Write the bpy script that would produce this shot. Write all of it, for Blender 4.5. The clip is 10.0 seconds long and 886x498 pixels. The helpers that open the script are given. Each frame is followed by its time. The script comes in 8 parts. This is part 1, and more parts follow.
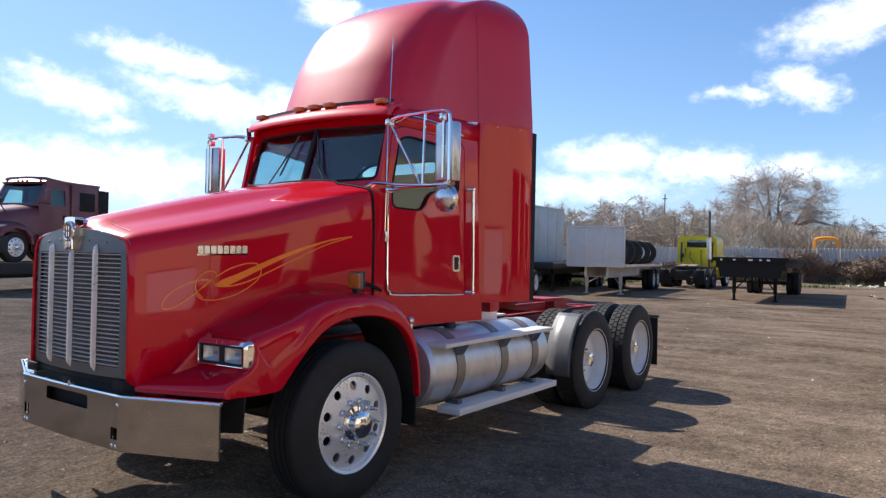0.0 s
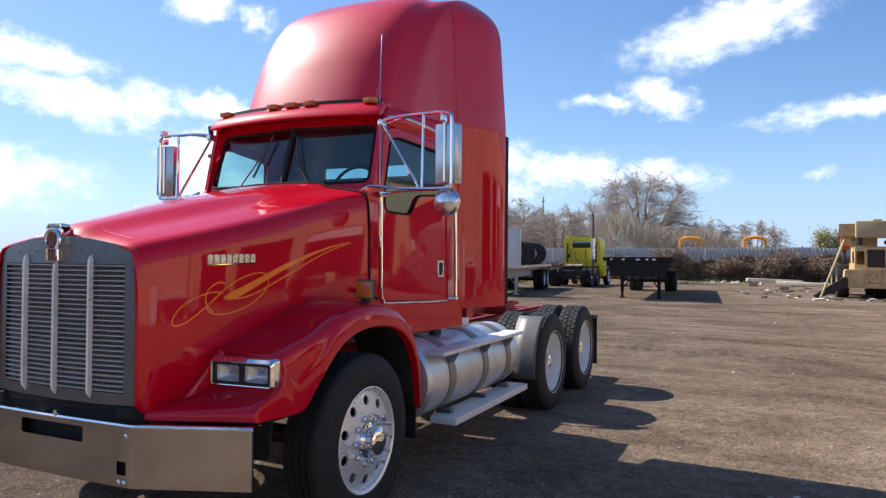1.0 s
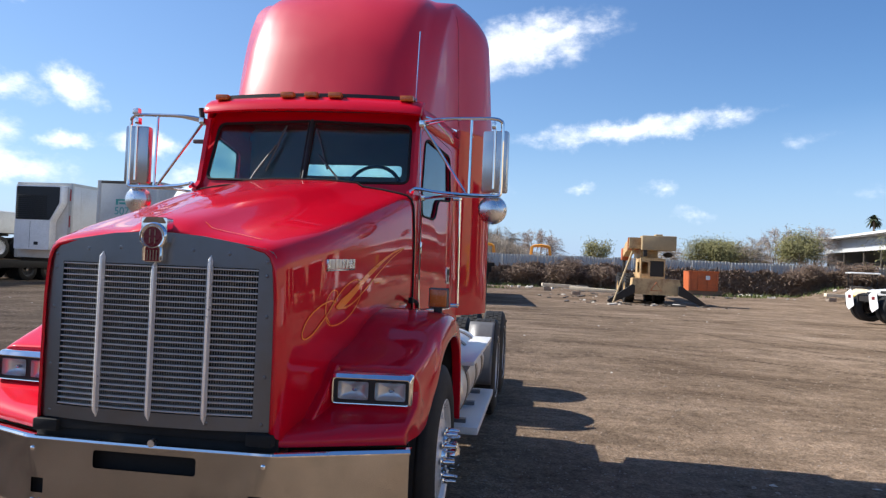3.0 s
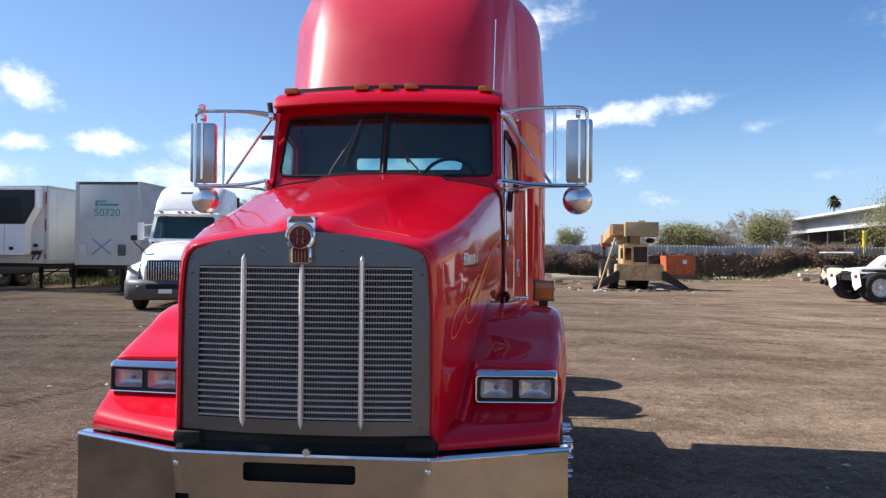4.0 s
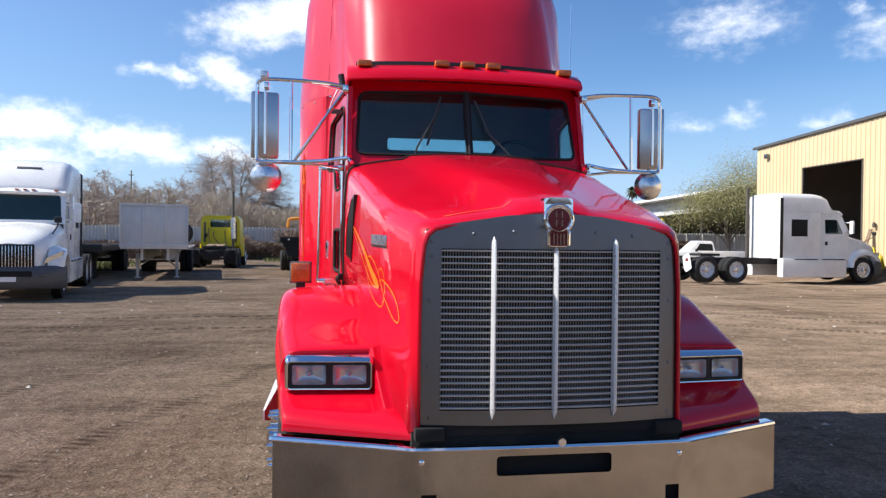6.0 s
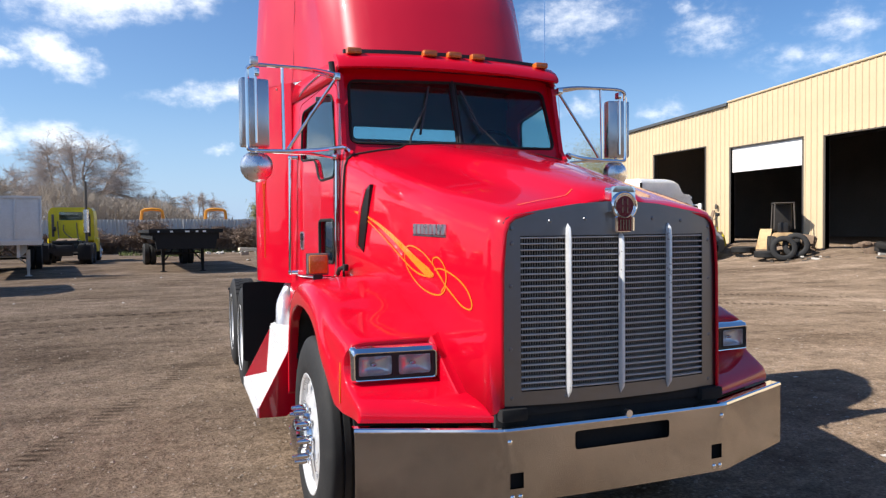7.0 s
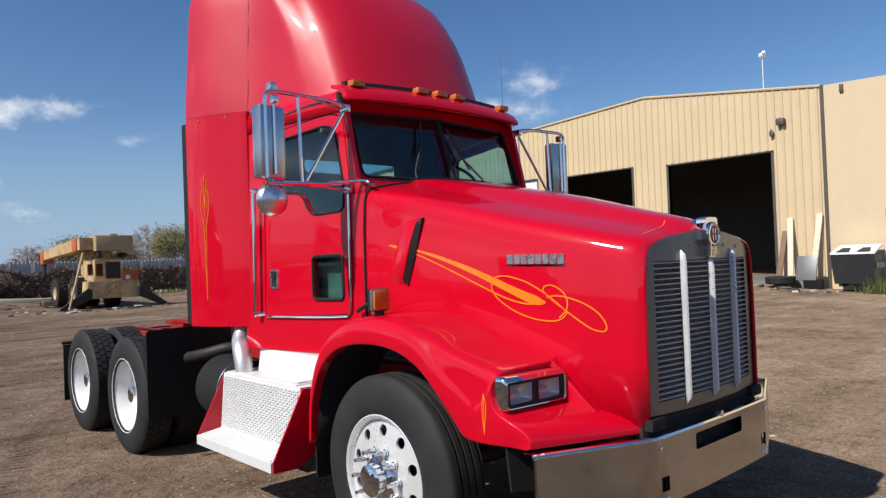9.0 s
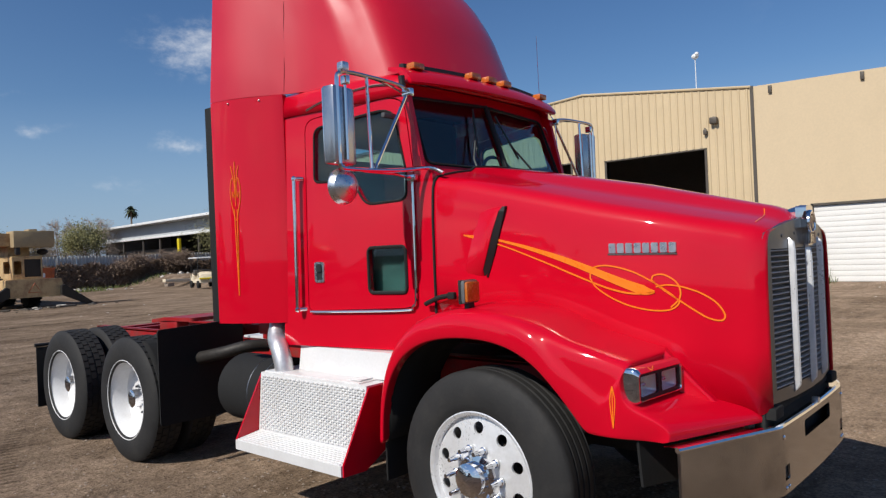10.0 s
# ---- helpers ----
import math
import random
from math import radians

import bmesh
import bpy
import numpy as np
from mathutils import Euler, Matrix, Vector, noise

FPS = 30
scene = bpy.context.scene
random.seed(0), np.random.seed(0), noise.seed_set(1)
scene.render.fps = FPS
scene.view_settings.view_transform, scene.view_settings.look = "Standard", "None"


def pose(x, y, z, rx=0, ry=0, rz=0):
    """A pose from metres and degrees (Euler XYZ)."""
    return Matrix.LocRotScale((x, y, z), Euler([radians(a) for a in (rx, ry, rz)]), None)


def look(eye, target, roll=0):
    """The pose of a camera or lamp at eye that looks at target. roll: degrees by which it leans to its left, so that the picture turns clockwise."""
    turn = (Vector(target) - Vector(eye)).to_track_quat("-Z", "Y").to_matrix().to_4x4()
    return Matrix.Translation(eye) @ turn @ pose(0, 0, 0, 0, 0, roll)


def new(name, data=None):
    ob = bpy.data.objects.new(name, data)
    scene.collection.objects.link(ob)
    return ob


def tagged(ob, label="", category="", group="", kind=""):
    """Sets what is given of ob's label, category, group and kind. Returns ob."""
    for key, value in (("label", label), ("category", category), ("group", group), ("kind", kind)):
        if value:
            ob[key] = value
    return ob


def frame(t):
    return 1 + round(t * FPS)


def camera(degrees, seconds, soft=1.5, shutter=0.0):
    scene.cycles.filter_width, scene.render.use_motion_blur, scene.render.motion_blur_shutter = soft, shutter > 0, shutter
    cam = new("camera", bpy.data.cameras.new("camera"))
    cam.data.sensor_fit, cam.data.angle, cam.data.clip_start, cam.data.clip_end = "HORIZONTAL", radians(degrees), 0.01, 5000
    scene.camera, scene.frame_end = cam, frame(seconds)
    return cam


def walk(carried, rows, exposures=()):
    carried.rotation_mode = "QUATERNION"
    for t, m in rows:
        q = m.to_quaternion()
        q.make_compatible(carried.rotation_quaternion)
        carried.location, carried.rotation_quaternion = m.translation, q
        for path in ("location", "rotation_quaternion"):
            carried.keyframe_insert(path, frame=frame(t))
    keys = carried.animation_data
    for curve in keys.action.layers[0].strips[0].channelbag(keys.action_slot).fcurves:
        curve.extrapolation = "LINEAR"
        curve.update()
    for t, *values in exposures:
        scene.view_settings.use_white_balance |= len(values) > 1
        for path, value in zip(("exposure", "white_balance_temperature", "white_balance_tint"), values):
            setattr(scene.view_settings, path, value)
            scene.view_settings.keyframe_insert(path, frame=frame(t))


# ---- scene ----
cam = camera(64.6, 10.0, soft=1.3)
PATH = [
    (0, (4.2, -2.188, 1.619), (3.046, -0.555, 1.633), 1.2),
    (0.5, (3.815, -2.376, 1.62), (2.827, -0.637, 1.642), 0.9),
    (1, (3.383, -2.492, 1.632), (2.525, -0.685, 1.657), 0.5),
    (1.5, (2.988, -2.676, 1.629), (2.24, -0.822, 1.69), 0.9),
    (2, (2.572, -2.767, 1.616), (1.971, -0.86, 1.668), 0.8),
    (2.2, (2.42, -2.796, 1.634), (1.864, -0.875, 1.673), 0.6),
    (3.3, (1.442, -2.918, 1.645), (1.219, -0.93, 1.688), 2.3),
    (3.5, (1.328, -2.861, 1.644), (1.1, -0.875, 1.688), 1.4),
    (4, (0.864, -2.907, 1.635), (0.672, -0.916, 1.653), 0.5),
    (4.5, (0.442, -2.929, 1.637), (0.216, -0.942, 1.61), -0.2),
    (5, (0.03, -2.852, 1.653), (-0.042, -0.854, 1.61), -0.3),
    (5.2, (-0.14, -2.84, 1.635), (-0.126, -0.84, 1.6), 0.0),
    (6.3, (-1.16, -2.705, 1.606), (-0.748, -0.748, 1.582), 0.2),
    (6.5, (-1.333, -2.673, 1.601), (-0.852, -0.732, 1.567), -0.3),
    (7, (-1.757, -2.603, 1.617), (-1.061, -0.728, 1.56), -0.6),
    (7.5, (-2.182, -2.433, 1.626), (-1.306, -0.635, 1.58), -1.3),
    (8, (-2.591, -2.285, 1.624), (-1.545, -0.581, 1.616), -2.0),
    (8.5, (-2.945, -2.02, 1.626), (-1.731, -0.431, 1.633), -2.5),
    (9, (-3.332, -1.746, 1.629), (-1.984, -0.268, 1.661), -2.2),
    (9.5, (-3.607, -1.417, 1.631), (-2.202, 0.006, 1.641), -3.0),
    (10, (-3.837, -1.012, 1.634), (-2.336, 0.31, 1.645), -2.5),
]
walk(cam, [(t, look(eye, target, roll)) for t, eye, target, roll in PATH],
     [(0, 0.72), (2, 0.60), (3.5, 0.57), (5, 0.60), (6.5, 0.59), (7.5, 0.35), (8.5, 0.05), (9.2, -0.05), (10, -0.21)])

# ---- world, sun ----
SUN_EL, SUN_AZ = radians(43), radians(-86.5)      # azimuth from +y towards +x
world = bpy.data.worlds.new("sky_world")
scene.world = world
world.use_nodes = True
WN, WL = world.node_tree.nodes, world.node_tree.links
WN.clear()


def wnode(kind, **values):
    n = WN.new(kind)
    for key, v in values.items():
        n.inputs[key].default_value = v
    return n


w_out = WN.new("ShaderNodeOutputWorld")
w_bg = WN.new("ShaderNodeBackground")
w_bg.inputs["Strength"].default_value = 0.103
w_sky = WN.new("ShaderNodeTexSky")
w_sky.sky_type = "NISHITA"
w_sky.sun_disc = False
w_sky.sun_elevation = SUN_EL
w_sky.sun_rotation = SUN_AZ
w_sky.air_density, w_sky.dust_density, w_sky.ozone_density = 1.0, 0.20, 3.5
w_tc = WN.new("ShaderNodeTexCoord")
w_sep = WN.new("ShaderNodeSeparateXYZ")
WL.new(w_tc.outputs["Generated"], w_sep.inputs[0])


def wmath(op, a, b=None, clamp=False):
    n = WN.new("ShaderNodeMath")
    n.operation, n.use_clamp = op, clamp
    for i, v in enumerate((a, b)):
        if v is None:
            continue
        if isinstance(v, (int, float)):
            n.inputs[i].default_value = v
        else:
            WL.new(v, n.inputs[i])
    return n.outputs[0]


# fair-weather clouds behind the camera: broken cover, thicker towards the horizon
w_map = WN.new("ShaderNodeMapping")
w_map.inputs["Scale"].default_value = (1.0, 1.0, 2.0)
w_map.inputs["Location"].default_value = (0.35, 0.9, 0.4)
WL.new(w_tc.outputs["Generated"], w_map.inputs["Vector"])
w_n1 = wnode("ShaderNodeTexNoise", Scale=6.2, Detail=9.0, Roughness=0.56, Distortion=0.1)
w_n2 = wnode("ShaderNodeTexNoise", Scale=2.3, Detail=2.0, Roughness=0.5)
WL.new(w_map.outputs[0], w_n1.inputs["Vector"])
WL.new(w_map.outputs[0], w_n2.inputs["Vector"])
w_mix = wmath("ADD", wmath("MULTIPLY", w_n1.outputs["Fac"], 0.72), wmath("MULTIPLY", w_n2.outputs["Fac"], 0.36))
w_low = wmath("MULTIPLY", wmath("SUBTRACT", 0.30, w_sep.outputs[2]), 0.10)
w_side = wmath("MULTIPLY", w_sep.outputs[0], -0.045)
w_sum = wmath("ADD", wmath("ADD", w_mix, w_low), w_side)
w_ramp = WN.new("ShaderNodeValToRGB")
w_ramp.color_ramp.elements[0].position, w_ramp.color_ramp.elements[1].position = 0.585, 0.745
w_ramp.color_ramp.elements[0].color, w_ramp.color_ramp.elements[1].color = (0, 0, 0, 1), (1, 1, 1, 1)
WL.new(w_sum, w_ramp.inputs[0])
w_az = wmath("MULTIPLY", wmath("ARCTAN2", w_sep.outputs[0], w_sep.outputs[1]), 57.2958)
w_el = wmath("MULTIPLY", wmath("ARCSINE", w_sep.outputs[2]), 57.2958)
w_back = wmath("MULTIPLY", wmath("SUBTRACT", wmath("ABSOLUTE", w_az), 72.0), 0.06, True)

# single clouds over the yard: compass angle, height angle, half width, half height (degrees), density, tilt
CLOUDS_WEST = [(-66.3, 5.7, 3.7, 1.6, 1.0, 0), (-63.7, 11.1, 4.3, 1.3, 0.9, -14), (-61.3, 5.5, 8.6, 2.1, 1.0, 0), (-60.5, 9.0, 1.9, 0.6, 0.7, 0),
               (-56.5, 14.0, 5.2, 1.1, 0.95, -8), (-53.5, 11.2, 6.2, 1.4, 0.9, -12), (-48.4, 11.3, 2.1, 1.5, 0.95, 0), (-44.8, 18.7, 2.5, 1.0, 1.0, 0),
               (-43.6, 7.8, 3.3, 1.7, 1.0, 0), (-43.0, 11.3, 4.2, 1.0, 0.95, -6), (-42.1, 5.5, 5.0, 1.1, 0.9, 0), (-40.6, 18.0, 1.2, 1.1, 0.8, 0),
               (-36.7, 7.7, 1.6, 0.6, 0.8, 0), (-36.4, 11.4, 2.0, 1.0, 0.95, -15), (-31.4, 8.1, 2.5, 0.8, 1.0, 0)]
CLOUDS_NORTH = [(-23.5, 5.5, 6.8, 1.2, 0.8, 0), (-23.3, 7.9, 3.2, 1.3, 1.0, 0), (-21.0, 8.0, 3.0, 1.4, 0.9, 0), (-16.8, 7.2, 2.6, 1.2, 0.9, -4),
                (-14.0, 7.0, 3.6, 1.4, 0.9, -6), (-14.4, 12.4, 1.5, 0.6, 0.6, 0), (-11.5, 12.1, 2.1, 0.6, 0.7, -8), (-8.2, 12.5, 2.5, 1.2, 1.0, -20),
                (-7.7, 6.6, 4.0, 1.0, 0.7, -6), (-3.3, 17.2, 7.2, 1.8, 1.0, 12), (1.0, 18.4, 2.3, 1.0, 0.9, 10), (2.5, 6.6, 1.1, 0.4, 0.5, 0),
                (7.0, 11.0, 8.2, 0.8, 0.85, 7), (8.9, 6.2, 1.2, 0.5, 0.42, 0), (11.5, 4.4, 1.1, 0.4, 0.4, 0), (14.0, 12.2, 1.1, 0.6, 0.55, 0)]
CLOUDS_EAST = [(19.2, 10.0, 1.1, 0.4, 0.22, 0), (24.2, 6.0, 1.5, 0.4, 0.18, 0), (28.7, 16.4, 2.6, 1.3, 0.31, 0), (28.5, 9.1, 1.8, 0.6, 0.34, 0),
               (31.2, 16.1, 3.8, 1.7, 0.46, 0), (32.0, 9.4, 1.5, 0.7, 0.43, 0), (37.7, 8.9, 1.5, 0.8, 0.43, 0), (39.9, 16.4, 1.3, 0.4, 0.37, 0),
               (41.4, 14.4, 2.7, 1.4, 0.46, 0), (48.2, 11.9, 3.8, 0.9, 0.43, 0), (50.3, 13.9, 2.3, 1.0, 0.43, 0)]
w_flat = WN.new("ShaderNodeCombineXYZ")
WL.new(w_az, w_flat.inputs[0])
WL.new(w_el, w_flat.inputs[1])
w_rag = wnode("ShaderNodeTexNoise", Scale=24.0, Detail=4.0, Roughness=0.6)
WL.new(w_tc.outputs["Generated"], w_rag.inputs["Vector"])
w_off = WN.new("ShaderNodeVectorMath")
w_off.operation = "MULTIPLY_ADD"
w_off.inputs[1].default_value = (3.6, 2.4, 0)
WL.new(w_rag.outputs["Color"], w_off.inputs[0])
w_shift = WN.new("ShaderNodeVectorMath")
w_shift.operation = "SUBTRACT"
w_shift.inputs[1].default_value = (1.8, 1.2, 0)
WL.new(w_flat.outputs[0], w_shift.inputs[0])
WL.new(w_shift.outputs[0], w_off.inputs[2])
w_cover = -1.0
for c_az, c_el, c_w, c_h, c_s, c_r in CLOUDS_WEST + CLOUDS_NORTH + CLOUDS_EAST:
    w_loc = WN.new("ShaderNodeMapping")
    w_loc.vector_type = "TEXTURE"
    w_loc.inputs["Location"].default_value = (c_az, c_el, 0)
    w_loc.inputs["Rotation"].default_value = (0, 0, radians(c_r))
    w_loc.inputs["Scale"].default_value = (c_w * 1.3, c_h * 1.35, 1)
    WL.new(w_off.outputs[0], w_loc.inputs["Vector"])
    w_len = WN.new("ShaderNodeVectorMath")
    w_len.operation = "LENGTH"
    WL.new(w_loc.outputs[0], w_len.inputs[0])
    w_cover = wmath("MAXIMUM", wmath("MULTIPLY", wmath("SUBTRACT", 1.0, w_len.outputs["Value"]), c_s), w_cover)
w_fine = wnode("ShaderNodeTexNoise", Scale=34.0, Detail=7.0, Roughness=0.62)
w_stretch = WN.new("ShaderNodeMapping")
w_stretch.inputs["Scale"].default_value = (1.0, 1.0, 1.8)
WL.new(w_tc.outputs["Generated"], w_stretch.inputs["Vector"])
WL.new(w_stretch.outputs[0], w_fine.inputs["Vector"])
w_near = wmath("MULTIPLY", wmath("ADD", w_cover, 0.25), 2.2, True)
w_body = wmath("ADD", w_cover, wmath("MULTIPLY", wmath("MULTIPLY", wmath("SUBTRACT", w_fine.outputs["Fac"], 0.50), 1.25), w_near))
w_soft = WN.new("ShaderNodeMapRange")
w_soft.interpolation_type = "SMOOTHSTEP"
w_soft.inputs["From Min"].default_value, w_soft.inputs["From Max"].default_value = -0.08, 0.98
WL.new(w_body, w_soft.inputs["Value"])
w_seen = wmath("MULTIPLY", w_soft.outputs[0], 0.90)
w_fac = wmath("MAXIMUM", w_seen, wmath("MULTIPLY", wmath("MULTIPLY", w_ramp.outputs[0], 0.55), w_back))
w_hue = WN.new("ShaderNodeHueSaturation")
w_hue.inputs["Hue"].default_value, w_hue.inputs["Saturation"].default_value = 0.506, 1.19
WL.new(w_sky.outputs[0], w_hue.inputs["Color"])
w_col = WN.new("ShaderNodeMixRGB")
w_col.inputs[2].default_value = (9.4, 9.6, 10.0, 1)
WL.new(w_fac, w_col.inputs[0])
w_haze = WN.new("ShaderNodeMixRGB")                # pale blue haze low over the horizon
w_haze.inputs[2].default_value = (2.8, 4.15, 6.5, 1)
w_glare = wmath("MULTIPLY", wmath("MULTIPLY", wmath("SUBTRACT", 26.0, w_az), 0.0115, True), wmath("SUBTRACT", 0.72, wmath("MULTIPLY", w_sep.outputs[2], 1.0), True))
WL.new(wmath("MAXIMUM", w_glare, wmath("MULTIPLY", wmath("SUBTRACT", 1.0, wmath("MULTIPLY", w_sep.outputs[2], 4.5), True), 0.85)), w_haze.inputs[0])
WL.new(w_hue.outputs[0], w_haze.inputs[1])
WL.new(w_haze.outputs[0], w_col.inputs[1])
WL.new(w_col.outputs[0], w_bg.inputs["Color"])
WL.new(w_bg.outputs[0], w_out.inputs[0])

sun = new("sun", bpy.data.lights.new("sun", "SUN"))
sun.data.energy, sun.data.angle, sun.data.color = 5.0, radians(0.53), (1.0, 0.95, 0.87)
sun_dir = Vector((math.sin(SUN_AZ) * math.cos(SUN_EL), math.cos(SUN_AZ) * math.cos(SUN_EL), math.sin(SUN_EL)))
sun.matrix_world = look(sun_dir * 80, (0, 0, 0))


# ---- materials ----
def material(name, col, rough=0.5, metal=0.0, vary=0.12, size=3.0, fine=60.0, bump=0.05, coat=0.0, rough_vary=0.1,
             dirt=None, dirt_amount=0.0, dirt_size=1.5, transmission=0.0, ior=1.45, spec=0.5):
    """Base colour with wear at two scales (blotches and grain), roughness variation and fine relief, in object metres."""
    m = bpy.data.materials.new(name)
    m.use_nodes = True
    N, L = m.node_tree.nodes, m.node_tree.links
    b = N["Principled BSDF"]
    b.inputs["Metallic"].default_value = metal
    b.inputs["IOR"].default_value = ior
    b.inputs["Coat Weight"].default_value = coat
    b.inputs["Coat Roughness"].default_value = 0.035
    b.inputs["Specular IOR Level"].default_value = spec
    b.inputs["Transmission Weight"].default_value = transmission
    tc = N.new("ShaderNodeTexCoord")
    big, small = N.new("ShaderNodeTexNoise"), N.new("ShaderNodeTexNoise")
    big.inputs["Scale"].default_value, big.inputs["Detail"].default_value = size, 4
    small.inputs["Scale"].default_value, small.inputs["Detail"].default_value = fine, 3
    L.new(tc.outputs["Object"], big.inputs["Vector"])
    L.new(tc.outputs["Object"], small.inputs["Vector"])
    mx = N.new("ShaderNodeMath")
    mx.operation = "ADD"
    L.new(big.outputs["Fac"], mx.inputs[0])
    L.new(small.outputs["Fac"], mx.inputs[1])
    rp = N.new("ShaderNodeMapRange")
    rp.inputs["From Min"].default_value, rp.inputs["From Max"].default_value = 0.6, 1.4
    rp.inputs["To Min"].default_value, rp.inputs["To Max"].default_value = 1 - vary, 1 + vary
    L.new(mx.outputs[0], rp.inputs["Value"])
    mul = N.new("ShaderNodeVectorMath")
    mul.operation = "SCALE"
    mul.inputs[0].default_value = col
    L.new(rp.outputs[0], mul.inputs["Scale"])
    colour = mul.outputs[0]
    if dirt:
        dn = N.new("ShaderNodeTexNoise")
        dn.inputs["Scale"].default_value, dn.inputs["Detail"].default_value, dn.inputs["Roughness"].default_value = dirt_size, 8, 0.68
        L.new(tc.outputs["Object"], dn.inputs["Vector"])
        dr = N.new("ShaderNodeMapRange")
        dr.inputs["From Min"].default_value, dr.inputs["From Max"].default_value = 0.47, 0.68
        dr.inputs["To Max"].default_value = dirt_amount
        L.new(dn.outputs["Fac"], dr.inputs["Value"])
        dm = N.new("ShaderNodeMixRGB")
        dm.inputs[2].default_value = (*dirt, 1)
        L.new(dr.outputs[0], dm.inputs[0])
        L.new(colour, dm.inputs[1])
        colour = dm.outputs[0]
    L.new(colour, b.inputs["Base Color"])
    rr = N.new("ShaderNodeMapRange")
    rr.inputs["From Min"].default_value, rr.inputs["From Max"].default_value = 0.6, 1.4
    rr.inputs["To Min"].default_value, rr.inputs["To Max"].default_value = max(0.02, rough - rough_vary), min(1, rough + rough_vary)
    L.new(mx.outputs[0], rr.inputs["Value"])
    L.new(rr.outputs[0], b.inputs["Roughness"])
    if bump:
        bp = N.new("ShaderNodeBump")
        bp.inputs["Strength"].default_value, bp.inputs["Distance"].default_value = bump, 0.02
        L.new(small.outputs["Fac"], bp.inputs["Height"])
        L.new(bp.outputs[0], b.inputs["Normal"])
    return m


M_RED = material("red_paint", (0.58, 0.0012, 0.017), 0.42, 0, 0.05, 1.6, 3, 0.03, coat=0.85, rough_vary=0.06, spec=0.06)
M_FADED = material("weathered_red_paint", (0.58, 0.0025, 0.02), 0.46, 0, 0.06, 1.2, 3, 0.03, coat=0.7, rough_vary=0.08, spec=0.5)
M_CHROME = material("chrome", (0.80, 0.80, 0.81), 0.05, 1, 0.04, 5, 40, 0, rough_vary=0.03)
M_BUMPER = material("bumper_chrome", (0.41, 0.405, 0.40), 0.12, 1, 0.14, 6, 5, 0.05, rough_vary=0.07, dirt=(0.35, 0.28, 0.22), dirt_amount=0.25, dirt_size=3)
M_STEEL = material("brushed_steel", (0.195, 0.206, 0.228), 0.36, 1, 0.06, 3, 24, 0.004)
M_ALU = material("aluminium", (0.76, 0.76, 0.77), 0.28, 1, 0.10, 6, 30, 0.004)
M_TANK = material("tank_aluminium", (0.70, 0.70, 0.71), 0.42, 0.75, 0.10, 3, 50, 0.02, dirt=(0.35, 0.31, 0.27), dirt_amount=0.35, dirt_size=4)
M_SLAT = material("dull_slat_metal", (0.50, 0.47, 0.445), 0.6, 0.1, 0.12, 6, 80, 0.02)
M_SLAT.node_tree.nodes["Principled BSDF"].inputs["Specular IOR Level"].default_value = 0.1
M_SATIN = material("satin_metal", (0.52, 0.53, 0.55), 0.24, 0.95, 0.06, 2, 12, 0, rough_vary=0.04)
M_REFL = material("lamp_reflector", (0.78, 0.79, 0.80), 0.34, 0.8, 0.05, 14, 60, 0.03)
M_STRAP = material("dull_strap", (0.30, 0.26, 0.22), 0.5, 0.7, 0.2, 8, 80, 0.03)
M_RIMALU = material("bright_rim", (0.84, 0.84, 0.84), 0.33, 0.45, 0.06, 5, 60, 0.02, dirt=(0.5, 0.47, 0.43), dirt_amount=0.2, dirt_size=6)
M_WIPER = material("grey_wiper_metal", (0.07, 0.07, 0.07), 0.4, 0.6, 0.15, 8, 80, 0.02)
M_WIRE = material("dark_mesh_wire", (0.24, 0.22, 0.20), 0.6, 0.3, 0.2, 8, 90, 0.03)
M_GUARD = material("dull_guard_sheet", (0.15, 0.15, 0.155), 0.45, 0.3, 0.12, 3, 50, 0.02)
M_TYRE = material("tyre_rubber", (0.018, 0.0175, 0.0175), 0.75, 0, 0.25, 5, 60, 0.06, dirt=(0.07, 0.062, 0.052), dirt_amount=0.16, dirt_size=6)
M_BLACK = material("black_plastic", (0.018, 0.018, 0.019), 0.55, 0, 0.2, 5, 80, 0.04)
M_RUBBER = material("black_rubber", (0.010, 0.010, 0.010), 0.85, 0, 0.2, 5, 80, 0.04)
M_RIMWHITE = material("white_rim_paint", (0.80, 0.80, 0.80), 0.35, 0, 0.06, 5, 60, 0.02, dirt=(0.45, 0.42, 0.38), dirt_amount=0.25, dirt_size=6)
M_AMBER = material("amber_lens", (0.52, 0.135, 0.02), 0.25, 0, 0.08, 30, 120, 0.03, coat=0.6)
M_GLASS = material("window_glass", (0.50, 0.72, 0.75), 0.02, 0, 0.02, 2, 20, 0, transmission=1.0, ior=1.45, rough_vary=0.0)
M_LENS = material("headlight_lens", (0.95, 0.96, 0.97), 0.10, 0, 0.02, 2, 120, 0.03, transmission=1.0, ior=1.2, rough_vary=0.02)
M_ORANGE = material("orange_stripe", (0.95, 0.22, 0.012), 0.3, 0, 0.06, 4, 40, 0.005, coat=0.5)
M_EMBLEM = material("emblem_enamel", (0.16, 0.012, 0.02), 0.3, 0, 0.1, 8, 80, 0.01)
M_DASH = material("grey_interior", (0.24, 0.25, 0.25), 0.7, 0, 0.15, 5, 60, 0.05)
M_TREAD = material("white_step_plate", (0.72, 0.72, 0.715), 0.36, 0.05, 0.05, 4, 60, 0.03, dirt=(0.55, 0.51, 0.47), dirt_amount=0.22, dirt_size=5)
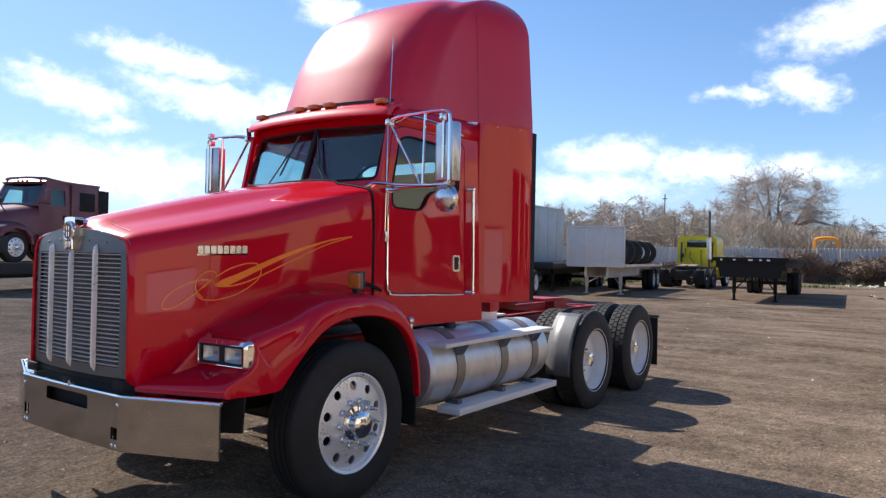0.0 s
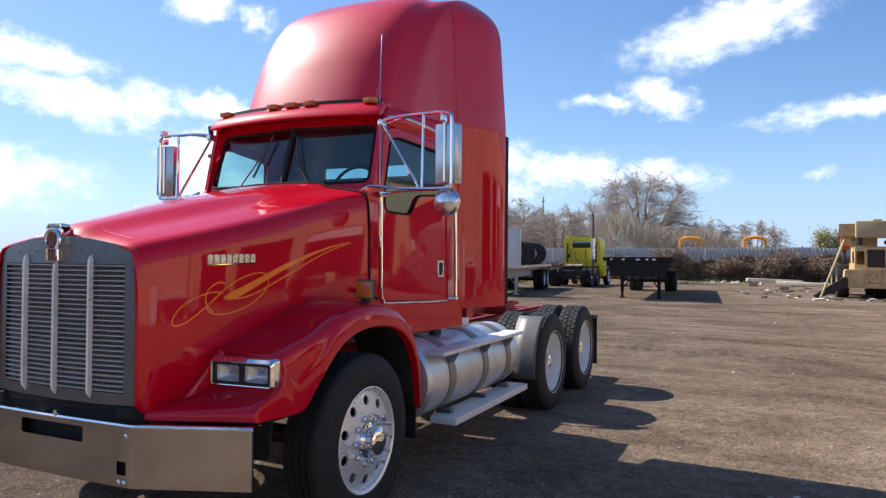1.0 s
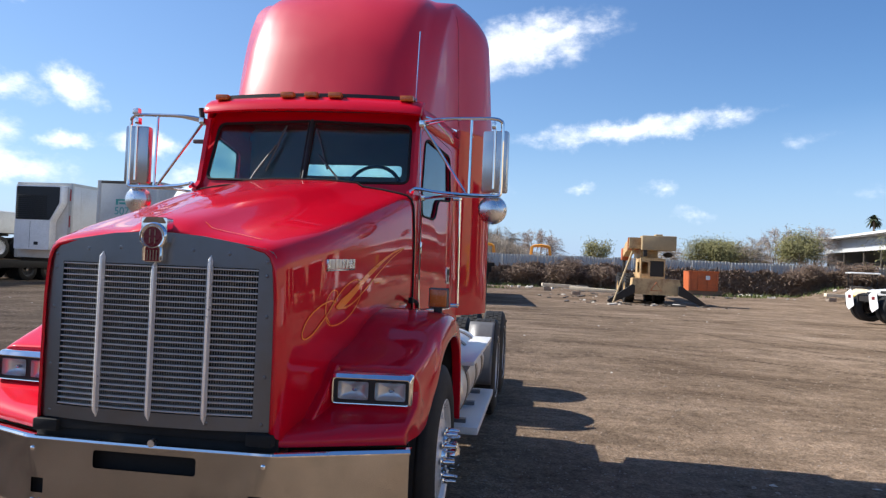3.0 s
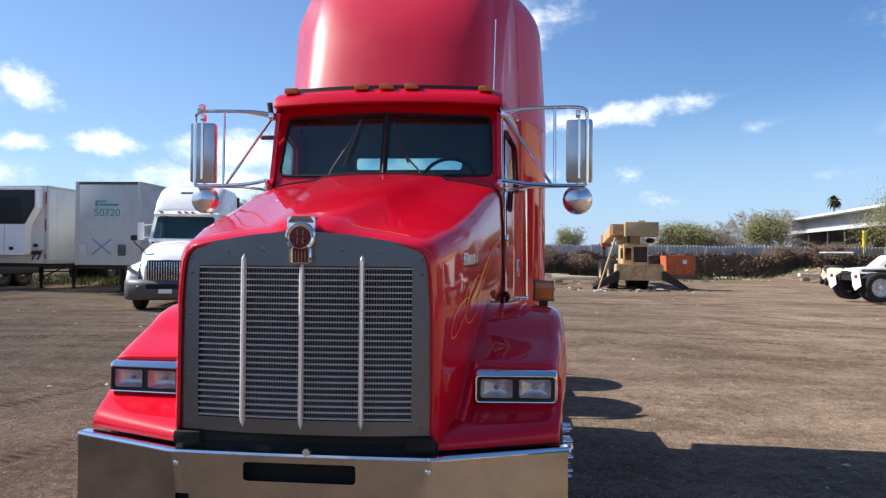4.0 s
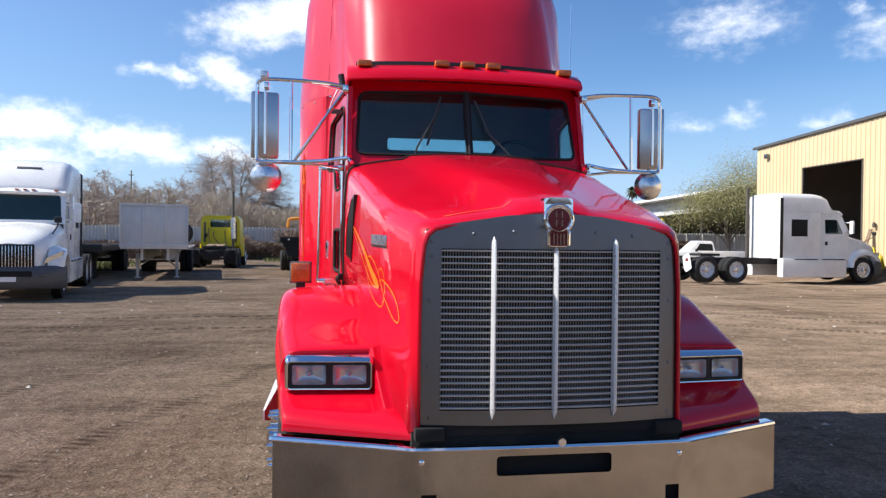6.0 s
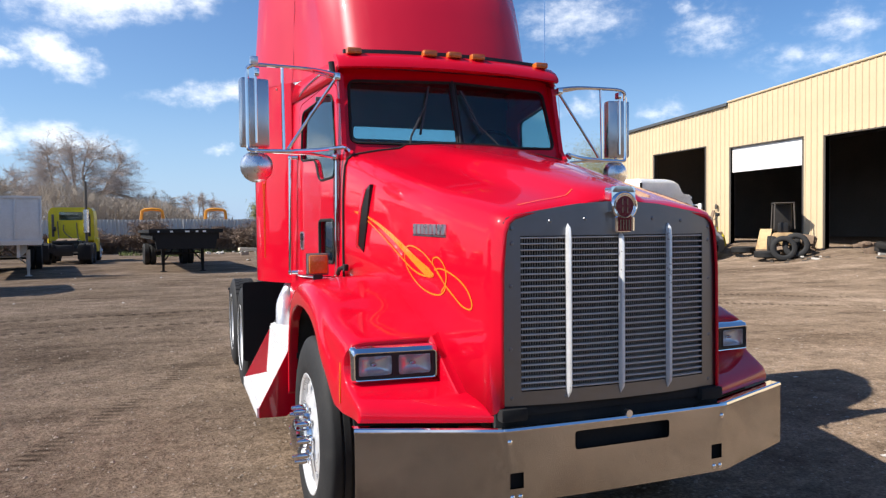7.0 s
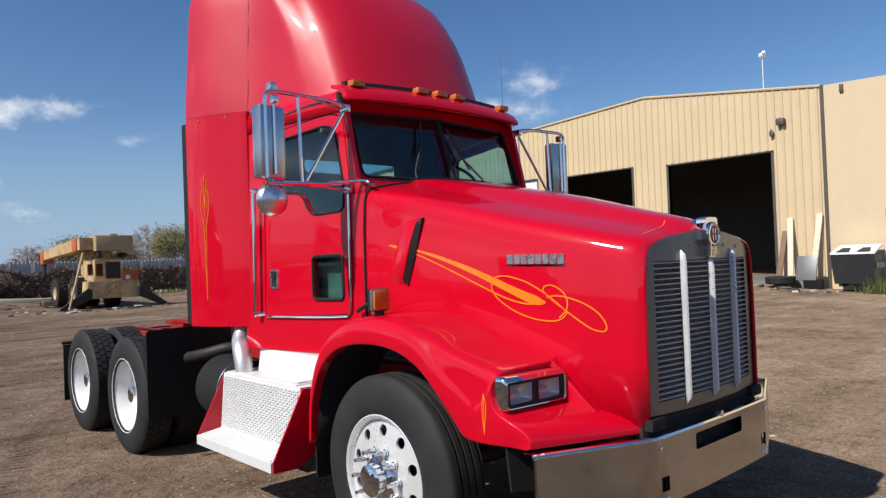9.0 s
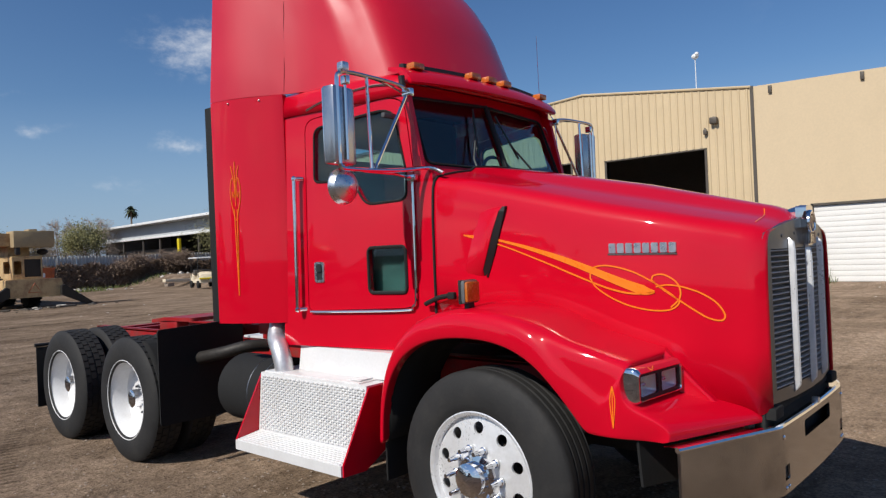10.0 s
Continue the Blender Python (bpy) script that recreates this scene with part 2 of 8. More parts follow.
M_FRAME = material("frame_red", (0.36, 0.012, 0.014), 0.45, 0, 0.2, 3, 40, 0.04, dirt=(0.10, 0.07, 0.055), dirt_amount=0.6, dirt_size=4)
M_GREASE = material("greasy_iron", (0.035, 0.031, 0.028), 0.6, 0.3, 0.3, 4, 40, 0.08)
M_SCREEN = material("radiator_screen", (0.010, 0.010, 0.010), 0.6, 0.2, 0.2, 8, 90, 0.03)
M_WHITE = material("white_truck_paint", (0.84, 0.84, 0.83), 0.28, 0, 0.04, 1.5, 20, 0.005, coat=0.4, dirt=(0.5, 0.47, 0.43), dirt_amount=0.2, dirt_size=1)
M_TRAILER = material("white_trailer_skin", (0.64, 0.64, 0.63), 0.42, 0.1, 0.08, 0.8, 14, 0.02, dirt=(0.42, 0.38, 0.34), dirt_amount=0.4, dirt_size=0.8)
M_GREYTR = material("grey_trailer_skin", (0.50, 0.52, 0.52), 0.45, 0.1, 0.08, 0.8, 14, 0.02, dirt=(0.33, 0.31, 0.29), dirt_amount=0.5, dirt_size=0.7)
M_GREYPL = material("grey_bumper_plastic", (0.085, 0.088, 0.092), 0.5, 0, 0.12, 3, 40, 0.03)
M_TEAL = material("teal_lettering", (0.06, 0.30, 0.27), 0.5, 0, 0.15, 3, 30, 0)
M_BLUE = material("blue_spray", (0.12, 0.24, 0.45), 0.6, 0, 0.2, 6, 40, 0)
M_MAROON = material("maroon_paint", (0.15, 0.04, 0.05), 0.4, 0, 0.15, 1.5, 20, 0.01, coat=0.2, dirt=(0.14, 0.10, 0.085), dirt_amount=0.4, dirt_size=1)
M_YELLOW = material("yellow_paint", (0.78, 0.62, 0.015), 0.4, 0, 0.1, 1.5, 20, 0.01, coat=0.2, dirt=(0.4, 0.3, 0.06), dirt_amount=0.35, dirt_size=1.2)
M_CRANE = material("crane_tan_paint", (0.58, 0.40, 0.20), 0.6, 0, 0.18, 1.2, 20, 0.03, dirt=(0.27, 0.125, 0.055), dirt_amount=0.9, dirt_size=2.0)
M_CRANECW = material("counterweight_tan", (0.40, 0.30, 0.17), 0.7, 0, 0.15, 1.2, 20, 0.04, dirt=(0.25, 0.18, 0.10), dirt_amount=0.5, dirt_size=1.3)
M_DUMP = material("orange_bin_paint", (0.55, 0.13, 0.04), 0.6, 0, 0.2, 1.2, 20, 0.03, dirt=(0.25, 0.09, 0.05), dirt_amount=0.6, dirt_size=1.5)
M_CLAD = material("beige_metal_cladding", (0.64, 0.50, 0.31), 0.5, 0.0, 0.05, 0.4, 8, 0.01, dirt=(0.52, 0.40, 0.25), dirt_amount=0.35, dirt_size=0.5)
M_STUCCO = material("beige_stucco", (0.66, 0.52, 0.34), 0.8, 0, 0.06, 0.5, 14, 0.06, dirt=(0.52, 0.41, 0.27), dirt_amount=0.35, dirt_size=0.5)
M_HOUSE = material("tan_house_wall", (0.30, 0.23, 0.14), 0.8, 0, 0.12, 0.6, 10, 0.05)
M_GOLD = material("faded_gold_paint", (0.52, 0.29, 0.06), 0.45, 0, 0.15, 1.5, 20, 0.01, dirt=(0.3, 0.2, 0.1), dirt_amount=0.4, dirt_size=1.2)
M_PALM = material("palm_fronds", (0.06, 0.075, 0.035), 0.7, 0, 0.3, 1, 6, 0)
M_TRIM = material("dark_trim_and_shade", (0.10, 0.085, 0.07), 0.5, 0.2, 0.2, 2, 30, 0.02)
M_ROLL = material("white_roller_door", (0.82, 0.80, 0.76), 0.5, 0, 0.05, 1, 20, 0.01)
# interior walls and slab: the shade inside the bays is put into this colour
M_SHADEIN = material("shade_darkened_interior", (0.20, 0.185, 0.17), 0.85, 0, 0.2, 0.6, 10, 0.05)
M_GALV = material("galvanised_sheet", (0.50, 0.495, 0.475), 0.5, 0.15, 0.12, 1.0, 20, 0.02, dirt=(0.35, 0.33, 0.30), dirt_amount=0.5, dirt_size=1)
M_SHEDW = material("grey_shed_wall", (0.48, 0.50, 0.52), 0.6, 0.1, 0.1, 0.5, 10, 0.02)
M_WOOD = material("raw_lumber", (0.72, 0.62, 0.46), 0.7, 0, 0.15, 4, 60, 0.05)
M_OLDWOOD = material("weathered_wood", (0.22, 0.15, 0.10), 0.85, 0, 0.3, 3, 50, 0.1)
M_BARK = material("grey_bark", (0.27, 0.21, 0.165), 0.9, 0, 0.3, 2, 20, 0.2)
# both twig colours are lightened to carry the haze of distance
M_TWIG = material("haze_pale_twigs", (0.40, 0.33, 0.285), 0.9, 0, 0.3, 1, 10, 0)
M_TWIG2 = material("haze_brown_twigs", (0.38, 0.32, 0.255), 0.9, 0, 0.3, 1, 10, 0)
M_LEAF = material("spring_leaves", (0.21, 0.195, 0.075), 0.7, 0, 0.4, 0.6, 5, 0)
M_DRYBUSH = material("dry_brush_stems", (0.19, 0.132, 0.095), 0.9, 0, 0.4, 0.5, 6, 0)
M_GRASS = material("green_weeds", (0.115, 0.135, 0.04), 0.8, 0, 0.4, 0.8, 6, 0)
M_STONE = material("gravel_stone", (0.29, 0.23, 0.18), 0.85, 0, 0.35, 6, 60, 0.1)
M_CHIP = material("pale_chip", (0.55, 0.51, 0.45), 0.8, 0, 0.3, 3, 40, 0.05)
M_ORANGE2 = material("orange_machine_paint", (0.75, 0.30, 0.03), 0.5, 0, 0.1, 2, 20, 0.02)
M_MIRROR = material("mirror_glass", (0.86, 0.88, 0.88), 0.03, 1, 0.02, 2, 20, 0, rough_vary=0.01)
M_SIGN = material("white_mudflap", (0.80, 0.80, 0.80), 0.5, 0, 0.06, 4, 40, 0.01)
M_PEEPBACK = material("dark_green_backing", (0.035, 0.075, 0.065), 0.9, 0, 0.2, 4, 60, 0.05)
M_TEALSEAT = material("faded_teal_cloth", (0.13, 0.24, 0.23), 0.9, 0, 0.2, 4, 60, 0.05)


def ground_material():
    m = bpy.data.materials.new("yard_dirt")
    m.use_nodes = True
    N, L = m.node_tree.nodes, m.node_tree.links
    b = N["Principled BSDF"]
    b.inputs["Roughness"].default_value = 0.93
    b.inputs["Specular IOR Level"].default_value = 0.05
    b.inputs["Diffuse Roughness"].default_value = 1.0
    tc = N.new("ShaderNodeTexCoord")

    def noise_of(scale, detail, rough=0.6, stretch=None):
        n = N.new("ShaderNodeTexNoise")
        n.inputs["Scale"].default_value, n.inputs["Detail"].default_value, n.inputs["Roughness"].default_value = scale, detail, rough
        if stretch:
            mp = N.new("ShaderNodeMapping")
            mp.inputs["Scale"].default_value = stretch[:3]
            mp.inputs["Rotation"].default_value = (0, 0, stretch[3])
            L.new(tc.outputs["Object"], mp.inputs["Vector"])
            L.new(mp.outputs[0], n.inputs["Vector"])
        else:
            L.new(tc.outputs["Object"], n.inputs["Vector"])
        return n.outputs["Fac"]

    def ramp(fac, stops):
        r = N.new("ShaderNodeValToRGB")
        r.color_ramp.elements.remove(r.color_ramp.elements[0])
        r.color_ramp.elements[0].position, r.color_ramp.elements[0].color = stops[0][0], (*stops[0][1], 1)
        for p, c in stops[1:]:
            e = r.color_ramp.elements.new(p)
            e.color = (*c, 1)
        L.new(fac, r.inputs[0])
        return r.outputs[0]

    def mixed(kind, fac, a, c):
        n = N.new("ShaderNodeMixRGB")
        n.blend_type = kind
        n.inputs[0].default_value = fac
        L.new(a, n.inputs[1])
        L.new(c, n.inputs[2])
        return n.outputs[0]

    large = ramp(noise_of(0.18, 5, 0.6), [(0.3, (0.200, 0.146, 0.103)), (0.5, (0.266, 0.197, 0.142)), (0.7, (0.342, 0.258, 0.191))])
    mid = ramp(noise_of(1.3, 6, 0.65), [(0.34, (0.68, 0.67, 0.66)), (0.58, (1.10, 1.10, 1.10))])
    grain = ramp(noise_of(38, 4, 0.7), [(0.34, (0.50, 0.49, 0.48)), (0.5, (1.0, 1.0, 1.0)), (0.68, (1.45, 1.44, 1.42))])
    tracks = ramp(noise_of(1.0, 4, 0.6, (0.22, 1.7, 1, 0.7)), [(0.36, (0.62, 0.61, 0.60)), (0.58, (1.10, 1.10, 1.10))])
    c = mixed("MULTIPLY", 1.0, large, mid)
    c = mixed("MULTIPLY", 0.85, c, grain)
    c = mixed("MULTIPLY", 0.50, c, tracks)
    clod = ramp(noise_of(9, 5, 0.7), [(0.36, (0.72, 0.70, 0.68)), (0.52, (1.0, 1.0, 1.0)), (0.70, (1.22, 1.21, 1.19))])
    c2 = mixed("MULTIPLY", 1.0, c, clod)
    damp = ramp(noise_of(0.33, 7, 0.62), [(0.50, (1.06, 1.05, 1.04)), (0.60, (0.70, 0.67, 0.64))])
    c2 = mixed("MULTIPLY", 0.8, c2, damp)
    # wheel ruts: (a point, heading in degrees from +x, bow, half width, cleats a metre)
    wob = N.new("ShaderNodeTexNoise")
    wob.inputs["Scale"].default_value, wob.inputs["Detail"].default_value = 0.5, 3
    L.new(tc.outputs["Object"], wob.inputs["Vector"])

    def calc(op, a, c=None, clamp=False):
        n = N.new("ShaderNodeMath")
        n.operation, n.use_clamp = op, clamp
        for i, v in enumerate((a, c)):
            if isinstance(v, (int, float)):
                n.inputs[i].default_value = v
            elif v is not None:
                L.new(v, n.inputs[i])
        return n.outputs[0]

    worn = 0.0
    for rx_, ry_, head, bow, half, cleat in ((-2.85, 2.94, 73, 0.012, 0.10, 9), (-4.75, 3.3, 73, 0.012, 0.11, 9), (-3.0, 10.3, 6, 0.010, 0.13, 4), (-3.0, 12.5, 5, 0.010, 0.14, 4),
                                             (6.5, 15.6, -60, 0.020, 0.14, 6), (8.4, 16.3, -60, 0.020, 0.14, 6), (9.0, 9.0, -38, 0.015, 0.13, 7), (10.3, 10.7, -38, 0.015, 0.13, 7),
                                             (-9.0, 9.5, 20, 0.012, 0.12, 8), (4.0, 22.0, 12, 0.010, 0.20, 3)):
        place = N.new("ShaderNodeMapping")
        place.vector_type = "TEXTURE"
        place.inputs["Location"].default_value = (rx_, ry_, 0)
        place.inputs["Rotation"].default_value = (0, 0, radians(head))
        L.new(tc.outputs["Object"], place.inputs["Vector"])
        sp = N.new("ShaderNodeSeparateXYZ")
        L.new(place.outputs[0], sp.inputs[0])
        bowed = calc("ADD", sp.outputs[1], calc("MULTIPLY", calc("MULTIPLY", sp.outputs[0], sp.outputs[0]), bow))
        off = calc("ABSOLUTE", calc("ADD", bowed, calc("MULTIPLY", calc("SUBTRACT", wob.outputs["Fac"], 0.5), 0.5)))
        band = calc("MULTIPLY", calc("SUBTRACT", half * 1.5, off), 1 / half, True)
        tread = calc("ADD", 0.55, calc("MULTIPLY", calc("SINE", calc("MULTIPLY", sp.outputs[0], 6.2832 * cleat)), 0.45))
        fade = calc("SUBTRACT", 1.0, calc("MULTIPLY", calc("ABSOLUTE", sp.outputs[0]), 0.085), True)
        worn = calc("MAXIMUM", worn, calc("MULTIPLY", calc("MULTIPLY", band, tread), fade))
    patchy = ramp(noise_of(2.2, 4, 0.6), [(0.30, (0.25, 0.25, 0.25)), (0.52, (1, 1, 1))])
    dark = calc("MULTIPLY", worn, patchy)
    rutted = N.new("ShaderNodeMixRGB")
    rutted.blend_type = "MULTIPLY"
    rutted.inputs[2].default_value = (0.36, 0.345, 0.33, 1)
    L.new(dark, rutted.inputs[0])
    L.new(c2, rutted.inputs[1])
    c2 = rutted.outputs[0]
    L.new(c2, b.inputs["Base Color"])
    b0 = N.new("ShaderNodeBump")
    b0.inputs["Strength"].default_value, b0.inputs["Distance"].default_value = 0.9, 0.05
    L.new(noise_of(9, 5, 0.7), b0.inputs["Height"])
    b1, b2 = N.new("ShaderNodeBump"), N.new("ShaderNodeBump")
    b1.inputs["Strength"].default_value, b1.inputs["Distance"].default_value = 0.8, 0.09
    b2.inputs["Strength"].default_value, b2.inputs["Distance"].default_value = 0.7, 0.015
    L.new(noise_of(3.0, 6, 0.65), b1.inputs["Height"])
    L.new(noise_of(45, 4, 0.7), b2.inputs["Height"])
    L.new(b1.outputs[0], b0.inputs["Normal"])
    L.new(b0.outputs[0], b2.inputs["Normal"])
    L.new(b2.outputs[0], b.inputs["Normal"])
    return m


M_GROUND = ground_material()


# ---- building blocks ----
def mesh_of(name, bm, mats, angle=32):
    me = bpy.data.meshes.new(name)
    bmesh.ops.recalc_face_normals(bm, faces=bm.faces)
    bm.to_mesh(me)
    bm.free()
    for m in (mats if isinstance(mats, (list, tuple)) else [mats]):
        me.materials.append(m)
    me.shade_smooth()
    me.set_sharp_from_angle(angle=radians(angle))
    return me


def part(name, bm, mats, parent=None, label="", m=None, angle=32):
    ob = new(name, bm if isinstance(bm, bpy.types.Mesh) else mesh_of(name, bm, mats, angle))
    if parent:
        ob.parent = parent
    if m is not None:
        ob.matrix_basis = m
    return tagged(ob, label)


def thing(name, m, label, category, group="", kind=""):
    ob = new(name)
    ob.empty_display_size = 0.3
    ob.matrix_basis = m
    return tagged(ob, label, category, group, kind)


def absorb(bm, tmp, m=None):
    if m is not None:
        bmesh.ops.transform(tmp, matrix=m, verts=tmp.verts)
    me = bpy.data.meshes.new("t")
    tmp.to_mesh(me)
    tmp.free()
    bm.from_mesh(me)
    bpy.data.meshes.remove(me)
    return bm


def box(bm, c, s, bev=0.0, m=None, seg=2):
    """A box of size s about c, its edges rounded by bev."""
    t = bmesh.new()
    bmesh.ops.create_cube(t, size=1)
    bmesh.ops.scale(t, vec=s, verts=t.verts)
    if bev:
        bmesh.ops.bevel(t, geom=list(t.edges), offset=bev, segments=seg, affect="EDGES", profile=0.6)
    bmesh.ops.translate(t, vec=c, verts=t.verts)
    return absorb(bm, t, m)


def span(bm, a, b, bev=0.0, m=None, seg=2):
    """A box between two corners."""
    return box(bm, [(p + q) / 2 for p, q in zip(a, b)], [abs(q - p) for p, q in zip(a, b)], bev, m, seg)


def rod(bm, p0, p1, r0, r1=None, seg=14):
    p0, p1 = Vector(p0), Vector(p1)
    d = p1 - p0
    t = bmesh.new()
    bmesh.ops.create_cone(t, cap_ends=True, segments=seg, radius1=r0, radius2=r0 if r1 is None else r1, depth=d.length)
    m = Matrix.Translation((p0 + p1) / 2) @ d.to_track_quat("Z", "Y").to_matrix().to_4x4()
    return absorb(bm, t, m)


def ball(bm, c, r, seg=12):
    t = bmesh.new()
    bmesh.ops.create_uvsphere(t, u_segments=seg, v_segments=max(4, seg // 2), radius=1)
    r = r if isinstance(r, (tuple, list)) else (r, r, r)
    return absorb(bm, t, Matrix.Translation(c) @ Matrix.Diagonal((*r, 1)))


def loft(bm, rings, close=False, caps=False):
    """Quads between rings of as many points each."""
    vs = [[bm.verts.new(p) for p in ring] for ring in rings]
    n = len(vs[0])
    for a, b in zip(vs, vs[1:]):
        for i in range(n if close else n - 1):
            j = (i + 1) % n
            bm.faces.new((a[i], a[j], b[j], b[i]))
    if caps:
        bm.faces.new(vs[0])
        bm.faces.new(list(reversed(vs[-1])))
    return bm


def smooth_line(pts, steps=6):
    """A Catmull-Rom line through the points."""
    p = [Vector(q) for q in pts]
    p = [2 * p[0] - p[1]] + p + [2 * p[-1] - p[-2]]
    out = []
    for i in range(1, len(p) - 2):
        for k in range(steps):
            t = k / steps
            out.append(0.5 * (2 * p[i] + (p[i + 1] - p[i - 1]) * t + (2 * p[i - 1] - 5 * p[i] + 4 * p[i + 1] - p[i + 2]) * t * t
                              + (3 * p[i] - p[i - 1] - 3 * p[i + 1] + p[i + 2]) * t ** 3))
    return out + [p[-2]]


def tube(bm, pts, r, seg=8, steps=0, scale=None):
    pts = smooth_line(pts, steps) if steps else [Vector(p) for p in pts]
    rings, up = [], None
    for i, p in enumerate(pts):
        d = (pts[min(i + 1, len(pts) - 1)] - pts[max(i - 1, 0)]).normalized()
        if up is None:
            up = d.orthogonal().normalized()
        up = (up - d * up.dot(d)).normalized()
        side = d.cross(up)
        k = r if scale is None else r * scale(i / (len(pts) - 1))
        rings.append([p + k * (math.cos(2 * math.pi * j / seg) * up + math.sin(2 * math.pi * j / seg) * side) for j in range(seg)])
    return loft(bm, rings, True, True)


def revolve(bm, prof, seg=48, m=None):
    """Turns a line of (radius, along x) about the x axis."""
    t = bmesh.new()
    rings = [[(x, r * math.cos(2 * math.pi * j / seg), r * math.sin(2 * math.pi * j / seg)) for j in range(seg)] for r, x in prof]
    loft(t, rings, True)
    return absorb(bm, t, m)


def panel(bm, outer, holes, place, thick):
    """A sheet with holes: plan points (u, v), place(u, v, w) gives the point at depth w, from 0 to thick."""
    t = bmesh.new()
    edges = []
    for ring in [outer, *holes]:
        vs = [t.verts.new((u, v, 0)) for u, v in ring]
        edges += [t.edges.new((vs[i], vs[(i + 1) % len(vs)])) for i in range(len(vs))]
    bmesh.ops.triangle_fill(t, use_beauty=True, use_dissolve=False, edges=edges)
    flat = list(t.verts)
    faces = [[v.index for v in f.verts] for f in t.faces if not t.verts.index_update()]
    rims = [[v.index for v in e.verts] for e in t.edges if len(e.link_faces) == 1]
    lo = [bm.verts.new(place(v.co.x, v.co.y, 0)) for v in flat]
    hi = [bm.verts.new(place(v.co.x, v.co.y, thick)) for v in flat]
    for f in faces:
        bm.faces.new([lo[i] for i in f])
        bm.faces.new([hi[i] for i in reversed(f)])
    for a, b in rims:
        bm.faces.new((lo[a], lo[b], hi[b], hi[a]))
    t.free()
    return bm


def rounded(pts, r, seg=4):
    """A polygon with rounded corners."""
    out, n = [], len(pts)
    rs = r if isinstance(r, (list, tuple)) else [r] * n
    for i in range(n):
        p, a, b = Vector(pts[i]), Vector(pts[i - 1]), Vector(pts[(i + 1) % n])
        k = min(rs[i], (a - p).length * 0.49, (b - p).length * 0.49)
        if k < 1e-5:
            out.append(tuple(p))
            continue
        s, e = p + (a - p).normalized() * k, p + (b - p).normalized() * k
        for j in range(seg + 1):
            t = j / seg
            q = (1 - t) ** 2 * s + 2 * t * (1 - t) * p + t * t * e
            out.append(tuple(q))
    return out


def rect(u0, v0, u1, v1):
    return [(u0, v0), (u1, v0), (u1, v1), (u0, v1)]


def table(pairs):
    """A smooth function through (at, value) pairs."""
    xs, ys = [p[0] for p in pairs], [p[1] for p in pairs]
    return lambda v: float(np.interp(v, xs, ys))


def lerp(a, b, t):
    return a + (b - a) * t


# ---- ground ----
def smoothstep(a, b, v):
    t = min(1, max(0, (v - a) / (b - a)))
    return t * t * (3 - 2 * t)


def rise(x, y):
    """The yard's height: level round the truck, climbing a little to the workshop, uneven by centimetres."""
    k = smoothstep(16, 20, y)                     # a steeper bank north of the middle bay
    h = 0.5 * lerp(smoothstep(13, 25, x), smoothstep(21, 24.4, x), k) * smoothstep(5, 14, y) + 0.35 * lerp(smoothstep(16, 26, x), smoothstep(21.5, 24.6, x), k) * smoothstep(14, 30, y)
    far = smoothstep(4, 9, math.hypot(x, y - 3.5))
    h += far * (0.05 * noise.noise((x * 0.16, y * 0.16, 2)) + 0.02 * noise.noise((x * 0.7, y * 0.7, 5)))
    return h + 0.008 * noise.noise((x * 1.9, y * 1.9, 9))


def ground_line(near, step, edge):
    a, d, out = 0.0, step, [0.0]
    while a < edge:
        if a > near:
            d *= 1.22
        a += d
        out.append(a)
    return [-v for v in reversed(out[1:])] + out


gx, gy = [v + 5 for v in ground_line(22, 0.3, 2500)], [v + 14 for v in ground_line(24, 0.3, 2500)]
bm = bmesh.new()
loft(bm, [[(x, y, rise(x, y) if abs(x) < 120 and abs(y) < 120 else 0) for x in gx] for y in gy])
ground = tagged(part("ground", bm, M_GROUND, angle=180), "brown packed dirt and gravel yard with tyre tracks", "ground", kind="structure")


# ---- wheels, shared by all vehicles ----
def tyre_mesh(name, lug=False, R=0.525, W=0.27, rim=0.312):
    """A tyre about the x axis from x = 0 (outer face) to -W, with grooves or lugs in the tread."""
    bm = bmesh.new()
    prof = [(rim, -0.015), (rim + 0.012, -0.002), (rim + 0.05, 0.004), (R - 0.13, 0.008), (R - 0.085, 0.004), (R - 0.045, -0.006),
            (R - 0.012, -0.022), (R - 0.003, -0.034)]
    if not lug:
        for k in range(4):
            x = -0.045 - k * 0.046
            prof += [(R, x), (R, x - 0.030), (R - 0.014, x - 0.033), (R - 0.014, x - 0.043)]
    else:
        prof += [(R - 0.010, -0.036), (R - 0.010, -W + 0.036)]
    prof += [(R - 0.003, -W + 0.034), (R - 0.012, -W + 0.022), (R - 0.045, -W + 0.006), (R - 0.13, -W - 0.008), (rim + 0.012, -W + 0.002), (rim, -W + 0.015)]
    revolve(bm, prof, 64)
    if lug:
        n = 46
        for k in range(n):
            for j, x in enumerate((-0.055, -0.105, -0.165, -0.215)):
                a = 2 * math.pi * (k + 0.5 * (j % 2)) / n
                box(bm, (x, 0, R - 0.006), (0.044, 0.058, 0.008), 0.0, Matrix.Rotation(a, 4, "X"))
    return mesh_of(name, bm, M_TYRE, 40)


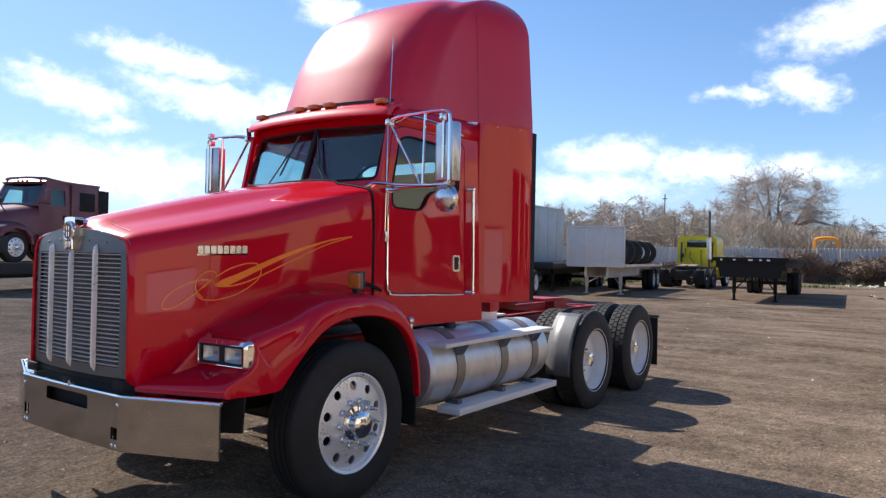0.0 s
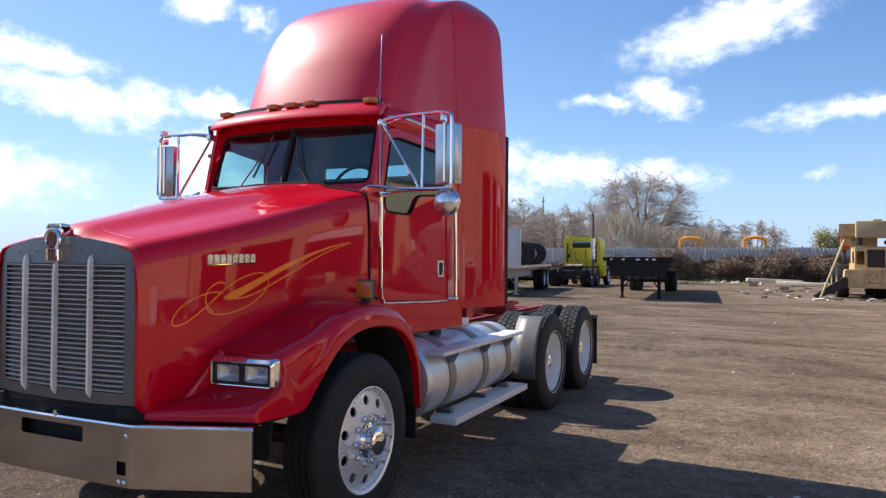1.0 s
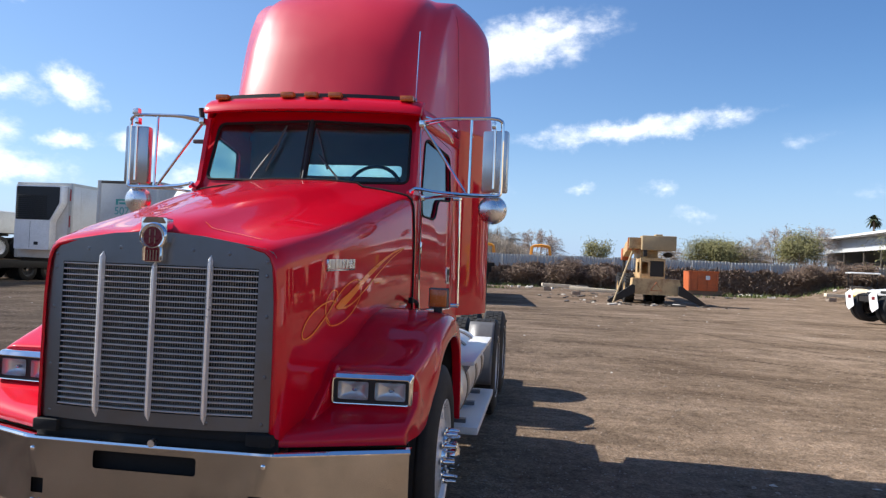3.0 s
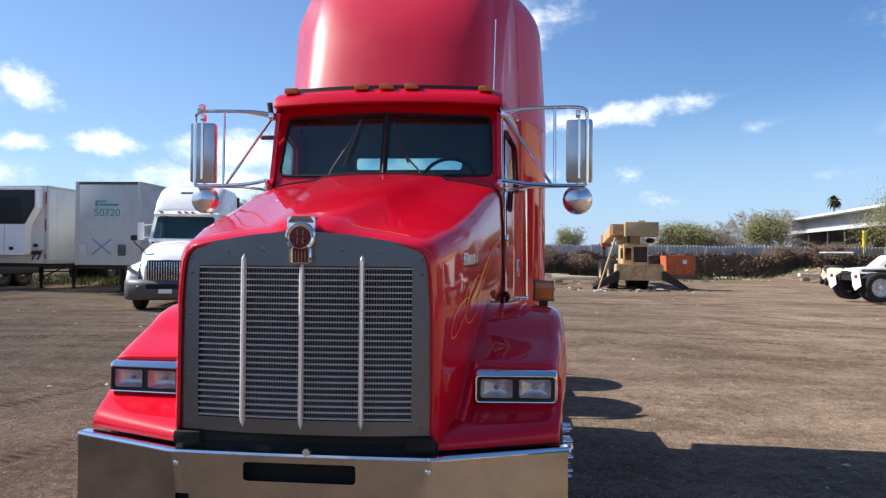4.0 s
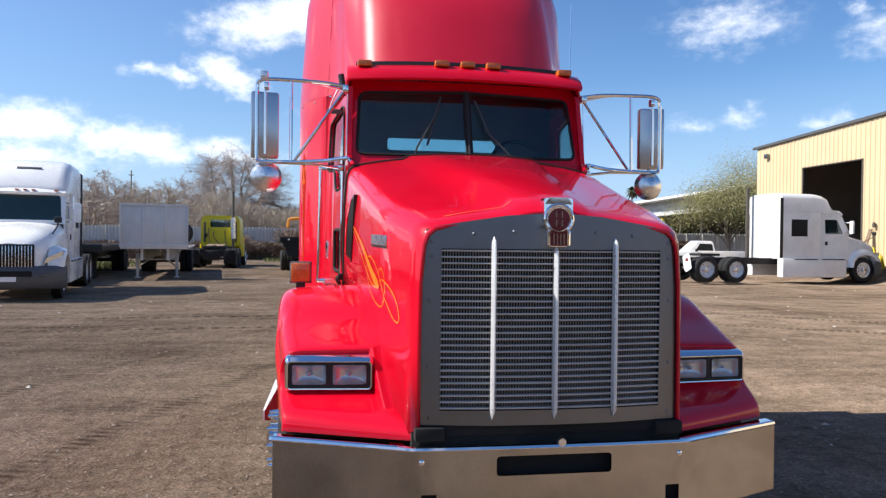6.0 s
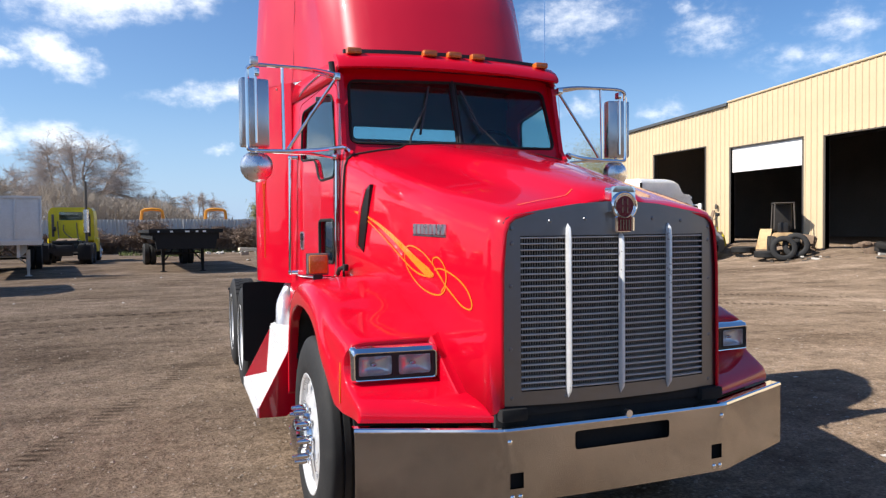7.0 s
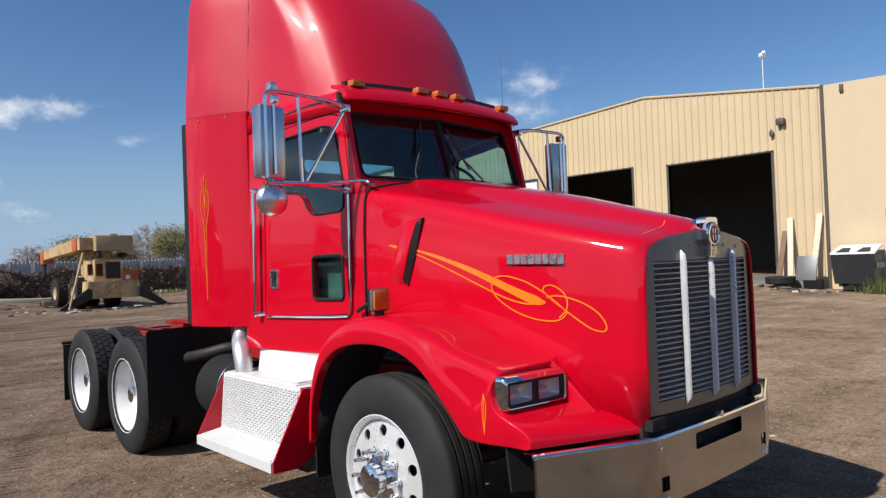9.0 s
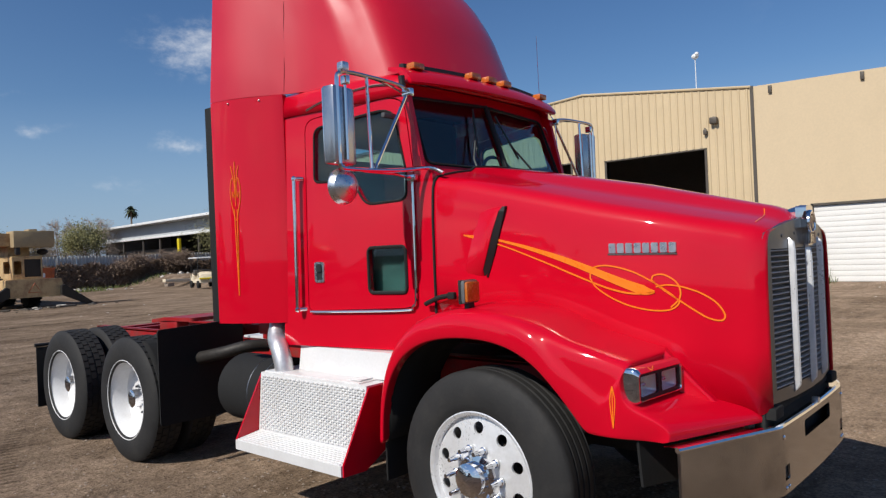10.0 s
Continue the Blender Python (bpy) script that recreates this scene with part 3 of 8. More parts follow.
def holed_disc(bm, r_in, r_out, hole_at, hole_r, count, depth_of, thick=0.012, seg=60):
    ring = lambda r, n, cx=0, cy=0: [(cx + r * math.cos(2 * math.pi * i / n), cy + r * math.sin(2 * math.pi * i / n)) for i in range(n)]
    holes = [ring(hole_r, 14, hole_at * math.cos(2 * math.pi * (i + 0.5) / count), hole_at * math.sin(2 * math.pi * (i + 0.5) / count)) for i in range(count)]
    panel(bm, ring(r_out, seg), [ring(r_in, 40), *holes], lambda u, v, w: (depth_of(math.hypot(u, v)) - w, u, v), thick)


def alu_rim_mesh(R=0.306):
    bm = bmesh.new()
    depth_of = table([(0.10, 0.000), (0.17, 0.000), (0.19, -0.012), (0.275, -0.028), (R - 0.008, -0.035)])
    holed_disc(bm, 0.11, R - 0.008, 0.240, 0.030, 10, depth_of)
    revolve(bm, [(R - 0.012, -0.05), (R - 0.012, -0.03), (R - 0.004, -0.008), (R + 0.012, 0.000), (R + 0.022, -0.004), (R + 0.022, -0.03), (R, -0.05), (R - 0.02, -0.22)], 60)
    return mesh_of("rim", bm, M_RIMALU, 35)


def steel_rim_mesh(R=0.320):
    """The outer wheel of a pair: a deep white dish."""
    bm = bmesh.new()
    revolve(bm, [(R + 0.02, -0.03), (R + 0.022, -0.004), (R + 0.012, 0.002), (R, -0.008), (R - 0.012, -0.04), (R - 0.028, -0.07), (R - 0.034, -0.15), (R - 0.055, -0.172)], 60)
    depth_of = table([(0.10, -0.185), (0.17, -0.185), (0.20, -0.18), (R - 0.055, -0.172)])
    holed_disc(bm, 0.11, R - 0.055, 0.205, 0.024, 5, depth_of)
    return mesh_of("rim", bm, M_RIMWHITE, 35)


def hub_mesh(r, x0, x1, dome=0.02):
    bm = bmesh.new()
    revolve(bm, [(0.0001, x1 + dome), (r * 0.5, x1 + dome * 0.8), (r * 0.85, x1 + dome * 0.3), (r, x1), (r, x0 + 0.02), (r * 1.35, x0 + 0.012), (r * 1.4, x0)], 28)
    return mesh_of("hub", bm, M_CHROME, 40)


def nut_mesh(length, r=0.016, m=M_CHROME):
    bm = bmesh.new()
    revolve(bm, [(r * 1.3, 0), (r * 1.3, 0.008), (r, 0.012), (r * 0.95, length * 0.55), (r * 0.7, length * 0.8), (r * 0.68, length), (0.0001, length + 0.002)], 10)
    return mesh_of("lug_nut", bm, m, 40)


def drum_mesh():
    bm = bmesh.new()
    revolve(bm, [(0.0001, -0.05), (0.13, -0.05), (0.205, -0.07), (0.21, -0.26), (0.15, -0.28), (0.0001, -0.28)], 32)
    return mesh_of("brake_drum", bm, M_GREASE, 35)


ME_TYRE = tyre_mesh("tyre")
ME_LUG = tyre_mesh("tyre", True)
ME_ALU, ME_STEEL = alu_rim_mesh(), steel_rim_mesh()
ME_HUB_F, ME_HUB_R = hub_mesh(0.083, 0.0, 0.075, 0.022), hub_mesh(0.075, -0.18, -0.055, 0.018)
ME_NUT, ME_NUT_S = nut_mesh(0.082), nut_mesh(0.035, 0.014, M_STEEL)
ME_DRUM = drum_mesh()
ME_RIM_DARK = ME_STEEL.copy()
ME_RIM_DARK.materials[0] = M_GREYPL


def front_wheel(parent, x, y, z, side, name="front_wheel"):
    """side +1: faces +x."""
    w = part(name, ME_TYRE, None, parent, "black ribbed front tyre", pose(x, y, z, 0, 0, 0 if side > 0 else 180))
    part("rim", ME_ALU, None, w, "polished aluminium ten-hole rim")
    part("hub", ME_HUB_F, None, w, "chrome hub cap")
    part("brake_drum", ME_DRUM, None, w)
    for k in range(10):
        a = 2 * math.pi * k / 10
        part("lug_nut", ME_NUT, None, w, m=Matrix.Translation((0, 0.142 * math.cos(a), 0.142 * math.sin(a))))
    return w


def dual_wheel(parent, x, y, z, side, rim=None, name="rear_wheel", nuts=True):
    w = part(name, ME_LUG, None, parent, "black lugged drive tyre", pose(x, y, z, random.uniform(0, 90), 0, 0 if side > 0 else 180))
    part("rim", rim or ME_STEEL, None, w, "white painted dished steel rim" if rim is None else "")
    part("hub", ME_HUB_R, None, w, "chrome axle hub")
    part("brake_drum", ME_DRUM, None, w, m=pose(-0.16, 0, 0))
    part("inner_tyre", ME_LUG, None, w, m=pose(-0.31, 0, 0, 7))
    if nuts:
        for k in range(10):
            a = 2 * math.pi * k / 10
            part("lug_nut", ME_NUT_S, None, w, m=Matrix.Translation((-0.185, 0.142 * math.cos(a), 0.142 * math.sin(a))))
    return w


# ---- the red tractor: front at y = 0, x = 0 its middle, facing -y ----
truck = thing("red_semi_truck", pose(0, 0, 0), "glossy red day cab semi tractor with tall roof fairing", "semi truck")

hood_x = table([(-0.03, 0.535), (0.0, 0.556), (0.03, 0.572), (0.1, 0.585), (0.33, 0.645), (0.67, 0.69), (1.2, 0.745), (1.72, 0.80)])
hood_s = table([(-0.03, 1.672), (0.0, 1.690), (0.05, 1.705), (0.74, 1.858), (1.56, 2.065), (1.72, 2.09)])
hood_c = table([(-0.03, 1.735), (0.0, 1.762), (0.05, 1.795), (0.74, 1.975), (1.56, 2.150), (1.72, 2.175)])
hood_b = table([(-0.03, 0.885), (0.0, 0.855), (0.06, 0.825), (0.38, 0.825), (0.6, 0.95), (1.0, 1.15), (1.72, 1.22)])


def hood_ring(y):
    xs, zs, zc, zb = hood_x(y), hood_s(y), hood_c(y), hood_b(y)
    t = max(0, min(1, y / 1.72))
    crown = lerp(0.13, 0.40, t)          # half width of the raised middle
    half = [(xs + 0.012, zb), (xs + 0.012, lerp(zb, zs, 0.35)), (xs + 0.008, lerp(zb, zs, 0.7)), (xs, zs - 0.13), (xs - 0.006, zs - 0.075), (xs - 0.022, zs - 0.034),
            (xs - 0.050, zs - 0.010), (xs - 0.095, zs + 0.002), (lerp(crown, xs, 0.45), lerp(zs, zc, 0.30)), (crown + 0.045, lerp(zs, zc, 0.50)),
            (crown, lerp(zs, zc, 0.80)), (crown * 0.5, lerp(zs, zc, 0.97))]
    pts = [(-x, y, z) for x, z in half] + [(0, y, zc)] + [(x, y, z) for x, z in reversed(half)]
    return pts


bm = bmesh.new()
loft(bm, [hood_ring(y) for y in (-0.03, -0.018, 0.0, 0.03, 0.08, 0.18, 0.33, 0.5, 0.74, 1.0, 1.25, 1.5, 1.70, 1.716)])
hood = part("hood", bm, M_RED, truck, "glossy red sloping hood", angle=50)
md = hood.modifiers.new("thickness", "SOLIDIFY")
md.thickness, md.offset = 0.012, -1

bm = bmesh.new()
tube(bm, [(x * 1.004, 1.722, z + 0.003) for x, y, z in hood_ring(1.716)], 0.009, 6)
part("hood_seal", bm, M_RUBBER, truck, "black rubber seal between hood and cab")

# fenders
F_TOP = [(1.915, 0.585), (1.90, 0.80), (1.86, 0.985), (1.78, 1.15), (1.64, 1.275), (1.45, 1.345), (1.22, 1.365), (1.0, 1.345), (0.82, 1.285), (0.70, 1.215), (0.55, 1.175),
         (0.44, 1.142), (0.378, 1.122), (0.418, 1.090), (0.418, 0.970), (0.325, 0.925), (0.235, 0.885), (0.215, 0.845), (0.225, 0.815)]
F_LIP = [(1.865, 0.585), (1.855, 0.76), (1.81, 0.92), (1.71, 1.065), (1.57, 1.15), (1.40, 1.195), (1.17, 1.205), (0.98, 1.175), (0.84, 1.10), (0.745, 1.01), (0.685, 0.93),
         (0.63, 0.85), (0.595, 0.80), (0.53, 0.800), (0.46, 0.800), (0.40, 0.802), (0.34, 0.804), (0.29, 0.806), (0.25, 0.808)]
F_OUT = table([(0.2, 1.085), (0.33, 1.105), (0.5, 1.125), (0.75, 1.150), (1.15, 1.165), (1.6, 1.160), (1.92, 1.145)])
F_COLS = [(-0.055, 0.0), (-0.006, 0.0), (0.002, 0.05), (0.004, 0.35), (-0.002, 0.62), (-0.022, 0.82), (-0.060, 0.91), (-0.12, 0.955), (-0.20, 0.990), (-0.34, 1.02), (-0.52, 1.035)]
F_POD = [(-0.055, 0.0), (-0.006, 0.0), (0.0, 0.05), (0.0, 0.40), (0.0, 0.72), (-0.004, 0.92), (-0.008, 1.0), (-0.12, 1.006), (-0.24, 1.01), (-0.40, 1.02), (-0.60, 1.03)]
F_FRONT = [(-0.055, 0.0), (0.002, 0.0), (0.012, 0.05), (0.014, 0.24), (0.009, 0.42), (-0.008, 0.52), (-0.008, 1.0), (-0.12, 1.006), (-0.24, 1.01), (-0.40, 1.02), (-0.60, 1.03)]
for side in (1, -1):
    rings = []
    for i, ((ty, tz), (ly, lz)) in enumerate(zip(F_TOP, F_LIP)):
        cols = F_COLS if i < 9 else F_FRONT if i < 13 else F_POD
        xo = F_OUT(lerp(ly, ty, 0.5)) if i < 9 else F_OUT(ty)
        sweep = {15: 0.10, 16: 0.32, 17: 0.40, 18: 0.40}.get(i, 0)      # the shelf follows the bumper's sweep
        rings.append([(side * (xo + dx), lerp(ly, ty, k) + sweep * dx, lerp(lz, tz, k)) for dx, k in cols])
    bm = bmesh.new()
    loft(bm, rings)
    bm.verts.ensure_lookup_table()
    cl, n = bm.edges.layers.float.new("crease_edge"), len(F_COLS)
    for e in bm.edges:
        a, b = sorted(v.index for v in e.verts)
        row, col = divmod(a, n)
        if b - a == n and ((col == 6 and row >= 8) or col == 1):
            e[cl] = 0.85
        if b - a == n and col == 5 and row < 12:
            e[cl] = 0.5
        if b - a == 1 and row in (12, 13, 14, 15) and col >= 5:
            e[cl] = 0.7
    fender = part("fender", bm, M_RED, truck, "red flared front fender", angle=70)
    md = fender.modifiers.new("smooth", "SUBSURF")
    md.levels = md.render_levels = 3
    md = fender.modifiers.new("thickness", "SOLIDIFY")
    md.thickness = 0.008
    # sloping gusset between the lamp pod and the hood side
    bm = bmesh.new()
    loft(bm, [[(side * x, y, z) for x, y, z in row] for row in (
        [(0.740, 0.41, 1.128), (0.712, 0.395, 1.130), (0.705, 0.382, 1.131), (0.69, 0.400, 1.138), (0.650, 0.41, 1.155)],
        [(0.730, 0.42, 1.06), (0.702, 0.345, 1.06), (0.694, 0.318, 1.06), (0.67, 0.348, 1.07), (0.612, 0.36, 1.10)],
        [(0.715, 0.42, 0.98), (0.688, 0.275, 0.975), (0.680, 0.240, 0.975), (0.65, 0.272, 0.985), (0.585, 0.27, 1.02)],
        [(0.705, 0.36, 0.92), (0.674, 0.215, 0.915), (0.666, 0.180, 0.915), (0.63, 0.205, 0.92), (0.572, 0.19, 0.94)],
        [(0.700, 0.30, 0.87), (0.662, 0.170, 0.865), (0.652, 0.140, 0.865), (0.61, 0.158, 0.87), (0.560, 0.14, 0.88)])])
    bm.verts.ensure_lookup_table()
    cl = bm.edges.layers.float.new("crease_edge")
    for e in bm.edges:
        if all(v.index % 5 == 2 for v in e.verts):
            e[cl] = 0.6
    gusset = part("fender_gusset", bm, M_RED, truck, angle=70)
    md = gusset.modifiers.new("smooth", "SUBSURF")
    md.levels = md.render_levels = 2
    # dark inner wheel arch
    bm = bmesh.new()
    loft(bm, [[(side * x, y + 0.005, z + 0.01) for x in (1.10, 0.9, 0.70)] for y, z in F_LIP[:13]])
    arch = part("wheel_arch_liner", bm, M_RUBBER, truck)
    md = arch.modifiers.new("thickness", "SOLIDIFY")
    md.thickness = 0.01
    # mud flap behind the wheel
    bm = bmesh.new()
    span(bm, (side * 0.82, 1.885, 0.36), (side * 1.10, 1.900, 0.80), 0.004)
    part("mud_flap", bm, M_RUBBER, truck)

# ---- grille ----
g_y = lambda x: -0.052 + 0.042 * min(1, (x / 0.54) ** 2)
G_OUT = [(-0.552, 0.885), (-0.25, 0.882), (0.0, 0.882), (0.25, 0.882), (0.552, 0.885), (0.545, 1.25), (0.533, 1.640), (0.518, 1.660), (0.485, 1.673), (0.38, 1.690), (0.2, 1.718), (0, 1.732), (-0.2, 1.718), (-0.38, 1.690), (-0.485, 1.673), (-0.518, 1.660),
         (-0.533, 1.640), (-0.545, 1.25)]
GX0, GX1, GZ0, GZ1 = -0.460, 0.460, 0.942, 1.585
G_IN = [(u, GZ0) for u in np.linspace(GX0, GX1, 9)] + [(u, GZ1) for u in np.linspace(GX1, GX0, 9)]
bm = bmesh.new()
panel(bm, G_OUT, [G_IN], lambda u, v, w: (u, g_y(u) + w, v), 0.025)
grille = part("grille", bm, M_STEEL, truck, "brushed steel radiator grille surround", angle=25)
for k in range(26):
    z = GZ0 + 0.008 + k * (GZ1 - GZ0 - 0.016) / 25
    bm = bmesh.new()
    loft(bm, [[(x, g_y(x) + dy, z + dz) for dy, dz in ((0.003, -0.0032), (0.001, 0.0), (0.003, 0.0032), (0.026, 0.0024), (0.026, -0.0024))] for x in np.linspace(GX0, GX1, 9)], True)
    part("slat", bm, M_SLAT, grille)
bm = bmesh.new()
for k in range(82):
    x = lerp(GX0, GX1, (k + 0.5) / 82)
    span(bm, (x - 0.0022, g_y(x) + 0.020, GZ0), (x + 0.0022, g_y(x) + 0.023, GZ1))
tagged(part("screen_wire", bm, M_WIRE, grille), kind="stuff")
bm = bmesh.new()
span(bm, (-0.5, 0.04, 0.9), (0.5, 0.06, 1.62))
part("radiator_screen", bm, M_SCREEN, grille)
for x in (-0.2525, 0.0, 0.2525):
    bm = bmesh.new()
    zt, y0 = (1.635 if x else 1.60), g_y(x)
    loft(bm, [[(x - 0.010 * k, y0 - 0.001, z), (x - 0.007 * k, y0 - 0.024 * k, z), (x, y0 - 0.030 * k, z), (x + 0.007 * k, y0 - 0.024 * k, z), (x + 0.010 * k, y0 - 0.001, z)]
              for z, k in ((0.905, 0.1), (0.935, 0.9), (0.96, 1.0), (zt - 0.06, 1.0), (zt - 0.02, 0.85), (zt, 0.1))], True, True)
    part("mullion", bm, M_RIMALU, grille, "polished vertical grille bar")
for x, z in [(s * a, b) for s in (-1, 1) for a, b in ((0.50, 0.915), (0.26, 0.912), (0.505, 1.12), (0.502, 1.38), (0.497, 1.615), (0.33, 1.645), (0.497, 1.555), (0.17, 1.655))]:
    bm = bmesh.new()
    ball(bm, (x, g_y(x), z), (0.009, 0.005, 0.009), 8)
    part("rivet", bm, M_STEEL, grille)
# emblem
bm = bmesh.new()
outl = [(0.052 * math.cos(a), 1.705 + 0.054 * math.sin(a)) for a in np.linspace(math.radians(-52), math.radians(232), 22)]
outl = [(0.038, 1.60), (0.038, 1.655)] + outl + [(-0.038, 1.655), (-0.038, 1.60)]
panel(bm, outl, [], lambda u, v, w: (u, -0.085 + 0.18 * (v - 1.70) ** 2 + w, v), 0.035)
emblem = part("emblem", bm, M_EMBLEM, truck, "dark red enamel emblem in a chrome holder")
bm = bmesh.new()
loft(bm, [[(w * c, y, zc + h * d) for c, d in ((-1, -1), (-1, 0.45), (-0.62, 1), (0.62, 1), (1, 0.45), (1, -1))]
          for y, w, zc, h in ((0.085, 0.012, 1.738, 0.006), (0.045, 0.030, 1.742, 0.022), (0.0, 0.046, 1.742, 0.040), (-0.045, 0.058, 1.738, 0.056), (-0.078, 0.060, 1.738, 0.054))], True, True)
shield = [(0.041, 1.596), (0.041, 1.66), (0.058, 1.70), (0.060, 1.79), (-0.060, 1.79), (-0.058, 1.70), (-0.041, 1.66), (-0.041, 1.596)]
panel(bm, rounded(shield, 0.012), [], lambda u, v, w: (u, -0.079 + 0.18 * (v - 1.70) ** 2 + w, v), 0.05)
tube(bm, [(u * 1.06, -0.083 + 0.18 * (v - 1.70) ** 2, v + 0.002) for u, v in outl], 0.009, 8)
part("holder", bm, M_CHROME, emblem, "chrome emblem cap")
bm = bmesh.new()
tube(bm, [(0.047 * math.cos(a), -0.086, 1.705 + 0.047 * math.sin(a)) for a in np.linspace(0, 2 * math.pi, 25)], 0.004, 6)
for z, x, h, r in ((1.724, -0.012, 0.026, 0), (1.724, 0.012, 0.026, 0), (1.690, -0.012, 0.026, 0), (1.690, 0.012, 0.026, 0)):
    box(bm, (0, 0, 0), (0.006, 0.006, h), 0, pose(x, -0.087, z, 0, r, 0))
for x in (-0.021, -0.007, 0.007, 0.021):
    span(bm, (x - 0.0025, -0.088, 1.605), (x + 0.003, -0.075, 1.648))
part("raised_relief", bm, M_CHROME, emblem)
# black filler blocks standing for the shaded gap under the grille, and tow pins
bm = bmesh.new()
span(bm, (-0.50, -0.02, 0.835), (0.50, 0.10, 0.884), 0.02)
span(bm, (-0.57, 0.0, 0.60), (0.57, 0.05, 0.86), 0.01)
for s in (-1, 1):
    span(bm, (s * 0.44, -0.045, 0.825), (s * 0.56, 0.08, 0.880), 0.012)
part("dark_gap_filler", bm, M_RUBBER, truck)

# ---- bumper ----
def bump_plan(x):
    a = abs(x)
    return -0.075 + 0.012 * (a / 0.56) ** 2 if a < 0.56 else -0.063 + (a - 0.56) * 0.405


BX = [1.118, 1.112, 0.95, 0.75, 0.60, 0.565, 0.53, 0.45]
us = [-v for v in BX] + [-0.2, 0, 0.2] + list(reversed(BX))
B0, B1 = 0.500, 0.795
bm = bmesh.new()
slot = rounded(rect(-0.238, 0.690, 0.238, 0.768), 0.016)
squares = [rect(s * 0.505 - 0.03, 0.560, s * 0.505 + 0.03, 0.625) for s in (-1, 1)]
panel(bm, [(u, B0) for u in us] + [(u, B1) for u in reversed(us)], [slot, *squares], lambda u, v, w: (u, bump_plan(u) + w, v), 0.012)
bumper = part("bumper", bm, M_BUMPER, truck, "wide worn chrome steel bumper", angle=20)
bm = bmesh.new()
tube(bm, [(u, bump_plan(u) + 0.012, B1 + 0.002) for u in us], 0.013, 8)
loft(bm, [[(u, bump_plan(u) + 0.012, B1 + 0.012), (u, bump_plan(u) + 0.07, B1 + 0.010)] for u in us])
part("rolled_top_edge", bm, M_CHROME, bumper)
for s in (-1, 1):
    for x, z in ((0.535, 0.752), (0.49, 0.525), (0.525, 0.525)):
        bm = bmesh.new()
        ball(bm, (s * x, bump_plan(x), z), (0.012, 0.008, 0.012), 10)
        part("bolt", bm, M_CHROME, bumper)
bm = bmesh.new()
span(bm, (-0.30, -0.02, 0.66), (0.30, 0.0, 0.79))
for s in (-1, 1):
    span(bm, (s * 0.44, -0.03, 0.53), (s * 0.57, -0.01, 0.66))
part("backing", bm, M_RUBBER, bumper)
bm = bmesh.new()
rod(bm, (0.03, -0.075, 0.815), (0.03, -0.045, 0.815), 0.016)
part("latch_knob", bm, M_ALU, bumper)

# black filler sheets added behind the bumper to keep the gap there dark
for s in (-1, 1):
    bm = bmesh.new()
    panel(bm, [(s * 0.54, 0.56), (s * 1.06, 0.60), (s * 1.08, 0.825), (s * 0.54, 0.87)], [], lambda u, v, w: (u, 0.22 + 0.26 * (abs(u) - 0.54) + w, v), 0.012)
    part("dark_filler_panel", bm, M_RUBBER, truck)

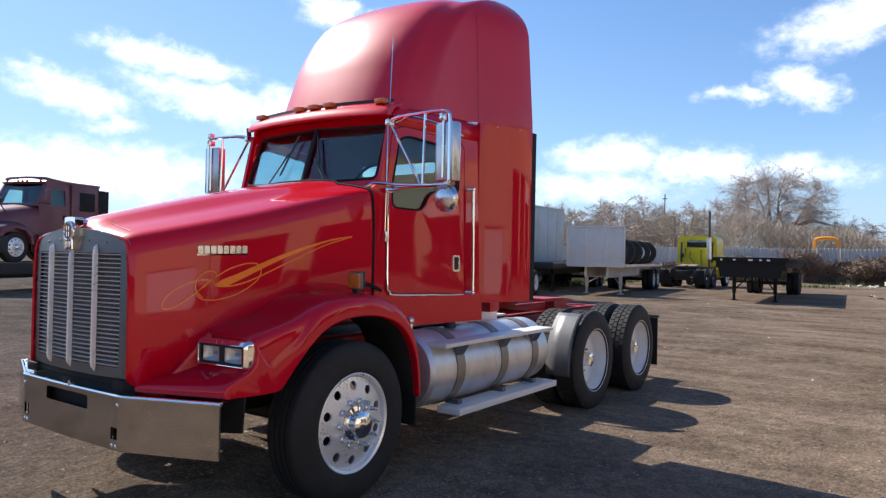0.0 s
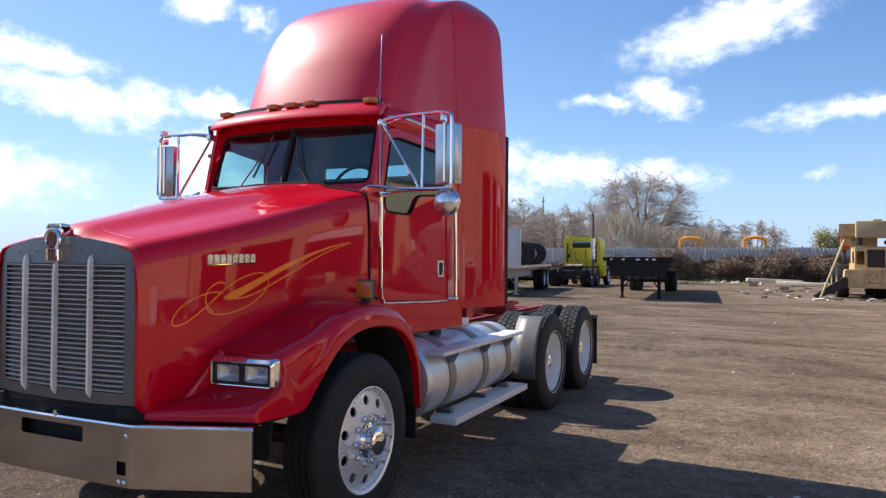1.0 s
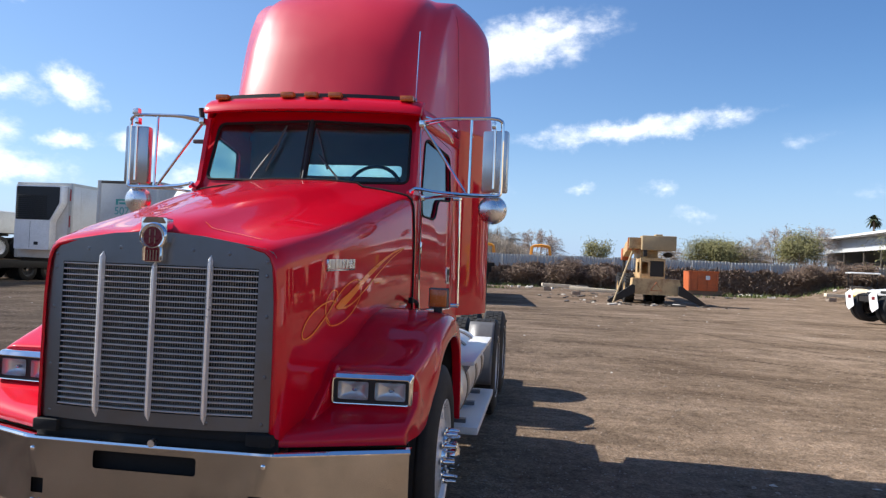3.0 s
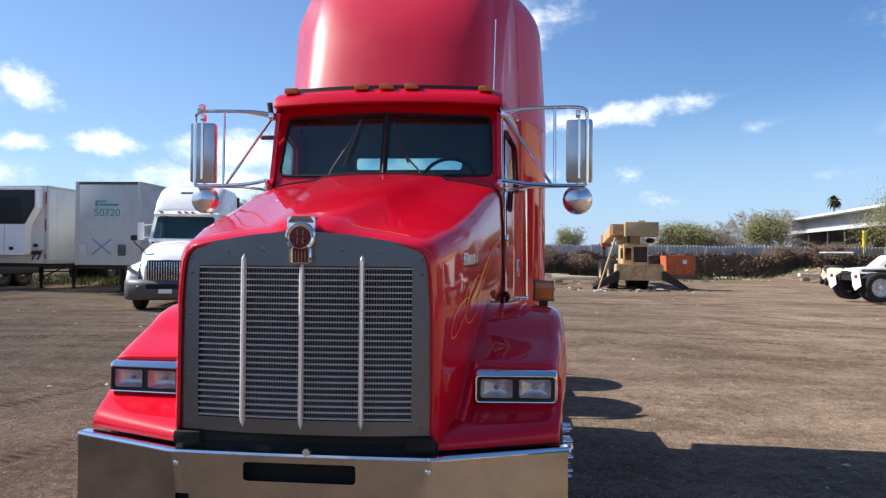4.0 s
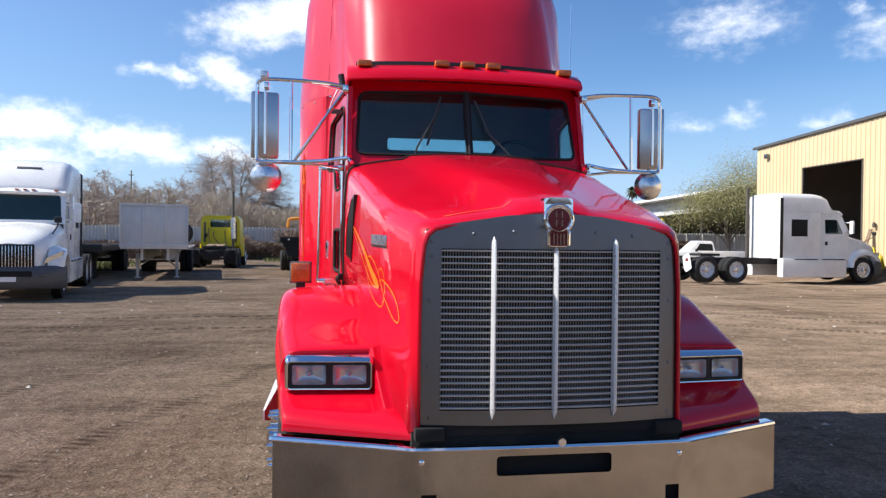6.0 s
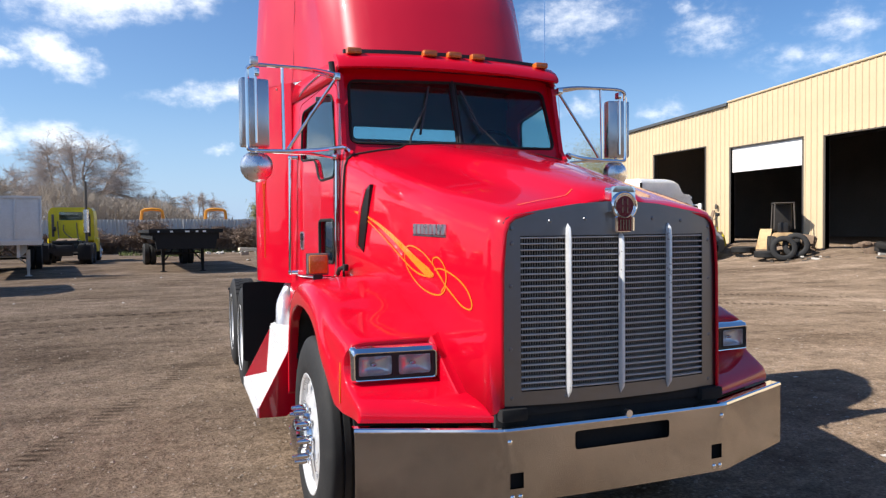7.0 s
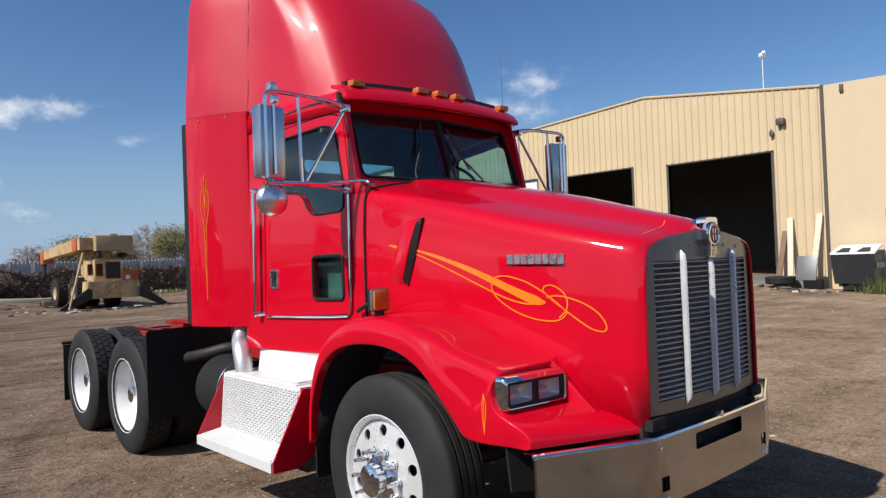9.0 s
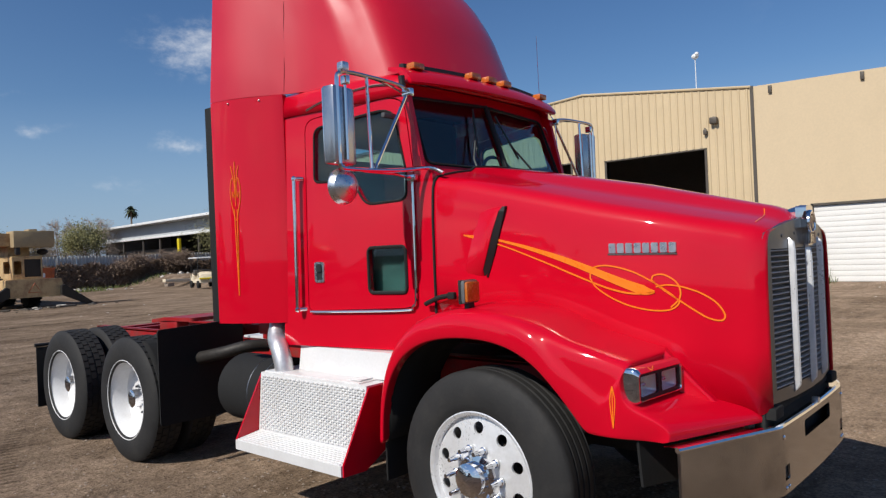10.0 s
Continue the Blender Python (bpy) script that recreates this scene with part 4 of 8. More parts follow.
# ---- headlights ----
for s in (-1, 1):
    bm = bmesh.new()
    X = lambda u: s * (0.893 + u)
    fy = lambda u: 0.312 + 0.035 * max(0, (u + 0.195) / 0.39)
    rim_ = lambda w, z0, z1, d, r: [(X(u), fy(u) + d, v) for u, v in rounded(rect(-w, z0, w, z1), r)]
    loft(bm, [rim_(0.194, 0.946, 1.108, 0.085, 0.024), rim_(0.193, 0.947, 1.107, 0.028, 0.024), rim_(0.191, 0.952, 1.101, 0.012, 0.024), rim_(0.184, 0.962, 1.084, 0.0, 0.018),
              rim_(0.178, 0.966, 1.080, 0.001, 0.015), rim_(0.175, 0.968, 1.078, 0.010, 0.014), rim_(0.174, 0.969, 1.077, 0.03, 0.014)], True)
    hl = part("headlight", bm, M_CHROME, truck, "chrome bezel twin rectangular headlight", angle=30)
    bm = bmesh.new()
    holes = [rounded(rect(-0.163, 0.979, -0.012, 1.068), 0.014), rounded(rect(0.012, 0.979, 0.163, 1.068), 0.014)]
    panel(bm, rounded(rect(-0.175, 0.968, 0.175, 1.078), 0.014), holes, lambda u, v, w: (X(u), fy(u) + 0.010 + w, v), 0.012)
    part("lamp_frame", bm, M_BLACK, hl, "black lamp mounting frame", angle=30)
    for c in (-0.0875, 0.0875):
        bm = bmesh.new()
        panel(bm, rounded(rect(c - 0.074, 0.980, c + 0.074, 1.067), 0.013), [], lambda u, v, w: (X(u), fy(u) + 0.010 + w, v), 0.004)
        part("lens", bm, M_LENS, hl, "ribbed clear headlight glass")
        bm = bmesh.new()
        loft(bm, [[(X(c + a * k), fy(c) + 0.016 + d, 1.0235 + b * k) for a, b in rounded(rect(-0.0745, -0.0435, 0.0745, 0.0435), 0.014)] for k, d in ((1, 0), (0.97, 0.009), (0.88, 0.021), (0.74, 0.031), (0.55, 0.038), (0.3, 0.042), (0.02, 0.043))], True)
        part("reflector", bm, M_REFL, hl, angle=60)
        bm = bmesh.new()
        ball(bm, (X(c), fy(c) + 0.045, 1.0235), (0.016, 0.016, 0.010), 12)
        part("bulb_shield", bm, M_SATIN, hl)
        bm = bmesh.new()
        loop = [(X(u), fy(u) + 0.009, v) for u, v in rounded(rect(c - 0.076, 0.978, c + 0.076, 1.069), 0.014)]
        tube(bm, loop + loop[:1], 0.0030, 5)
        part("gasket", bm, M_BLACK, hl)
    # amber turn lamp on the fender
    bm = bmesh.new()
    box(bm, (s * 1.06, 1.258, 1.430), (0.104, 0.040, 0.104), 0.012)
    tl = part("turn_lamp", bm, M_AMBER, truck, "amber square fender turn lamp in a grey housing")
    bm = bmesh.new()
    box(bm, (s * 1.06, 1.274, 1.430), (0.118, 0.044, 0.118), 0.012)
    part("housing", bm, M_GUARD, tl)
    bm = bmesh.new()
    span(bm, (s * 1.035, 1.255, 1.28), (s * 1.085, 1.285, 1.385), 0.006)
    span(bm, (s * 1.0, 1.272, 1.369), (s * 1.121, 1.290, 1.491), 0.003)
    part("bracket", bm, M_BLACK, tl)

# side badges and pinstripes on the hood
for s in (-1, 1):
    def side_x(y, z):
        ring = hood_ring(y)[:7]
        return s * (float(np.interp(z, [p[2] for p in ring], [-p[0] for p in ring])) + 0.004)

    bm = bmesh.new()
    panel(bm, rect(0.335, 1.580, 0.67, 1.588), [], lambda u, v, w: (s * (hood_x(u) + 0.003 + w), u, v + 0.02 * (u - 0.35)), 0.006)
    badge = part("badge", bm, M_CHROME, truck, "chrome badge of eight raised blocks")
    for k in range(8):
        bm = bmesh.new()
        y0 = 0.338 + k * 0.0415
        panel(bm, rounded(rect(y0, 1.590, y0 + 0.034, 1.638), 0.006, 2), [],
              lambda u, v, w: (s * (hood_x(u) + 0.003 + w), u, v + 0.02 * (u - 0.35)), 0.008)
        part("badge_block", bm, M_ALU, badge)

    def ribbon(bm, pts, w0, w1, steps=8):
        line = smooth_line([(y, z, 0) for y, z in pts], steps)
        n = len(line)
        lo, hi = [], []
        for i, p in enumerate(line):
            d = (line[min(i + 1, n - 1)] - line[max(i - 1, 0)]).normalized()
            q = Vector((-d.y, d.x, 0)) * lerp(w0, w1, i / (n - 1)) / 2
            lo.append(p - q)
            hi.append(p + q)
        loft(bm, [[(side_x(p.x, p.y), p.x, p.y) for p in (a, b)] for a, b in zip(lo, hi)])

    bm = bmesh.new()
    ribbon(bm, [(1.302, 1.694), (1.16, 1.656), (1.04, 1.619), (0.90, 1.571), (0.74, 1.508), (0.60, 1.450), (0.50, 1.413)], 0.010, 0.048)
    ribbon(bm, [(1.512, 1.729), (1.41, 1.714), (1.302, 1.694)], 0.006, 0.012)
    ribbon(bm, [(1.512, 1.727), (1.28, 1.664), (1.031, 1.569), (0.842, 1.490), (0.682, 1.427), (0.56, 1.398), (0.448, 1.402)], 0.006, 0.010)
    ribbon(bm, [(0.50, 1.413), (0.47, 1.406), (0.445, 1.405)], 0.046, 0.012)
    ribbon(bm, [(0.764, 1.475), (0.754, 1.523), (0.677, 1.536), (0.564, 1.509), (0.474, 1.465), (0.412, 1.425), (0.353, 1.380), (0.333, 1.353), (0.373, 1.321), (0.453, 1.316), (0.553, 1.334), (0.646, 1.371), (0.732, 1.427), (0.764, 1.475)], 0.007, 0.007)
    ribbon(bm, [(0.459, 1.462), (0.446, 1.483), (0.401, 1.486), (0.349, 1.456), (0.327, 1.415), (0.332, 1.371), (0.372, 1.331)], 0.007, 0.007)
    ribbon(bm, [(0.459, 1.462), (0.413, 1.421), (0.336, 1.367), (0.272, 1.321), (0.210, 1.282), (0.155, 1.272), (0.143, 1.300), (0.175, 1.352), (0.237, 1.396), (0.317, 1.427), (0.385, 1.437), (0.439, 1.429)], 0.007, 0.007)
    part("pinstripe", bm, M_ORANGE, truck, "orange scrollwork pinstripe")
    # air scoop on the passenger side: a red swelling with a black mouth facing forward
    if s < 0:
        rows = [(1.262, 1.872, 0.06), (1.268, 1.845, 0.62), (1.300, 1.74, 0.95), (1.335, 1.63, 1.0), (1.372, 1.53, 0.9), (1.388, 1.488, 0.10)]
        bm = bmesh.new()
        loft(bm, [[(s * (hood_x(y) + a * k), y + b, z) for a, b in ((-0.030, 0.004), (0.006, 0.002), (0.050, 0.0), (0.056, 0.012), (0.046, 0.07), (0.020, 0.17), (-0.020, 0.26))] for y, z, k in rows])
        part("air_scoop", bm, M_RED, truck, "red air scoop swelling from the hood side", angle=60)
        # a solid black block stands for the shade in the scoop's opening
        bm = bmesh.new()
        loft(bm, [[(s * (hood_x(y) - 0.02), y - 0.030, z), (s * (hood_x(y) + 0.016), y - 0.028, z), (s * (hood_x(y) + 0.046 * k), y - 0.001, z), (s * (hood_x(y) - 0.02), y, z)] for y, z, k in rows], True, True)
        part("scoop_mouth_block", bm, M_BLACK, truck, "black block standing for the shaded forward-facing scoop opening")
    # hood latch
    bm = bmesh.new()
    tube(bm, [(s * 0.83, 1.60, 1.39), (s * 0.85, 1.66, 1.38), (s * 0.85, 1.72, 1.36), (s * 0.84, 1.78, 1.34)], 0.014, 8, 4)
    box(bm, (s * 0.835, 1.58, 1.39), (0.03, 0.05, 0.04), 0.008)
    part("hood_latch", bm, M_RUBBER, truck)

# short thin orange lines on the hood's front shoulders
def hood_top(x, y):
    ring = hood_ring(y)
    return float(np.interp(x, [p[0] for p in ring], [p[2] for p in ring])) + 0.003


for s in (-1, 1):
    bm = bmesh.new()
    for pts, wd in (([(0.15, 0.09), (0.22, 0.070), (0.30, 0.055), (0.44, 0.045)], 0.004),):
        line = smooth_line([(x, y, 0) for x, y in pts], 8)
        loft(bm, [[(s * p.x, p.y - wd / 2, hood_top(p.x, p.y - wd / 2)), (s * p.x, p.y + wd / 2, hood_top(p.x, p.y + wd / 2))] for p in line])
    part("hood_line", bm, M_ORANGE, truck, "thin orange line on the hood front")

# ---- cab ----
cx = lambda y: 0.800 + 0.135 * (y - 1.72)
CAB_B, CAB_T = 1.215, 2.70
bm = bmesh.new()                                  # floor, firewall, roof, back wall with its window
span(bm, (-0.80, 1.75, CAB_B), (0.80, 2.98, CAB_B + 0.04))
span(bm, (-0.77, 1.725, CAB_B), (0.77, 1.74, 2.05))
panel(bm, rect(-0.955, CAB_B, 0.955, 2.755), [rounded(rect(-0.45, 2.355, 0.45, 2.455), 0.03)], lambda u, v, w: (u, 2.965 + w, v), 0.03)
cab = part("cab", bm, M_DASH, truck, "red steel day cab")
bm = bmesh.new()
rings = []
for y, dz in ((1.93, -0.06), (1.99, -0.02), (2.3, 0.0), (2.7, 0.0), (2.995, 0.0)):
    w = cx(y) - 0.02
    rings.append([(-w, y, 2.60), (-w + 0.004, y, 2.68), (-w + 0.022, y, 2.742 + dz), (-w + 0.06, y, 2.768 + dz), (0, y, 2.775 + dz), (w - 0.06, y, 2.768 + dz), (w - 0.022, y, 2.742 + dz), (w - 0.004, y, 2.68), (w, y, 2.60)])
loft(bm, rings)
roof = part("roof", bm, M_RED, truck, angle=60)
md = roof.modifiers.new("thickness", "SOLIDIFY")
md.thickness = 0.02
# front frame with the two windscreen panes
ws_y = lambda x, z: 1.755 + 0.34 * (z - 2.13) + 0.055 * (x / 0.78) ** 2
fr_out = [(u, 2.085) for u in np.linspace(-0.80, 0.80, 11)] + [(0.785, 2.40), (0.77, 2.68)] + [(u, 2.69) for u in np.linspace(0.70, -0.70, 9)] + [(-0.77, 2.68), (-0.785, 2.40)]
pane = lambda s: rounded([(s * 0.016, 2.168), (s * 0.735, 2.176), (s * 0.715, 2.60), (s * 0.016, 2.62)], [0.01, 0.05, 0.05, 0.01])
bm = bmesh.new()
panel(bm, fr_out, [pane(1), pane(-1)], lambda u, v, w: (u, ws_y(u, v) + w, v), 0.035)
part("windscreen_frame", bm, M_RED, cab)
for s in (-1, 1):
    bm = bmesh.new()
    panel(bm, pane(s), [], lambda u, v, w: (u, ws_y(u, v) + 0.012 + w, v), 0.005)
    part("windscreen_pane", bm, M_GLASS, cab, "tinted split windscreen pane").visible_shadow = False
    bm = bmesh.new()
    ring = [(u, ws_y(u, v) - 0.002, v) for u, v in pane(s)]
    tube(bm, ring + ring[:1], 0.010, 6)
    part("windscreen_seal", bm, M_RUBBER, cab)
    # wiper
    bm = bmesh.new()
    px = -0.35 if s < 0 else 0.12
    tip = (px + 0.12, 2.43)
    tube(bm, [(px - 0.02, 1.72, 2.15), (px, ws_y(px, 2.22) - 0.035, 2.22), (tip[0], ws_y(*tip) - 0.03, tip[1])] if s < 0 else [(px + 0.16, 1.72, 2.15), (px + 0.13, ws_y(px, 2.2) - 0.035, 2.2), (px - 0.02, ws_y(px, 2.36) - 0.03, 2.36)], 0.007, 6)
    b0, b1 = ((px + 0.07, 2.24), (px + 0.17, 2.58)) if s < 0 else ((px + 0.05, 2.26), (px - 0.07, 2.56))
    tube(bm, [(b0[0], ws_y(*b0) - 0.018, b0[1]), (b1[0], ws_y(*b1) - 0.018, b1[1])], 0.008, 6)
    part("wiper", bm, M_WIPER, cab)
bm = bmesh.new()
tube(bm, [(0, ws_y(0, 2.16) - 0.004, 2.16), (0, ws_y(0, 2.63) - 0.004, 2.63)], 0.012, 8)
part("windscreen_divider", bm, M_BLACK, cab)
bm = bmesh.new()
panel(bm, rounded(rect(-0.45, 2.355, 0.45, 2.455), 0.03), [], lambda u, v, w: (u, 2.975 + w, v), 0.005)
part("rear_window", bm, M_GLASS, cab).visible_shadow = False

DOOR = [(1.865, 1.315), (2.745, 1.290), (2.745, 2.55), (2.06, 2.60), (1.93, 2.56), (1.865, 2.13)]
WIN = [(1.915, 1.965), (2.235, 1.955), (2.33, 2.115), (2.665, 2.135), (2.665, 2.49), (2.10, 2.53), (2.005, 2.50), (1.915, 2.13)]
PEEP = rect(1.935, 1.405, 2.225, 1.685)
for s in (-1, 1):
    at = lambda u, v, w: (s * (cx(u) - 0.05 * max(0, v - 1.9) ** 1.0 * 0.9 - w), u, v)
    bm = bmesh.new()                              # skin round the door
    body = [(1.728, 1.055), (2.985, 1.055), (2.985, 2.64), (1.99, 2.66), (1.90, 2.62), (1.80, 2.16), (1.728, 2.10)]
    gap = [(u + (0.006 if u > 2.3 else -0.006), v + (0.006 if v > 2.0 else -0.006)) for u, v in DOOR]
    panel(bm, body, [rounded(gap, [0.10, 0.05, 0.08, 0.10, 0.10, 0.05])], at, 0.03)
    part("cab_side", bm, M_RED, cab)
    bm = bmesh.new()
    holes = [rounded(WIN, [0.05, 0.07, 0.07, 0.04, 0.06, 0.06, 0.06, 0.03])]
    if s < 0:
        holes.append(rounded(PEEP, 0.035))
    panel(bm, rounded(DOOR, [0.10, 0.05, 0.08, 0.10, 0.10, 0.05]), holes, at, 0.035)
    door = part("door", bm, M_RED, truck, "red cab door with notched window")
    bm = bmesh.new()
    panel(bm, holes[0], [], lambda u, v, w: at(u, v, w + 0.014), 0.005)
    part("side_window", bm, M_GLASS, door, "greenish side window glass").visible_shadow = False
    bm = bmesh.new()
    ring = [at(u, v, -0.001) for u, v in holes[0]]
    tube(bm, ring + ring[:1], 0.008, 6)
    part("window_seal", bm, M_RUBBER, door)
    if s < 0:
        bm = bmesh.new()
        panel(bm, holes[1], [], lambda u, v, w: at(u, v, w + 0.014), 0.005)
        part("peep_window", bm, M_GLASS, door, "small lower passenger window").visible_shadow = False
        bm = bmesh.new()
        ring = [at(u, v, -0.002) for u, v in rounded(PEEP, 0.035)]
        tube(bm, ring + ring[:1], 0.011, 6)
        part("peep_seal", bm, M_RUBBER, door)
        # panel added behind the glass to give it a greenish tone
        bm = bmesh.new()
        panel(bm, rect(1.90, 1.36, 2.27, 1.72), [], lambda u, v, w: at(u, v, w + 0.10), 0.01)
        part("peep_backing", bm, M_PEEPBACK, door, "dark green panel added behind the small window")
    # handle recess with its paddle
    bm = bmesh.new()
    panel(bm, rounded(rect(2.595, 1.475, 2.680, 1.610), 0.02), [rounded(rect(2.612, 1.490, 2.663, 1.595), 0.012)], lambda u, v, w: at(u, v, -0.006 + w), 0.008)
    h = part("door_handle", bm, M_ALU, door, "chrome framed paddle handle")
    bm = bmesh.new()
    panel(bm, rect(2.61, 1.488, 2.665, 1.597), [], lambda u, v, w: at(u, v, -0.002 + w), 0.003)
    panel(bm, rect(2.617, 1.545, 2.658, 1.590), [], lambda u, v, w: at(u, v, -0.012 + w), 0.008)
    part("handle_paddle", bm, M_BLACK, door)
    # bright trim along the door's front and lower edge
    bm = bmesh.new()
    tube(bm, [at(1.862, 2.07, -0.012), at(1.860, 1.42, -0.014), at(1.885, 1.325, -0.014), at(1.97, 1.300, -0.014), at(2.60, 1.285, -0.014), at(2.72, 1.285, -0.012)], 0.009, 8, 5)
    part("door_trim", bm, M_CHROME, door)
    # grab rail behind the door
    bm = bmesh.new()
    a, b = at(2.80, 2.17, -0.045), at(2.80, 1.30, -0.045)
    rod(bm, a, b, 0.015, seg=12)
    for p in (a, b):
        q = (p[0] - s * 0.055, p[1] - 0.02, p[2])
        rod(bm, p, q, 0.017)
        ball(bm, p, 0.021, 10)
    part("grab_rail", bm, M_CHROME, truck, "chrome vertical grab rail")
    # drip rail above the door
    bm = bmesh.new()
    tube(bm, [at(1.96, 2.665, -0.012), at(2.20, 2.69, -0.010), at(2.55, 2.66, -0.010), at(2.72, 2.62, -0.010)], 0.010, 6, 4)
    part("drip_rail", bm, M_CHROME, cab)

# interior
bm = bmesh.new()
span(bm, (-0.74, 1.80, 1.98), (0.74, 2.02, 2.14), 0.03)
part("dashboard", bm, M_DASH, cab)
for s in (-1, 1):
    bm = bmesh.new()
    box(bm, (s * 0.42, 2.55, 1.78), (0.48, 0.5, 0.14), 0.05)
    box(bm, (s * 0.42, 2.80, 2.02), (0.46, 0.14, 0.46), 0.05)
    part("seat", bm, M_TEALSEAT, cab)
bm = bmesh.new()
tube(bm, [(0.42 + 0.2 * math.cos(a), 2.12 + 0.07 * math.sin(a), 2.15 + 0.19 * math.sin(a)) for a in np.linspace(0, 2 * math.pi, 29)], 0.014, 6)
rod(bm, (0.42, 2.02, 2.05), (0.42, 2.12, 2.15), 0.03)
for a in (0.2, math.pi - 0.2, 1.5 * math.pi):
    rod(bm, (0.42, 2.12, 2.15), (0.42 + 0.2 * math.cos(a), 2.12 + 0.07 * math.sin(a), 2.15 + 0.19 * math.sin(a)), 0.012)
part("steering_wheel", bm, M_BLACK, cab)

# ---- sun visor with five clearance lamps ----
vis = [(0.00, 2.655), (-0.018, 2.664), (-0.012, 2.685), (0.03, 2.735), (0.09, 2.772), (0.18, 2.79), (0.185, 2.77), (0.10, 2.74), (0.03, 2.66)]
bm = bmesh.new()
rings = []
for x in (-0.80, -0.795, -0.76, -0.6, -0.4, -0.2, 0, 0.2, 0.4, 0.6, 0.76, 0.795, 0.80):
    e = 0.82 if abs(x) > 0.798 else 1
    rings.append([(x, 1.865 - 0.060 * (1 - (x / 0.80) ** 2) + 0.13 * max(0, abs(x) - 0.74) + dy * e, 2.70 + (z - 2.70) * e + 0.018 * (1 - (x / 0.80) ** 2)) for dy, z in vis])
loft(bm, rings, True, True)
visor = part("sun_visor", bm, M_RED, truck, "red exterior sun visor")
for x in (-0.685, -0.175, 0.0, 0.175, 0.685):
    bm = bmesh.new()
    y = 1.865 - 0.06 * (1 - (x / 0.8) ** 2) + 0.10
    box(bm, (x, y - 0.025, 2.792 + 0.018 * (1 - (x / 0.8) ** 2) - 0.012), (0.098, 0.07, 0.042), 0.014)
    part("clearance_lamp", bm, M_AMBER, visor, "amber clearance lamp")
bm = bmesh.new()
loft(bm, [[(x, 1.99 - 0.06 * (1 - (x / 0.80) ** 2) + dy, 2.785 + dz + 0.018 * (1 - (x / 0.8) ** 2)) for dy, dz in ((-0.01, -0.01), (-0.006, 0.020), (0.03, 0.026), (0.03, -0.01))] for x in np.linspace(-0.74, 0.74, 15)], True, True)
part("fairing_gasket", bm, M_BLACK, visor)

# ---- roof fairing and side extenders ----
f_w = table([(2.0, 0.70), (2.15, 0.735), (2.4, 0.785), (2.75, 0.85), (2.93, 0.925), (3.00, 0.985), (3.10, 1.045), (3.20, 1.098), (3.30, 1.138), (3.40, 1.164), (3.47, 1.172)])
f_y = table([(2.765, 2.085), (2.94, 2.150), (3.25, 2.275), (3.38, 2.345), (3.55, 2.455), (3.70, 2.58), (3.80, 2.70), (3.87, 2.83), (3.92, 2.98), (3.945, 3.12)])


def fairing_ring(z):
    """Plan of the fairing at height z: bowed nose, rounded corners, flaring sides."""
    yf = f_y(z)
    sq = 1 - 0.16 * max(0, (z - 3.60) / 0.345) ** 2.4
    front = [(0.0, -0.105), (0.18, -0.100), (0.36, -0.080), (0.50, -0.048), (0.60, -0.010), (0.66, 0.035), (0.695, 0.085)]
    half = [(x, yf + d) for x, d in front]
    y0 = yf + 0.15
    for k in range(14):
        y = lerp(y0, 3.47, k / 13)
        half.append((max(0.715, f_w(y)) if k else 0.718 + 0.2 * max(0, f_w(y) - 0.75), y))
    lean_in = float(np.interp(z, [2.80, 3.30, 3.60, 3.76, 3.95], [0.0, 0.035, 0.055, 0.075, 0.10]))
    half = [(x * sq - lean_in * smoothstep(0.70, 1.10, x), y) for x, y in half]
    return [(x, y, z) for x, y in reversed(half)] + [(-x, y, z) for x, y in half[1:]]


bm = bmesh.new()
zs = [2.765, 2.85, 2.94, 3.05, 3.15, 3.25, 3.32, 3.38, 3.47, 3.55, 3.63, 3.70, 3.75, 3.80, 3.84, 3.87, 3.90, 3.92, 3.935, 3.945]
rings = [fairing_ring(z) for z in zs]
top = rings[-1]
rings.append([(x * 0.93, lerp(y, 3.47, 0.08) if y < 3.46 else y, 3.958) for x, y, z in top])
rings.append([(x * 0.6, lerp(y, 3.47, 0.3) if y < 3.46 else y, 3.968) for x, y, z in top])
rings.append([(0, lerp(y, 3.47, 0.5) if y < 3.46 else y, 3.970) for x, y, z in top])
loft(bm, rings)
fairing = part("roof_fairing", bm, M_FADED, truck, "tall glossy red roof fairing", angle=70)
md = fairing.modifiers.new("thickness", "SOLIDIFY")
md.thickness, md.offset, md.use_rim = 0.012, -1, False
for s in (-1, 1):
    bm = bmesh.new()
    tube(bm, [(s * (float(np.interp(2.93, [p[1] for p in q[:21]][::-1], [p[0] for p in q[:21]][::-1])) + 0.0005), 2.93, q[0][2]) for q in [fairing_ring(z) for z in (2.78, 3.0, 3.2, 3.4, 3.6, 3.7, 3.8)]], 0.0014, 4)
    part("fairing_seam", bm, M_EMBLEM, fairing)
E_PLAN = [(2.935, 0.945), (2.95, 0.962), (3.00, 0.99), (3.10, 1.045), (3.20, 1.098), (3.30, 1.138), (3.40, 1.164), (3.47, 1.172)]
